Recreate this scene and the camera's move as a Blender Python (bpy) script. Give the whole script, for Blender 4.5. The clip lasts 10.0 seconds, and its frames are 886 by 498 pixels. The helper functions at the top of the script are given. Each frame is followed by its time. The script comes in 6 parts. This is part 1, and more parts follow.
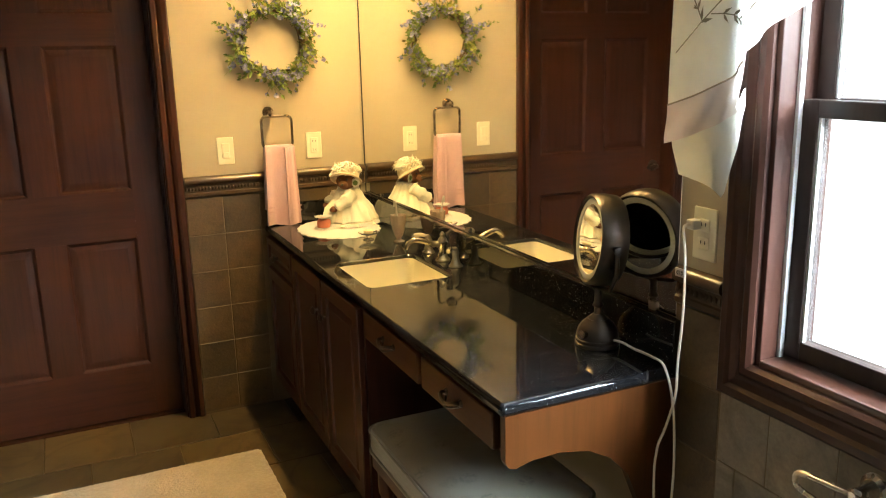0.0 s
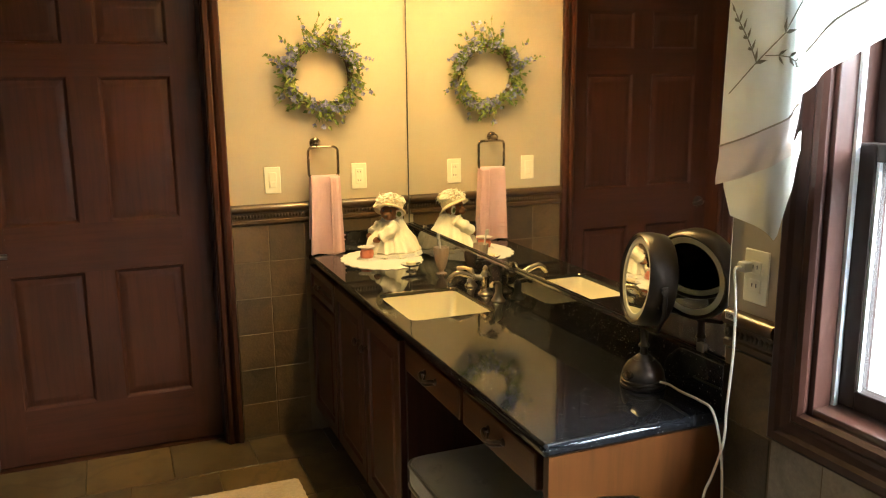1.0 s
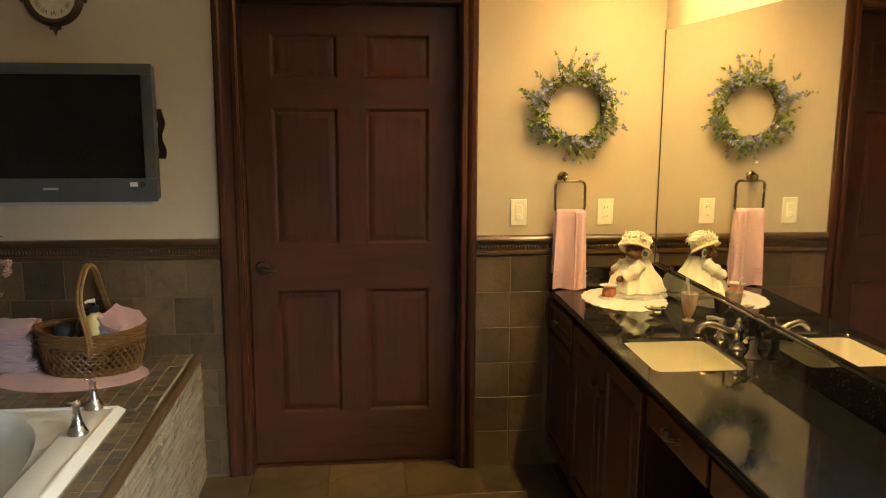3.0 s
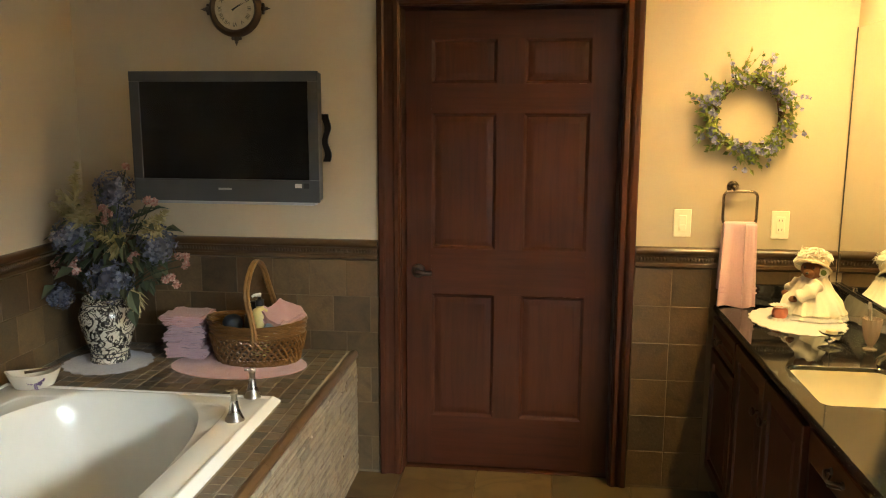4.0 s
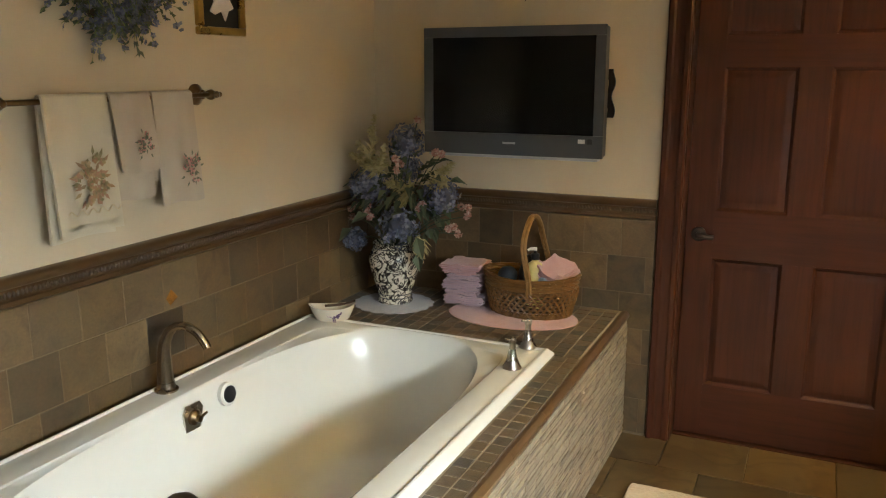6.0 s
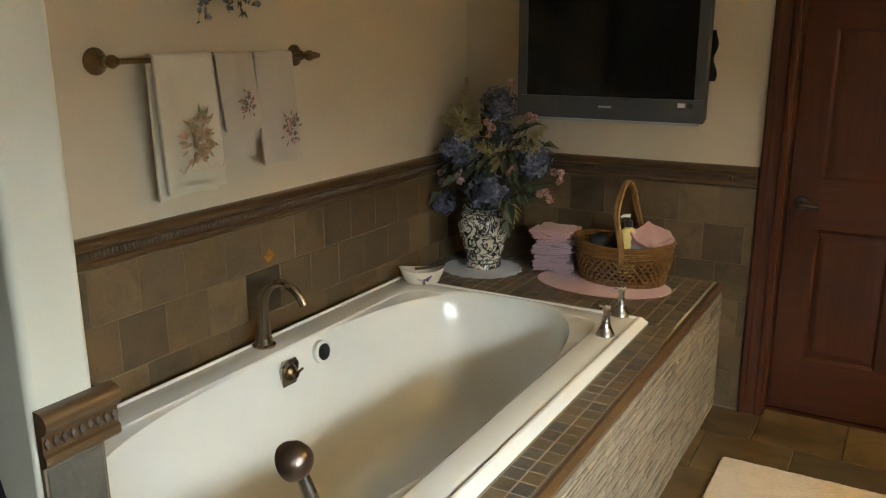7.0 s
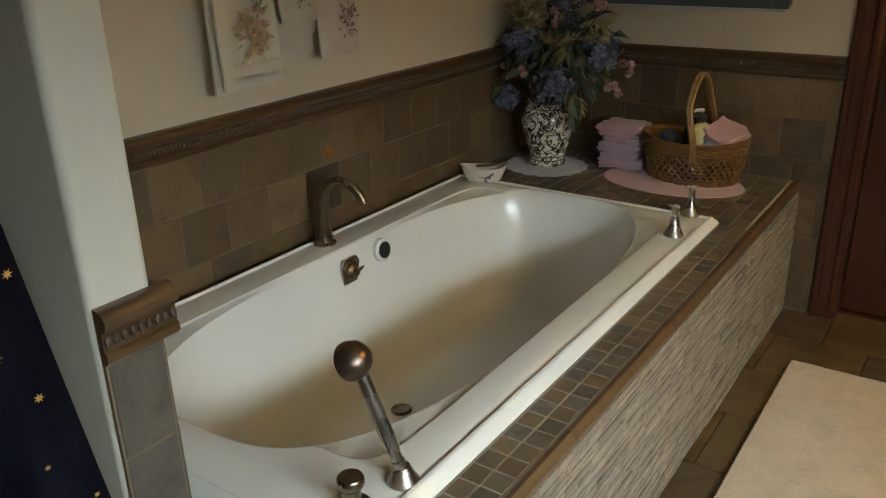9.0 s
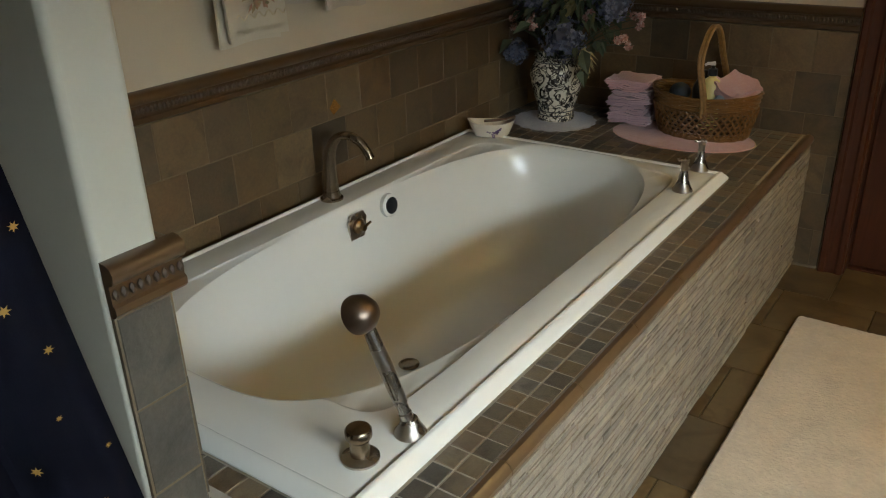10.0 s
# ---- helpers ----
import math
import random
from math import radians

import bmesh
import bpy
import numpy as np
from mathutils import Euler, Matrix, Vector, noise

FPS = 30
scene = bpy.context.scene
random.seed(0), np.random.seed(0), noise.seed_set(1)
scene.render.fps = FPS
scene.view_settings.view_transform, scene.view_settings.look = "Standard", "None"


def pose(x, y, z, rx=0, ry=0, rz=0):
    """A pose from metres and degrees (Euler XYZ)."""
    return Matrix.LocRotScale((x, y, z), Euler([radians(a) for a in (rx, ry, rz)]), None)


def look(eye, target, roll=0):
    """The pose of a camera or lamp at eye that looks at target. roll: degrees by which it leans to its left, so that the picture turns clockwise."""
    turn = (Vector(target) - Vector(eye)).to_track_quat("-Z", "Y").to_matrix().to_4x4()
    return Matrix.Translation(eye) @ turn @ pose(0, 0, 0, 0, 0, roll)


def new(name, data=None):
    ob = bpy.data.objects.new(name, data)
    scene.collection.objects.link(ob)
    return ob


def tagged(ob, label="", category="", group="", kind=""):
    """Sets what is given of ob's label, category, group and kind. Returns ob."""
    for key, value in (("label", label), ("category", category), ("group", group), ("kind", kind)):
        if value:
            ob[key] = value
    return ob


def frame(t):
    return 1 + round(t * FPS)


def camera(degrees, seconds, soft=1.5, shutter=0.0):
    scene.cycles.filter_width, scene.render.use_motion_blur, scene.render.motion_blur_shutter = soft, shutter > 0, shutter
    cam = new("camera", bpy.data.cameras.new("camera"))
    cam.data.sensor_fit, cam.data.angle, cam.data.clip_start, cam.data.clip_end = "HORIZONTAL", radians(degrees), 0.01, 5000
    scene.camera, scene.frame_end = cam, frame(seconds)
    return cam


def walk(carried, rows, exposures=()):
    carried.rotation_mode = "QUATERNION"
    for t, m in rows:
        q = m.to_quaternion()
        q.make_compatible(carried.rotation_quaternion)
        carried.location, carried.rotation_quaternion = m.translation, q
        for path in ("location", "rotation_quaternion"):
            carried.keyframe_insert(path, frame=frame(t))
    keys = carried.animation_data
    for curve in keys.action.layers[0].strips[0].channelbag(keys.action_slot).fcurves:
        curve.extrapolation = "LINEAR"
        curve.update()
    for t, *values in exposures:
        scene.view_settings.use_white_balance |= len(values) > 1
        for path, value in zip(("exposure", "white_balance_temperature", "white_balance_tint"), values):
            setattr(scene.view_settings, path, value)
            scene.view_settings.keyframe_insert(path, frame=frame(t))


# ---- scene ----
cam = camera(57.24, 10.0, soft=1.1)
PATH = [
    (0, (0.556, -3.604, 1.539), (1.370, -1.838, 1.075), -1.28),
    (0.5, (0.552, -3.603, 1.551), (1.360, -1.825, 1.121), -0.60),
    (1, (0.543, -3.592, 1.555), (1.278, -1.774, 1.161), -0.60),
    (1.5, (0.530, -3.597, 1.566), (1.146, -1.730, 1.199), -0.60),
    (2, (0.520, -3.589, 1.568), (1.007, -1.680, 1.224), -0.48),
    (2.5, (0.481, -3.570, 1.597), (0.845, -1.634, 1.251), -0.01),
    (4, (0.605, -3.494, 1.618), (0.361, -1.537, 1.281), 0.21),
    (4.5, (0.629, -3.491, 1.628), (0.188, -1.569, 1.292), 0.23),
    (5, (0.571, -3.513, 1.638), (-0.015, -1.641, 1.248), 0.17),
    (5.5, (0.530, -3.513, 1.622), (-0.184, -1.690, 1.212), 0.00),
    (7, (0.429, -3.541, 1.575), (-0.545, -1.869, 1.071), -0.21),
    (7.5, (0.422, -3.530, 1.570), (-0.605, -1.906, 1.016), -0.44),
    (8, (0.405, -3.507, 1.565), (-0.655, -1.928, 0.946), -0.97),
    (8.5, (0.402, -3.494, 1.561), (-0.676, -1.952, 0.882), -1.31),
    (9, (0.399, -3.488, 1.558), (-0.665, -1.965, 0.816), -1.45),
    (9.5, (0.395, -3.484, 1.556), (-0.664, -1.984, 0.764), -1.62),
    (10, (0.398, -3.485, 1.550), (-0.660, -2.008, 0.712), -1.72),
]
EXPOSURES = [(0.0, 0.20, 6200, 10), (1.0, 0.10, 6150, 10), (2.5, -0.17, 6250, 10), (4.5, 0.27, 6420, 10), (5.5, 0.24, 6350, 10), (7.5, -0.36, 6450, 10), (10.0, -0.87, 6250, 10)]
walk(cam, [(t, look(eye, target, roll)) for t, eye, target, roll in PATH], EXPOSURES)


# ---- world, daylight, lamps ----
world = bpy.data.worlds.new("world")
scene.world = world
world.use_nodes = True
wn = world.node_tree
sky = wn.nodes.new("ShaderNodeTexSky")
sky.sky_type, sky.sun_disc = "NISHITA", False
sky.sun_elevation, sky.sun_rotation = radians(35), radians(90)
wn.links.new(sky.outputs[0], wn.nodes["Background"].inputs[0])
wn.nodes["Background"].inputs[1].default_value = 0.12


def lamp(name, kind, m, energy, color, size=0.1, size_y=None):
    d = bpy.data.lights.new(name, kind)
    d.energy, d.color = energy, color
    if kind == "AREA":
        d.shape, d.size, d.size_y = "RECTANGLE", size, size_y or size
    else:
        d.shadow_soft_size = size
    ob = new(name, d)
    ob.matrix_world = m
    return ob


WINDOW_POWER, VANITY_POWER = 480, 40.0
lamp("window_daylight", "AREA", look((2.70, -3.90, 2.02), (-0.5, -2.3, 0.30)), WINDOW_POWER, (0.82, 0.95, 1.0), 2.6, 0.7)
LAMP_Y = (-0.50, -0.88, -1.26)
for y in LAMP_Y:
    lamp("vanity_bulb", "POINT", pose(1.585, y, 2.345), VANITY_POWER, (1.0, 0.72, 0.27), 0.03)


# ---- materials ----
class Nodes:
    def __init__(self, name):
        self.m = bpy.data.materials.new(name)
        self.m.use_nodes = True
        self.t = self.m.node_tree
        self.b = self.t.nodes["Principled BSDF"]
        self.co = None

    def n(self, kind, **inputs):
        node = self.t.nodes.new("ShaderNode" + kind)
        for k, v in inputs.items():
            node.inputs[k.replace("_", " ")].default_value = v
        return node

    def link(self, a, b):
        self.t.links.new(a, b)

    def coords(self, scale=(1, 1, 1), rand=False):
        tc = self.n("TexCoord")
        mp = self.n("Mapping")
        mp.inputs["Scale"].default_value = scale
        self.link(tc.outputs["Object"], mp.inputs["Vector"])
        if rand:
            oi = self.n("ObjectInfo")
            mul = self.n("Math")
            mul.operation = "MULTIPLY"
            mul.inputs[1].default_value = 37.0
            self.link(oi.outputs["Random"], mul.inputs[0])
            self.link(mul.outputs[0], mp.inputs["Location"])
        return mp.outputs["Vector"]

    def noise(self, co, scale, detail=4.0, rough=0.55, distort=0.0):
        x = self.n("TexNoise", Scale=scale, Detail=detail, Roughness=rough, Distortion=distort)
        self.link(co, x.inputs["Vector"])
        return x.outputs["Fac"]

    def ramp(self, fac, stops):
        r = self.n("ValToRGB")
        e = r.color_ramp.elements
        while len(e) < len(stops):
            e.new(0.5)
        for el, (p, c) in zip(e, stops):
            el.position, el.color = p, (*c, 1)
        self.link(fac, r.inputs["Fac"])
        return r.outputs["Color"]

    def mix(self, fac, a, b, mode="MIX"):
        x = self.t.nodes.new("ShaderNodeMix")
        x.data_type, x.blend_type = "RGBA", mode
        for sock, v in ((x.inputs["Factor"], fac), (x.inputs[6], a), (x.inputs[7], b)):
            if isinstance(v, bpy.types.NodeSocket):
                self.link(v, sock)
            else:
                sock.default_value = v if not isinstance(v, tuple) else (*v, 1)
        return x.outputs[2]

    def bump(self, height, strength, dist=0.01):
        x = self.n("Bump", Strength=strength, Distance=dist)
        self.link(height, x.inputs["Height"])
        self.link(x.outputs["Normal"], self.b.inputs["Normal"])

    def set(self, **kw):
        for k, v in kw.items():
            self.b.inputs[k.replace("_", " ")].default_value = v


def dim(c, f):
    return tuple(max(0.0, min(1.0, x * f)) for x in c)


def plain(name, c, rough=0.5, metal=0.0, var=0.2, scale=6.0, fine=60.0, bump=0.08, rand=False, roughvar=0.12, **kw):
    """A surface with broad and fine variation of colour, gloss and relief."""
    g = Nodes(name)
    co = g.coords(rand=rand)
    broad, grain = g.noise(co, scale), g.noise(co, fine, 6)
    col = g.ramp(broad, ((0.25, dim(c, 1 - var)), (0.75, dim(c, 1 + var))))
    col = g.mix(0.25 * min(1, var * 3), col, g.ramp(grain, ((0.3, dim(c, 0.6)), (0.7, dim(c, 1.3)))))
    g.link(col, g.b.inputs["Base Color"])
    mr = g.n("MapRange")
    mr.inputs["To Min"].default_value, mr.inputs["To Max"].default_value = max(0.02, rough - roughvar), min(1, rough + roughvar)
    g.link(broad, mr.inputs["Value"])
    g.link(mr.outputs["Result"], g.b.inputs["Roughness"])
    g.set(Metallic=metal, **kw)
    if bump:
        g.bump(grain, bump, 0.004)
    return g.m


def wood(name, dark, light, along="z", rough=0.40):
    g = Nodes(name)
    s = {"x": (1.5, 26, 26), "y": (26, 1.5, 26), "z": (26, 26, 1.5)}[along]
    co = g.coords(s, rand=True)
    wide = g.coords((2, 2, 2), rand=True)
    grain = g.noise(co, 1.6, 8, 0.62, 0.6)
    tone = g.noise(wide, 1.2, 3)
    col = g.ramp(grain, ((0.28, dark), (0.55, light), (0.8, dim(light, 1.25))))
    col = g.mix(0.45, col, g.ramp(tone, ((0.3, dim(dark, 1.1)), (0.75, dim(light, 1.2)))), "MIX")
    g.link(col, g.b.inputs["Base Color"])
    g.set(Roughness=rough, Specular_IOR_Level=0.22, Coat_Weight=0.04, Coat_Roughness=0.12)
    g.bump(grain, 0.10, 0.002)
    return g.m


def slate(name, tones, rough=0.5, scale=9.0, island=False):
    """Mottled slate-look tile: each piece takes a tone of its own."""
    g = Nodes(name)
    co = g.coords(rand=not island)
    if island:
        pick = g.n("NewGeometry").outputs["Random Per Island"]
    else:
        pick = g.n("ObjectInfo").outputs["Random"]
    k = len(tones)
    base = g.ramp(pick, tuple((i / (k - 1), c) for i, c in enumerate(tones)))
    cloud = g.noise(co, scale, 7, 0.62, 0.8)
    fine = g.noise(co, scale * 11, 5, 0.6)
    col = g.mix(0.75, base, g.ramp(cloud, ((0.30, (0.42, 0.38, 0.33)), (0.5, (0.95, 0.95, 0.95)), (0.72, (1.35, 1.28, 1.15)))), "MULTIPLY")
    col = g.mix(0.35, col, g.ramp(fine, ((0.3, (0.55, 0.5, 0.45)), (0.7, (1.2, 1.2, 1.2)))), "MULTIPLY")
    g.link(col, g.b.inputs["Base Color"])
    mr = g.n("MapRange")
    mr.inputs["To Min"].default_value, mr.inputs["To Max"].default_value = rough - 0.15, rough + 0.15
    g.link(cloud, mr.inputs["Value"])
    g.link(mr.outputs["Result"], g.b.inputs["Roughness"])
    both = g.n("Math")
    both.operation = "ADD"
    g.link(cloud, both.inputs[0])
    g.link(fine, both.inputs[1])
    g.bump(both.outputs[0], 0.25, 0.004)
    return g.m


def sandstone(name, tones):
    """Honed floor tile with soft drifting clouds and a few dark veins."""
    g = Nodes(name)
    co = g.coords(rand=True)
    k = len(tones)
    base = g.ramp(g.n("ObjectInfo").outputs["Random"], tuple((i / (k - 1), c) for i, c in enumerate(tones)))
    cloud = g.noise(co, 4.0, 3, 0.5, 0.7)
    fine = g.noise(co, 38, 5, 0.6)
    vein = g.noise(co, 2.6, 4, 0.55, 1.1)
    col = g.mix(0.9, base, g.ramp(cloud, ((0.32, (0.45, 0.41, 0.36)), (0.52, (0.95, 0.95, 0.93)), (0.70, (1.0, 1.0, 0.96)))), "MULTIPLY")
    col = g.mix(0.55, col, g.ramp(vein, ((0.45, (1, 1, 1)), (0.50, (0.45, 0.40, 0.34)), (0.56, (1, 1, 1)))), "MULTIPLY")
    col = g.mix(0.4, col, g.ramp(fine, ((0.3, (0.55, 0.52, 0.48)), (0.7, (1, 1, 1)))), "MULTIPLY")
    g.link(col, g.b.inputs["Base Color"])
    mr = g.n("MapRange")
    mr.inputs["To Min"].default_value, mr.inputs["To Max"].default_value = 0.24, 0.46
    g.link(fine, mr.inputs["Value"])
    g.link(mr.outputs["Result"], g.b.inputs["Roughness"])
    g.bump(fine, 0.12, 0.003)
    return g.m


def granite(name):
    g = Nodes(name)
    co = g.coords()
    v = g.n("TexVoronoi", Scale=250.0)
    g.link(co, v.inputs["Vector"])
    sep = g.n("SeparateColor")
    g.link(v.outputs["Color"], sep.inputs["Color"])
    rare = g.ramp(sep.outputs[0], ((0.945, (0, 0, 0)), (0.975, (0.9, 0.9, 0.9))))
    near = g.ramp(v.outputs["Distance"], ((0.22, (1, 1, 1)), (0.38, (0, 0, 0))))
    fleck = g.mix(1.0, rare, near, "MULTIPLY")
    cloud = g.noise(co, 30, 5)
    base = g.ramp(cloud, ((0.3, (0.004, 0.004, 0.005)), (0.8, (0.016, 0.016, 0.018))))
    g.link(g.mix(fleck, base, (0.33, 0.33, 0.31)), g.b.inputs["Base Color"])
    g.set(Roughness=0.04, IOR=1.6)
    return g.m


def scroll_porcelain(name):
    g = Nodes(name)
    co = g.coords()
    n1 = g.noise(co, 15, 2, 0.5, 2.6)
    band = g.ramp(n1, ((0.405, (0.58, 0.53, 0.42)), (0.425, (0.030, 0.026, 0.022)), (0.505, (0.030, 0.026, 0.022)), (0.53, (0.58, 0.53, 0.42))))
    fine = g.noise(co, 42, 2, 0.5, 1.8)
    col = g.mix(g.ramp(fine, ((0.57, (0, 0, 0)), (0.60, (0.8, 0.8, 0.8)))), band, (0.09, 0.085, 0.08))
    g.link(col, g.b.inputs["Base Color"])
    g.set(Roughness=0.22, Coat_Weight=0.4)
    return g.m


def cloth(name, c, var=0.12, weave=420.0, bump=0.35, rough=0.9, rand=False):
    g = Nodes(name)
    co = g.coords(rand=rand)
    broad, thread = g.noise(co, 9), g.noise(co, weave, 3)
    col = g.ramp(broad, ((0.25, dim(c, 1 - var)), (0.75, dim(c, 1 + var))))
    col = g.mix(0.3, col, g.ramp(thread, ((0.3, dim(c, 0.7)), (0.7, dim(c, 1.2)))))
    g.link(col, g.b.inputs["Base Color"])
    g.set(Roughness=rough, Sheen_Weight=0.35, Sheen_Roughness=0.5)
    g.bump(thread, bump, 0.003)
    return g.m


def petals(name, stops, rough=0.7):
    g = Nodes(name)
    pick = g.n("NewGeometry").outputs["Random Per Island"]
    g.link(g.ramp(pick, stops), g.b.inputs["Base Color"])
    g.set(Roughness=rough, Subsurface_Weight=0.0)
    return g.m


def clear_glass(name, tint=(1, 1, 1), rough=0.0):
    g = Nodes(name)
    g.set(Base_Color=(*tint, 1), Roughness=rough, IOR=1.45, Transmission_Weight=1.0)
    return g.m


def glowing(name, c, strength):
    g = Nodes(name)
    g.set(Base_Color=(*c, 1), Emission_Color=(*c, 1), Emission_Strength=strength)
    return g.m


def sheer(name, c, share, rough=0.85):
    """Thin cloth that lets part of the daylight through."""
    g = Nodes(name)
    co = g.coords()
    thread, broad = g.noise(co, 500, 3), g.noise(co, 12)
    col = g.ramp(broad, ((0.3, dim(c, 0.94)), (0.7, dim(c, 1.05))))
    g.link(col, g.b.inputs["Base Color"])
    g.set(Roughness=rough, Sheen_Weight=0.2)
    g.bump(thread, 0.12, 0.002)
    tr = g.n("BsdfTranslucent")
    g.link(col, tr.inputs["Color"])
    mx = g.n("MixShader")
    mx.inputs[0].default_value = share
    g.link(g.b.outputs[0], mx.inputs[1])
    g.link(tr.outputs[0], mx.inputs[2])
    g.link(mx.outputs[0], g.t.nodes["Material Output"].inputs["Surface"])
    return g.m


def damask(name):
    g = Nodes(name)
    co = g.coords()
    n1 = g.noise(co, 60, 2, 0.5, 2.2)
    thread = g.noise(co, 500, 2)
    cell = g.n("TexVoronoi", Scale=11.0, Randomness=0.55)
    g.link(co, cell.inputs["Vector"])
    spot = g.ramp(cell.outputs["Distance"], ((0.24, (1, 1, 1)), (0.34, (0, 0, 0))))
    line = g.ramp(n1, ((0.44, (0, 0, 0)), (0.47, (1, 1, 1)), (0.53, (1, 1, 1)), (0.56, (0, 0, 0))))
    flower = g.mix(1.0, spot, line, "MULTIPLY")
    motif = g.mix(flower, g.ramp(g.noise(co, 5), ((0.3, (0.185, 0.172, 0.120)), (0.7, (0.225, 0.21, 0.15)))), (0.10, 0.092, 0.064))
    g.link(motif, g.b.inputs["Base Color"])
    mr = g.n("MapRange")
    mr.inputs["To Min"].default_value, mr.inputs["To Max"].default_value = 0.75, 0.45
    g.link(n1, mr.inputs["Value"])
    g.link(mr.outputs["Result"], g.b.inputs["Roughness"])
    g.set(Sheen_Weight=0.5)
    g.bump(thread, 0.3, 0.002)
    return g.m


PAINT = plain("cream_wall_paint", (0.485, 0.395, 0.272), 0.7, var=0.05, scale=2.5, fine=160, bump=0.05)
WHITE_PAINT = plain("white_wall_paint", (0.50, 0.475, 0.385), 0.6, var=0.04, scale=3, fine=150, bump=0.05)
CEIL = plain("white_ceiling_paint", (0.75, 0.72, 0.66), 0.8, var=0.04, fine=120, bump=0.1)
CHERRY = wood("cherry_wood", (0.022, 0.0072, 0.0036), (0.056, 0.0167, 0.0072))
CHERRY_X = wood("cherry_wood_crosswise", (0.022, 0.0072, 0.0036), (0.056, 0.0167, 0.0072), "x")
CHERRY_Y = wood("cherry_wood_lengthwise", (0.022, 0.0072, 0.0036), (0.056, 0.0167, 0.0072), "y")
CAB = wood("maple_cabinet_wood", (0.038, 0.0112, 0.0022), (0.070, 0.0215, 0.0042), "z", 0.4)
DARK_CAB = wood("dark_cherry_cabinet_wood", (0.024, 0.0070, 0.0036), (0.056, 0.0162, 0.0072), "z", 0.4)
DARK_CAB_Y = wood("dark_cherry_cabinet_wood_lengthwise", (0.024, 0.0070, 0.0036), (0.056, 0.0162, 0.0072), "y", 0.4)
CAB_Y = wood("maple_cabinet_wood_lengthwise", (0.038, 0.0112, 0.0022), (0.070, 0.0215, 0.0042), "y", 0.4)
WALL_TILE = slate("slate_wall_tile", ((0.074, 0.047, 0.019), (0.112, 0.071, 0.031), (0.036, 0.023, 0.011), (0.140, 0.092, 0.043), (0.098, 0.057, 0.023), (0.054, 0.036, 0.018), (0.105, 0.070, 0.034)))
# slate in paler tones than the stub's, in place of light this wall lacks
EAST_TILE = slate("lightened_slate_wall_tile", ((0.205, 0.172, 0.130), (0.255, 0.218, 0.162), (0.165, 0.140, 0.108)))
GREY_TILE = slate("grey_slate_wall_tile", ((0.066, 0.057, 0.043), (0.082, 0.071, 0.054), (0.054, 0.047, 0.037)))
FLOOR_TILE = sandstone("sandstone_floor_tile", ((0.118, 0.076, 0.031), (0.148, 0.097, 0.041), (0.080, 0.058, 0.034), (0.128, 0.084, 0.036)))
MOSAIC = slate("slate_mosaic", ((0.075, 0.068, 0.056), (0.13, 0.088, 0.046), (0.165, 0.125, 0.08), (0.055, 0.052, 0.047), (0.15, 0.10, 0.052), (0.115, 0.103, 0.085)), 0.36, 22)
MOSAIC_JOINED = slate("slate_mosaic_joined", ((0.075, 0.07, 0.06), (0.13, 0.085, 0.045), (0.17, 0.13, 0.085), (0.055, 0.055, 0.055), (0.12, 0.11, 0.095)), 0.5, 22, True)
STICKS = slate("stacked_slate_sticks", ((0.26, 0.218, 0.165), (0.20, 0.168, 0.125), (0.30, 0.255, 0.195), (0.15, 0.125, 0.098), (0.275, 0.228, 0.165), (0.215, 0.17, 0.12)), 0.55, 14, True)
GROUT = plain("sand_grout", (0.34, 0.30, 0.24), 0.9, var=0.15, fine=220, bump=0.2)
GROUT_DARK = plain("brown_grout", (0.135, 0.100, 0.058), 0.9, var=0.15, fine=220, bump=0.2)
RAIL = plain("brown_glazed_ceramic", (0.062, 0.031, 0.011), 0.33, var=0.08, scale=5, fine=70, bump=0.0, roughvar=0.03, Coat_Weight=0.5, Coat_Roughness=0.12)
BEAD = plain("dark_bead_ceramic", (0.055, 0.034, 0.018), 0.6, var=0.25, bump=0.0)
TRIM_BROWN = plain("terracotta_trim_tile", (0.085, 0.046, 0.019), 0.38, var=0.12, scale=4, fine=60, bump=0.0, roughvar=0.04, rand=True, Coat_Weight=0.4)
GRANITE = granite("black_granite")
ACRYLIC = plain("white_tub_acrylic", (0.68, 0.66, 0.60), 0.15, var=0.03, scale=2, fine=30, bump=0.0, roughvar=0.03)
BISCUIT = plain("biscuit_porcelain", (0.72, 0.66, 0.50), 0.1, var=0.03, bump=0.0, roughvar=0.03)
MIRROR = plain("mirror_silver", (0.93, 0.93, 0.91), 0.02, 1.0, var=0.01, bump=0.0, roughvar=0.01)
NICKEL = plain("brushed_nickel", (0.45, 0.40, 0.34), 0.28, 1.0, var=0.12, fine=200, bump=0.03)
DARK_NICKEL = plain("smoked_nickel", (0.20, 0.145, 0.11), 0.34, 1.0, var=0.2, fine=180, bump=0.03)
OLD_NICKEL = plain("antique_nickel", (0.28, 0.22, 0.155), 0.25, 1.0, var=0.2, fine=150, bump=0.03)
BRONZE = plain("oil_rubbed_bronze", (0.085, 0.068, 0.058), 0.32, 0.9, var=0.3, bump=0.02)
GOLD = plain("gilt_frame", (0.50, 0.34, 0.10), 0.3, 0.9, var=0.3, bump=0.05)
BLACK = plain("black_plastic", (0.012, 0.012, 0.013), 0.35, var=0.2, bump=0.0)
SCREEN = plain("dark_screen_glass", (0.004, 0.004, 0.005), 0.12, var=0.1, bump=0.0, roughvar=0.02, Specular_IOR_Level=0.2)
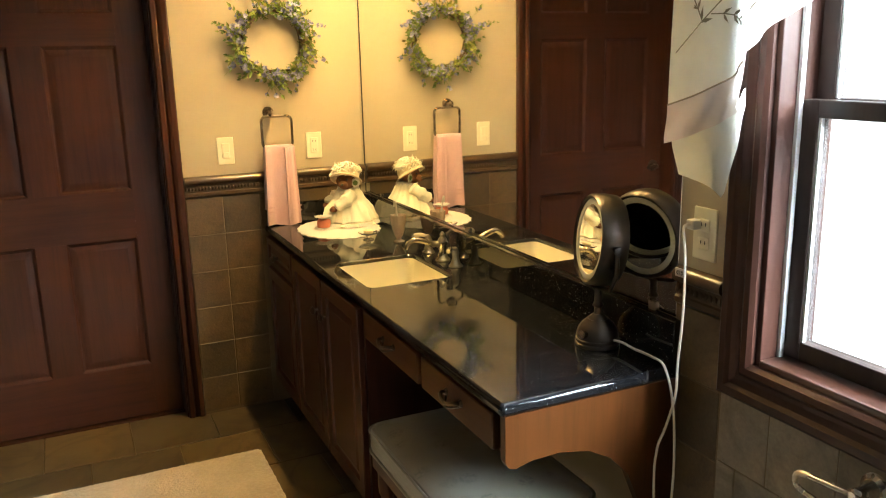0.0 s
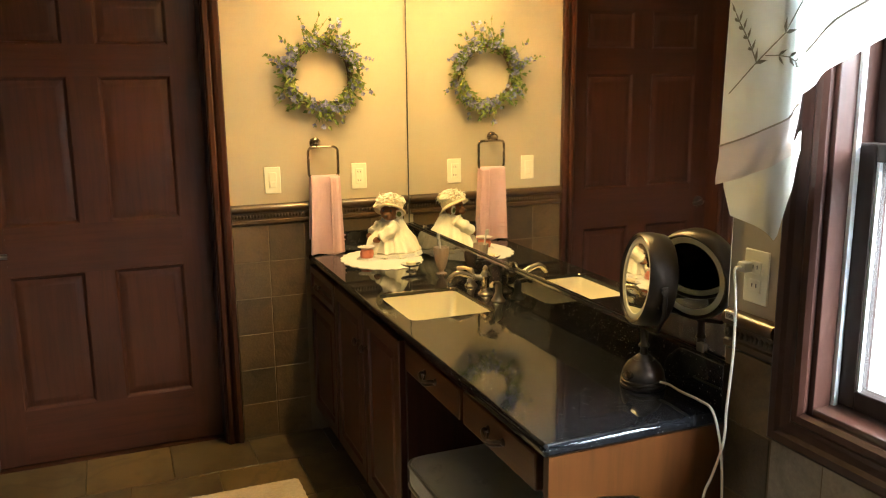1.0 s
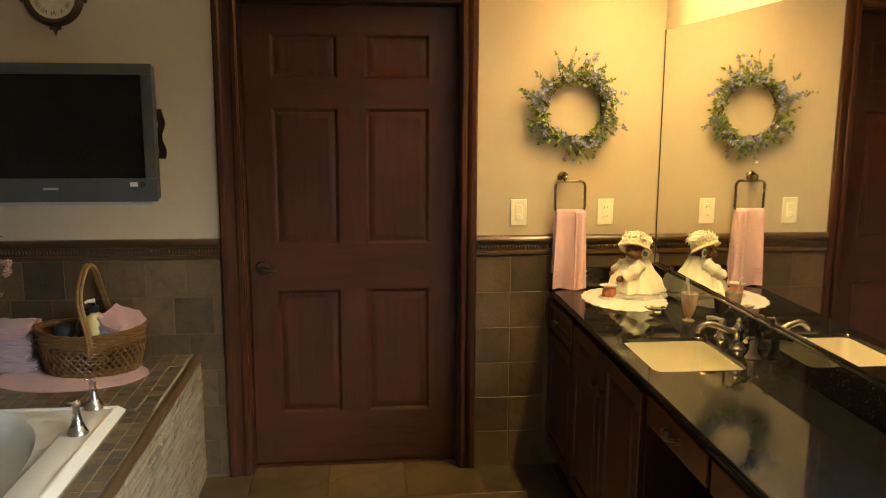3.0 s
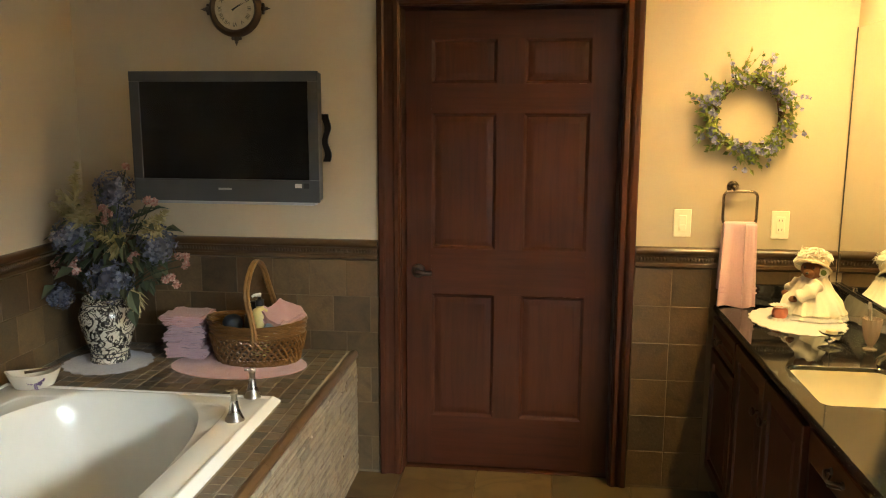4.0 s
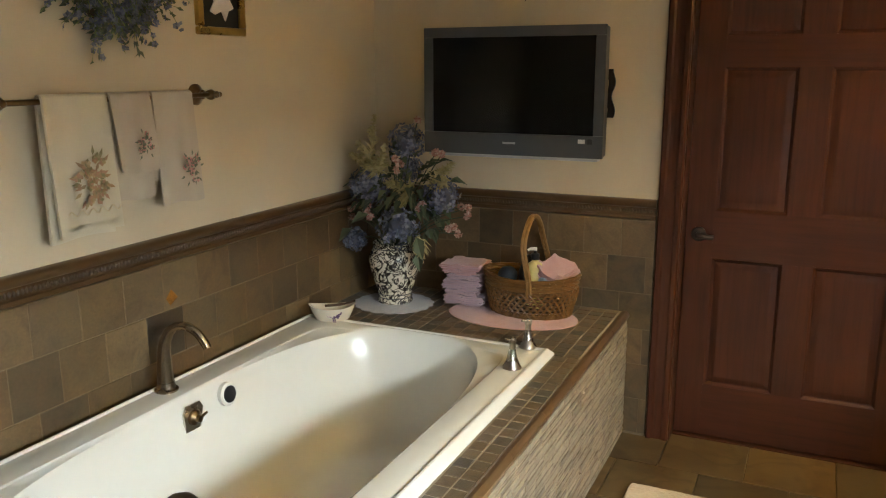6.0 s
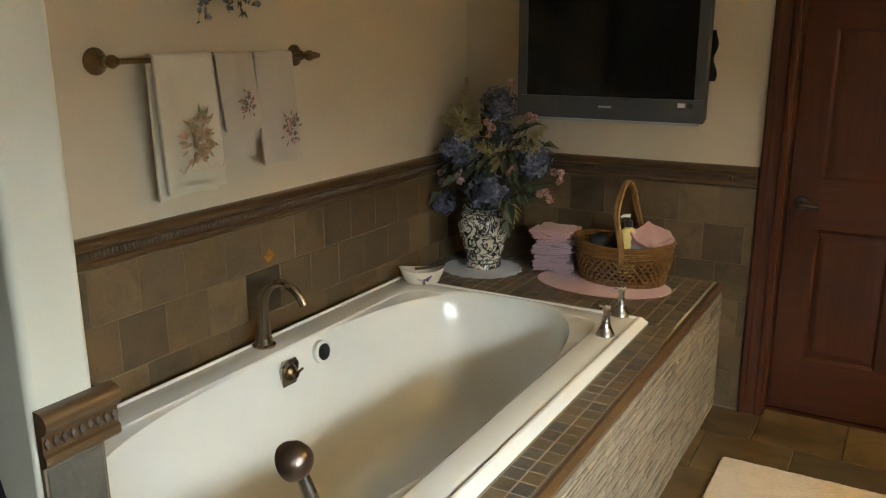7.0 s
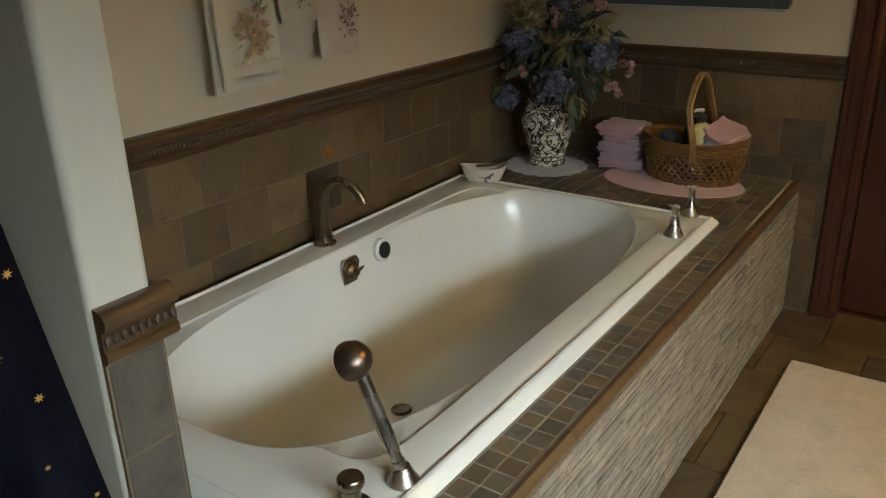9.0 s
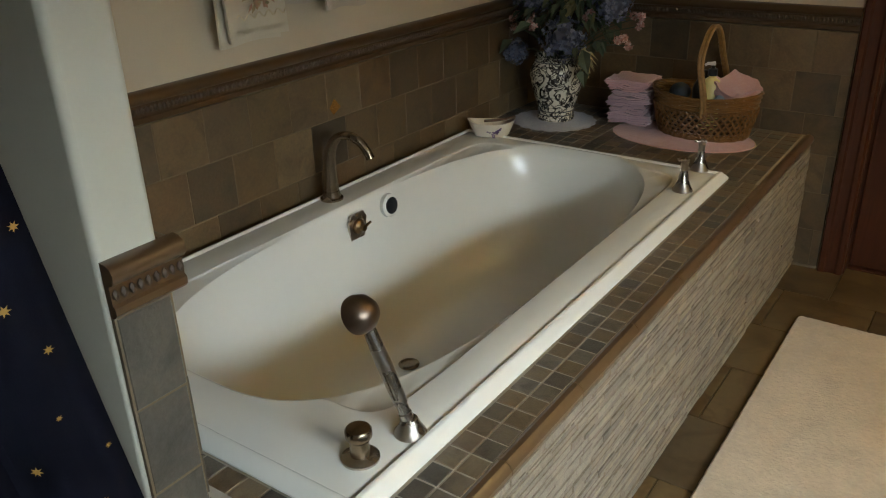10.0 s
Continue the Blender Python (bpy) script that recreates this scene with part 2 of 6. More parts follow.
BEZEL = plain("charcoal_bezel", (0.050, 0.052, 0.056), 0.4, var=0.12, fine=180, bump=0.02)
SILVER = plain("silver_plastic", (0.33, 0.33, 0.33), 0.4, var=0.1, bump=0.0)
IVORY = plain("ivory_plastic", (0.84, 0.78, 0.60), 0.35, var=0.04, bump=0.0)
SLOT = plain("dark_slot", (0.03, 0.025, 0.02), 0.6, bump=0.0)
PINK_TOWEL = cloth("pink_terry", (0.64, 0.40, 0.42), 0.10, 260, 0.8)
LILAC_TOWEL = cloth("lilac_pink_terry", (0.43, 0.275, 0.295), rand=True)
CORAL_TOWEL = cloth("coral_pink_terry", (0.52, 0.28, 0.265), 0.14, 260, 0.8)
CREAM_TOWEL = cloth("cream_linen", (0.52, 0.45, 0.33), 0.08, 500, 0.2)
BEIGE_TOWEL = cloth("beige_linen", (0.42, 0.345, 0.262), 0.08, 500, 0.25)
AGED_BRONZE = plain("aged_bronze", (0.20, 0.13, 0.065), 0.33, 1.0, var=0.3, fine=90, bump=0.04)
RUG = cloth("cream_bath_rug", (0.44, 0.355, 0.255), 0.18, 75, 1.0)
LACE = cloth("white_lace", (0.62, 0.58, 0.55), 0.1, 260, 0.6)
GREY_LACE = cloth("grey_lilac_lace", (0.31, 0.31, 0.34), 0.25, 110, 1.0)
PINK_MAT = cloth("pink_woven_mat", (0.50, 0.265, 0.24), 0.18, 150, 0.8)
DAMASK = damask("taupe_damask")
VALANCE = sheer("white_sheer_cotton", (0.90, 0.90, 0.85), 0.52)
SATIN = sheer("ecru_satin", (0.82, 0.74, 0.70), 0.24, 0.35)
BRAID = plain("taupe_braid", (0.34, 0.29, 0.22), 0.7, var=0.2, fine=300, bump=0.3)
THREAD = plain("taupe_embroidery", (0.23, 0.21, 0.155), 0.8, var=0.2, bump=0.2)
NAVY = plain("navy_curtain_cloth", (0.0085, 0.0085, 0.0150), 0.85, var=0.3, fine=400, bump=0.1, Specular_IOR_Level=0.08)
STAR = plain("gold_star_thread", (0.50, 0.28, 0.06), 0.5, 0.3, var=0.2, bump=0.0)
# darkened copy of the wicker for the basket's shaded inside
WICKER_SHADED = wood("shaded_wicker", (0.025, 0.011, 0.004), (0.065, 0.030, 0.010), "x", 0.5)
HONEY_CANE = wood("honey_cane", (0.11, 0.052, 0.015), (0.28, 0.150, 0.048), "x", 0.4)
WICKER = wood("honey_wicker", (0.060, 0.026, 0.008), (0.19, 0.092, 0.028), "x", 0.4)
LEAF = petals("silk_leaves", ((0.0, (0.022, 0.036, 0.016)), (0.4, (0.045, 0.062, 0.026)), (0.75, (0.085, 0.092, 0.04)), (1.0, (0.032, 0.045, 0.026))))
BRIGHT_LEAF = petals("spring_leaves", ((0.0, (0.055, 0.085, 0.014)), (0.4, (0.14, 0.20, 0.028)), (0.75, (0.22, 0.25, 0.04)), (1.0, (0.12, 0.085, 0.02))))
BLUE = petals("hydrangea_blue", ((0.0, (0.045, 0.050, 0.085)), (0.4, (0.10, 0.11, 0.165)), (0.75, (0.19, 0.195, 0.245)), (1.0, (0.07, 0.07, 0.09))))
VIOLET = petals("periwinkle_petals", ((0.0, (0.13, 0.13, 0.30)), (0.5, (0.22, 0.22, 0.42)), (1.0, (0.34, 0.34, 0.46))))
PINKS = petals("dusty_pink_petals", ((0.0, (0.30, 0.12, 0.09)), (0.5, (0.42, 0.21, 0.17)), (1.0, (0.48, 0.36, 0.32))))
STRAW = petals("straw_plumes", ((0.0, (0.30, 0.23, 0.09)), (0.5, (0.46, 0.37, 0.17)), (1.0, (0.36, 0.31, 0.16))))
TWIG = plain("grapevine_twig", (0.075, 0.042, 0.022), 0.8, var=0.3, bump=0.3)
PORCELAIN = scroll_porcelain("scroll_porcelain")
CHINA = plain("cream_china", (0.62, 0.55, 0.44), 0.2, var=0.06, bump=0.0)
GLASS = clear_glass("clear_glass")
PINK_GLASS = plain("rose_pressed_glass", (0.90, 0.74, 0.64), 0.07, var=0.1, bump=0.0, roughvar=0.03, Transmission_Weight=0.55)
CORD = plain("ivory_cord", (0.68, 0.64, 0.54), 0.5, var=0.05, bump=0.0)
FUR = plain("brown_plush", (0.20, 0.085, 0.035), 0.95, var=0.2, fine=300, bump=0.6)
BONNET = cloth("cream_straw_bonnet", (0.62, 0.50, 0.32), 0.15, 260, 0.6)
DRESS = cloth("cream_cotton_dress", (0.78, 0.72, 0.58), 0.08, 400, 0.3)
CORAL = plain("coral_wax", (0.62, 0.20, 0.12), 0.5, var=0.15, bump=0.05)
WAX = plain("ivory_wax", (0.72, 0.62, 0.42), 0.4, var=0.05, bump=0.0)
SHADE = glowing("frosted_lamp_shade", (1.0, 0.72, 0.30), 27.0)
OUTSIDE = glowing("overcast_sky_backdrop", (0.95, 0.98, 1.0), 1.25)
VINYL = plain("white_vinyl_track", (0.55, 0.56, 0.56), 0.4, var=0.05, bump=0.0)
VARNISH = plain("varnished_cherry", (0.05, 0.016, 0.008), 0.22, var=0.1, bump=0.0, roughvar=0.01, Coat_Weight=1.0, Coat_Roughness=0.32)
BROWN_TRIM = wood("brown_cherry_trim", (0.022, 0.0085, 0.006), (0.048, 0.018, 0.012))
BROWN_TRIM_Y = wood("brown_cherry_trim_lengthwise", (0.022, 0.0085, 0.006), (0.048, 0.018, 0.012), "y")
SASH = wood("dark_stained_sash", (0.016, 0.010, 0.009), (0.035, 0.021, 0.017), "z", 0.4)


# ---- building helpers ----
PLACE = {}


def thing(name, base, label, category, group="", kind=""):
    ob = new(name)
    ob.location = base
    ob.empty_display_size = 0.05
    PLACE[ob] = Vector(base)
    return tagged(ob, label, category, group, kind)


def finish(bm, mat, smooth=True, angle=38):
    bmesh.ops.recalc_face_normals(bm, faces=bm.faces)
    me = bpy.data.meshes.new("mesh")
    bm.to_mesh(me)
    bm.free()
    for m in mat if isinstance(mat, (list, tuple)) else (mat,):
        me.materials.append(m)
    if smooth:
        me.polygons.foreach_set("use_smooth", [True] * len(me.polygons))
        me.set_sharp_from_angle(angle=radians(angle))
        for p in me.polygons:
            if max(abs(c) for c in p.normal) > 0.99999 and len(me.polygons) < 3000:
                p.use_smooth = False
    return me


def part(name, bm, mat, parent=None, label="", smooth=True, angle=38):
    """One mesh object under a thing or a part, from geometry in world coordinates."""
    off = PLACE[parent] if parent else Vector()
    if off.length:
        bmesh.ops.translate(bm, verts=bm.verts, vec=-off)
    me = finish(bm, mat, smooth, angle)
    me.name = name
    ob = new(name, me)
    if parent:
        ob.parent = parent
    PLACE[ob] = off
    return tagged(ob, label)


def single(name, bm, mat, label, category="", group="", kind="", smooth=True, angle=38):
    """A thing that is one mesh, with its origin at the foot of its middle."""
    c = [(min(v.co[i] for v in bm.verts) + max(v.co[i] for v in bm.verts)) / 2 for i in range(2)]
    base = Vector((c[0], c[1], min(v.co.z for v in bm.verts)))
    bmesh.ops.translate(bm, verts=bm.verts, vec=-base)
    me = finish(bm, mat, smooth, angle)
    me.name = name
    ob = new(name, me)
    ob.location = base
    PLACE[ob] = base
    return tagged(ob, label, category, group, kind)


def box(bm, a, b, bevel=0.0, seg=2):
    made = bmesh.ops.create_cube(bm, size=1)["verts"]
    for v in made:
        v.co = [a[i] + (v.co[i] + 0.5) * (b[i] - a[i]) for i in range(3)]
    if bevel:
        edges = list({e for v in made for e in v.link_edges})
        bmesh.ops.bevel(bm, geom=edges, offset=bevel, segments=seg, profile=0.5, affect="EDGES")
    return bm


def B(*boxes, bevel=0.0, seg=2):
    bm = bmesh.new()
    for a, b in boxes:
        box(bm, a, b, bevel, seg)
    return bm


def loft(bm, rings, closed=True, cap0=False, cap1=False, mat=0):
    vs = [[bm.verts.new(p) for p in r] for r in rings]
    n = len(vs[0])
    for r0, r1 in zip(vs, vs[1:]):
        for i in range(n if closed else n - 1):
            j = (i + 1) % n
            bm.faces.new((r0[i], r0[j], r1[j], r1[i])).material_index = mat
    if cap0:
        bm.faces.new(vs[0]).material_index = mat
    if cap1:
        bm.faces.new(vs[-1]).material_index = mat
    return bm


def frame_of(d):
    d = Vector(d).normalized()
    u = d.orthogonal().normalized()
    return d, u, d.cross(u)


def lathe(bm, c, prof, seg=24, axis=(0, 0, 1), mat=0):
    """Profile of (radius, height) turned about the axis through c."""
    d, u, v = frame_of(axis)
    c = Vector(c)
    rings = [[c + d * h + (u * math.cos(a) + v * math.sin(a)) * max(r, 1e-4) for a in [2 * math.pi * i / seg for i in range(seg)]] for r, h in prof]
    return loft(bm, rings, True, True, True, mat)


def tube(bm, pts, r, seg=8, mat=0):
    """A round rod along points; r: one radius or one for each point."""
    pts = [Vector(p) for p in pts]
    rs = r if isinstance(r, (list, tuple)) else [r] * len(pts)
    rings, u = [], None
    for i, p in enumerate(pts):
        d = (pts[min(i + 1, len(pts) - 1)] - pts[max(i - 1, 0)]).normalized()
        u = (u - d * u.dot(d)).normalized() if u else d.orthogonal().normalized()
        v = d.cross(u)
        rings.append([p + (u * math.cos(a) + v * math.sin(a)) * rs[i] for a in [2 * math.pi * k / seg for k in range(seg)]])
    return loft(bm, rings, True, True, True, mat)


def bend(pts, n=6):
    """A smooth run of points through the given ones."""
    pts = [Vector(p) for p in pts]
    out = []
    for i in range(len(pts) - 1):
        p0, p1, p2, p3 = pts[max(i - 1, 0)], pts[i], pts[i + 1], pts[min(i + 2, len(pts) - 1)]
        for k in range(n):
            t = k / n
            out.append(0.5 * (2 * p1 + (p2 - p0) * t + (2 * p0 - 5 * p1 + 4 * p2 - p3) * t * t + (3 * p1 - p0 - 3 * p2 + p3) * t ** 3))
    return out + [pts[-1]]


def ball(bm, c, r, stretch=(1, 1, 1), sub=2, rough=0.0, mat=0):
    made = bmesh.ops.create_icosphere(bm, subdivisions=sub, radius=1)["verts"]
    c = Vector(c)
    for v in made:
        k = 1 + rough * noise.noise(v.co * 2.3 + c * 17)
        v.co = c + Vector([v.co[i] * r * stretch[i] * k for i in range(3)])
    for f in {f for v in made for f in v.link_faces}:
        f.material_index = mat
    return made


def ring_rect(x0, x1, y0, y1, z, r, n=6):
    """A rectangle with round corners, always with the same number of points."""
    out = []
    for cx, cy, a0 in ((x1 - r, y1 - r, 0), (x0 + r, y1 - r, 90), (x0 + r, y0 + r, 180), (x1 - r, y0 + r, 270)):
        out += [Vector((cx + r * math.cos(radians(a0 + 90 * k / n)), cy + r * math.sin(radians(a0 + 90 * k / n)), z)) for k in range(n + 1)]
    return out


def extrude(bm, outline, thick):
    """A flat outline (3D points) given thickness along a vector."""
    t = Vector(thick)
    return loft(bm, [[Vector(p) for p in outline], [Vector(p) + t for p in outline]], True, True, True)


def leaf(bm, p, d, up, length, width, curl=0.2, mat=0):
    """A small folded leaf from p along d."""
    d = Vector(d).normalized()
    side = d.cross(Vector(up)).normalized()
    nrm = side.cross(d)
    p = Vector(p)
    mid = p + d * length * 0.5 - nrm * length * curl * 0.3
    a, b = p + d * length * 0.4 + side * width / 2 + nrm * width * 0.15, p + d * length * 0.4 - side * width / 2 + nrm * width * 0.15
    tip = p + d * length - nrm * length * curl
    vs = [bm.verts.new(q) for q in (p, a, tip, b, mid)]
    for f in ((0, 1, 4), (1, 2, 4), (2, 3, 4), (3, 0, 4)):
        bm.faces.new([vs[k] for k in f]).material_index = mat


def blossom(bm, p, d, r, count=4, mat=0):
    """A flat flower of a few petals facing along d."""
    d, u, v = frame_of(d)
    a0 = random.uniform(0, 6.28)
    for k in range(count):
        a = a0 + 2 * math.pi * k / count
        w = u * math.cos(a) + v * math.sin(a)
        s = d.cross(w)
        p0 = Vector(p)
        vs = [bm.verts.new(q) for q in (p0, p0 + w * r * 0.6 + s * r * 0.42 + d * r * 0.15, p0 + w * r + d * r * 0.3, p0 + w * r * 0.6 - s * r * 0.42 + d * r * 0.15)]
        bm.faces.new(vs).material_index = mat


TILE_MESH = {}


def tile_mesh(w, h, t, mat, bevel=0.0015):
    """A tile lying in its x-y plane, its face towards +z; shared by all tiles of that size."""
    key = (round(w, 3), round(h, 3), t, mat.name)
    if key not in TILE_MESH:
        e = bevel
        low = [(-w / 2, -h / 2, 0), (w / 2, -h / 2, 0), (w / 2, h / 2, 0), (-w / 2, h / 2, 0)]
        mid = [(x, y, t - e) for x, y, _ in low]
        top = [(x - math.copysign(e, x), y - math.copysign(e, y), t) for x, y, _ in low]
        v = low + mid + top
        f = [(8, 9, 10, 11)]
        for i in range(4):
            j = (i + 1) % 4
            f += [(i, j, 4 + j, 4 + i), (4 + i, 4 + j, 8 + j, 8 + i)]
        me = bpy.data.meshes.new("tile")
        me.from_pydata(v, [], f)
        me.materials.append(mat)
        TILE_MESH[key] = me
    return TILE_MESH[key]


def lay(parent, m, u0, u1, v0, v1, pu, pv, mat, t=0.009, gap=0.0022, stagger=0.0, ustart=None, vtop=True, name="tile", skip=None):
    """Tiles as parts of parent over a rectangle of the plane m (its x, y), cut at the edges."""
    rows = []
    v = v1 if vtop else v0
    while (v > v0 + 0.01) if vtop else (v < v1 - 0.01):
        a, b = (max(v0, v - pv), v) if vtop else (v, min(v1, v + pv))
        rows.append((a, b))
        v = v - pv if vtop else v + pv
    made = []
    for k, (a, b) in enumerate(rows):
        u = (ustart if ustart is not None else u0) - (stagger * pu if k % 2 else 0) - pu
        while u < u1:
            ua, ub = max(u, u0), min(u + pu, u1)
            u += pu
            if ub - ua < 0.012:
                continue
            if skip and skip((ua + ub) / 2, (a + b) / 2):
                continue
            ob = new(name, tile_mesh(ub - ua - gap, b - a - gap, t, mat))
            ob.parent = parent
            tilt = Euler((random.gauss(0, 0.0025), random.gauss(0, 0.0025), 0)).to_matrix().to_4x4()
            ob.matrix_local = Matrix.Translation(-PLACE[parent]) @ m @ Matrix.Translation(((ua + ub) / 2, (a + b) / 2, random.uniform(-0.0006, 0.0006))) @ tilt
            made.append(ob)
    return made


# ---- the room ----
XW, XE, YN, YS, ZC = -1.447, 1.793, -0.09, -5.3, 2.62
RAIL_TOP, DECK_Z, RIM_Z, CTR_Z = 1.065, 0.567, 0.598, 0.830
DOOR0, DOOR1, DOOR_H = 0.003, 0.910, 2.035
PIER_X, PIER_S, PIER_N = -0.603, -2.928, -2.822
WY0, WY1, WZ0, WZ1 = -4.50, -2.441, 0.901, 2.00


def shell(name, boxes, mat, label):
    return single(name, B(*boxes), mat, label, "wall", kind="structure", smooth=False)


floor = single("floor", B(((XW - 0.15, YS - 0.15, -0.12), (XE + 0.15, 0.4, -0.009))), GROUT_DARK, "brown mottled sandstone tile floor with thin joints", "floor", kind="structure", smooth=False)
ceiling = single("ceiling", B(((XW - 0.15, YS - 0.15, ZC), (XE + 0.15, 0.4, ZC + 0.1))), CEIL, "plain white painted ceiling", "ceiling", kind="structure", smooth=False)
wall_north = shell("wall_north", [((XW - 0.15, YN, 0), (DOOR0 - 0.012, 0.06, ZC)), ((DOOR1 + 0.012, YN, 0), (XE + 0.15, 0.06, ZC)), ((DOOR0 - 0.012, YN, DOOR_H + 0.012), (DOOR1 + 0.012, 0.06, ZC)), ((XW - 0.15, 0.25, 0), (XE + 0.15, 0.4, ZC))], PAINT, "cream painted wall with slate tile wainscot")
wall_west = shell("wall_west", [((XW - 0.15, YS, 0), (XW, YN, ZC))], PAINT, "cream painted wall above slate tile wainscot")
wall_east = shell("wall_east", [((XE, WY1 + 0.0, 0), (XE + 0.15, YN, ZC)), ((XE, YS, 0), (XE + 0.15, WY0, ZC)), ((XE, WY0, 0), (XE + 0.15, WY1, WZ0)), ((XE, WY0, WZ1), (XE + 0.15, WY1, ZC))], PAINT, "cream painted wall with mirror and window")
wall_south = shell("wall_south", [((XW - 0.15, YS - 0.15, 0), (XE + 0.15, YS, ZC))], PAINT, "plain cream painted wall")
wall_stub = single("wall_stub", B(((XW, PIER_S, 0), (PIER_X, PIER_N, ZC)), bevel=0.012, seg=3), WHITE_PAINT, "short white painted wall end with slate wainscot", "wall", kind="structure")


# chair rail: rounded nose over a flat band with beads
def rail_run(name, a, b, out, parent_label, cap=0.0):
    """A moulding from a to b (on the wall face), standing out along out."""
    a, b, out = Vector(a), Vector(b), Vector(out)
    prof = [(0.0, 0.0), (0.012, -0.001), (0.022, -0.006), (0.027, -0.015), (0.026, -0.025), (0.020, -0.033), (0.012, -0.036), (0.012, -0.066), (0.017, -0.070), (0.017, -0.082), (0.011, -0.088), (0.0, -0.090)]
    bm = bmesh.new()
    loft(bm, [[p + out * o + Vector((0, 0, RAIL_TOP + z)) for o, z in prof] for p in (a, b)], True, True, True)
    t = thing(name, (*a.to_2d(), 0.97), parent_label, "trim", kind="structure")
    part("moulding", bm, RAIL, t)
    bm = bmesh.new()
    n = max(2, int((b - a).length / 0.0135))
    for i in range(n):
        p = a.lerp(b, (i + 0.5) / n) + out * 0.014 + Vector((0, 0, RAIL_TOP - 0.051))
        bmesh.ops.create_icosphere(bm, subdivisions=1, radius=0.0062, matrix=Matrix.Translation(p) @ Matrix.Diagonal((1, 1, 1.6, 1)))
    tagged(part("bead_row", bm, BEAD, t), kind="stuff")
    return t


RAIL_LABEL = "brown glazed ceramic chair rail with beaded band"
rail_run("trim_north_left", (XW, YN, 0), (-0.102, YN, 0), (0, -1, 0), RAIL_LABEL)
rail_run("trim_north_right", (0.988, YN, 0), (XE - 0.012, YN, 0), (0, -1, 0), RAIL_LABEL)
rail_run("trim_west", (XW, PIER_N, 0), (XW, YN - 0.028, 0), (1, 0, 0), RAIL_LABEL)
rail_run("trim_east", (XE, -2.359, 0), (XE, -2.212, 0), (-1, 0, 0), RAIL_LABEL)
rail_run("trim_stub_end", (PIER_X, PIER_S + 0.004, 0), (PIER_X, PIER_N + 0.026, 0), (1, 0, 0), RAIL_LABEL)
rail_run("trim_stub_side", (XW + 0.03, PIER_N, 0), (PIER_X, PIER_N, 0), (0, 1, 0), RAIL_LABEL)

# door casing and jamb
casing = thing("door_1_casing", (DOOR0, YN, 0), "dark cherry wood door casing with fluted profile", "trim", kind="structure")


def casing_profile(w):
    return [(0, 0), (0, 0.020), (0.006, 0.024), (0.022, 0.024), (0.030, 0.017), (0.045, 0.015), (w - 0.03, 0.015), (w - 0.022, 0.020), (w - 0.008, 0.020), (w, 0.012), (w, 0)]


def casing_run(name, a, b, side, w, mat, parent, out=(0, -1, 0)):
    """Casing from a to b; side points from its inner edge outwards, out stands off the wall."""
    bm = bmesh.new()
    a, b, side, out = Vector(a), Vector(b), Vector(side), Vector(out)
    loft(bm, [[p + side * (w - s) + out * o for s, o in casing_profile(w)] for p in (a, b)], True, True, True)
    return part(name, bm, mat, parent, angle=25)


casing_run("casing_leg", (DOOR0 - 0.006, YN, 0), (DOOR0 - 0.006, YN, DOOR_H + 0.09), (-1, 0, 0), 0.094, CHERRY, casing)
casing_run("casing_leg", (DOOR1 + 0.006, YN, 0), (DOOR1 + 0.006, YN, DOOR_H + 0.09), (1, 0, 0), 0.070, CHERRY, casing)
casing_run("casing_head", (DOOR0 - 0.006, YN - 0.002, DOOR_H + 0.006), (DOOR1 + 0.006, YN - 0.002, DOOR_H + 0.006), (0, 0, 1), 0.088, CHERRY_X, casing)
part("jamb", B(((DOOR0 - 0.012, YN + 0.001, 0), (DOOR0 - 0.001, 0.058, DOOR_H + 0.012))), CHERRY, casing)
part("jamb", B(((DOOR1 + 0.001, YN + 0.001, 0), (DOOR1 + 0.012, 0.058, DOOR_H + 0.012))), CHERRY, casing)
part("head_jamb", B(((DOOR0 - 0.012, YN + 0.001, DOOR_H + 0.001), (DOOR1 + 0.012, 0.058, DOOR_H + 0.012))), CHERRY_X, casing)
part("threshold", B(((DOOR0, -0.02, -0.009), (DOOR1, 0.06, 0.004)), bevel=0.002), CHERRY_X, casing)

# six-panel door
door = thing("door_1", (DOOR0 + 0.004, 0, 0.012), "closed dark cherry six-panel wooden door", "door", kind="structure")
PX, PZ = ((0.118, 0.398), (0.512, 0.790)), ((0.247, 0.815), (1.018, 1.607), (1.730, 1.915))
D0, D1, DT, DB = DOOR0 + 0.003, DOOR1 - 0.003, DOOR_H - 0.004, 0.012
part("stile", B(((D0, 0, DB), (PX[0][0], 0.04, DT))), CHERRY, door)
part("stile", B(((PX[1][1], 0, DB), (D1, 0.04, DT))), CHERRY, door)
for z0, z1 in ((DB, PZ[0][0]), (PZ[0][1], PZ[1][0]), (PZ[1][1], PZ[2][0]), (PZ[2][1], DT)):
    part("rail", B(((PX[0][0], 0.0004, z0), (PX[1][1], 0.04, z1))), CHERRY_X, door)
for z0, z1 in PZ:
    part("mullion", B(((PX[0][1], 0.0002, z0), (PX[1][0], 0.04, z1))), CHERRY, door)
for x0, x1 in PX:
    for z0, z1 in PZ:
        bm = bmesh.new()
        steps = ((0, 0.0), (0.006, 0.003), (0.012, 0.010), (0.016, 0.011), (0.040, 0.004), (0.044, 0.0035))
        loft(bm, [[Vector((x0 + s, y, z0 + s)), Vector((x1 - s, y, z0 + s)), Vector((x1 - s, y, z1 - s)), Vector((x0 + s, y, z1 - s))] for s, y in steps], True, False, True)
        part("raised_panel", bm, CHERRY, door, angle=12)
knob = bmesh.new()
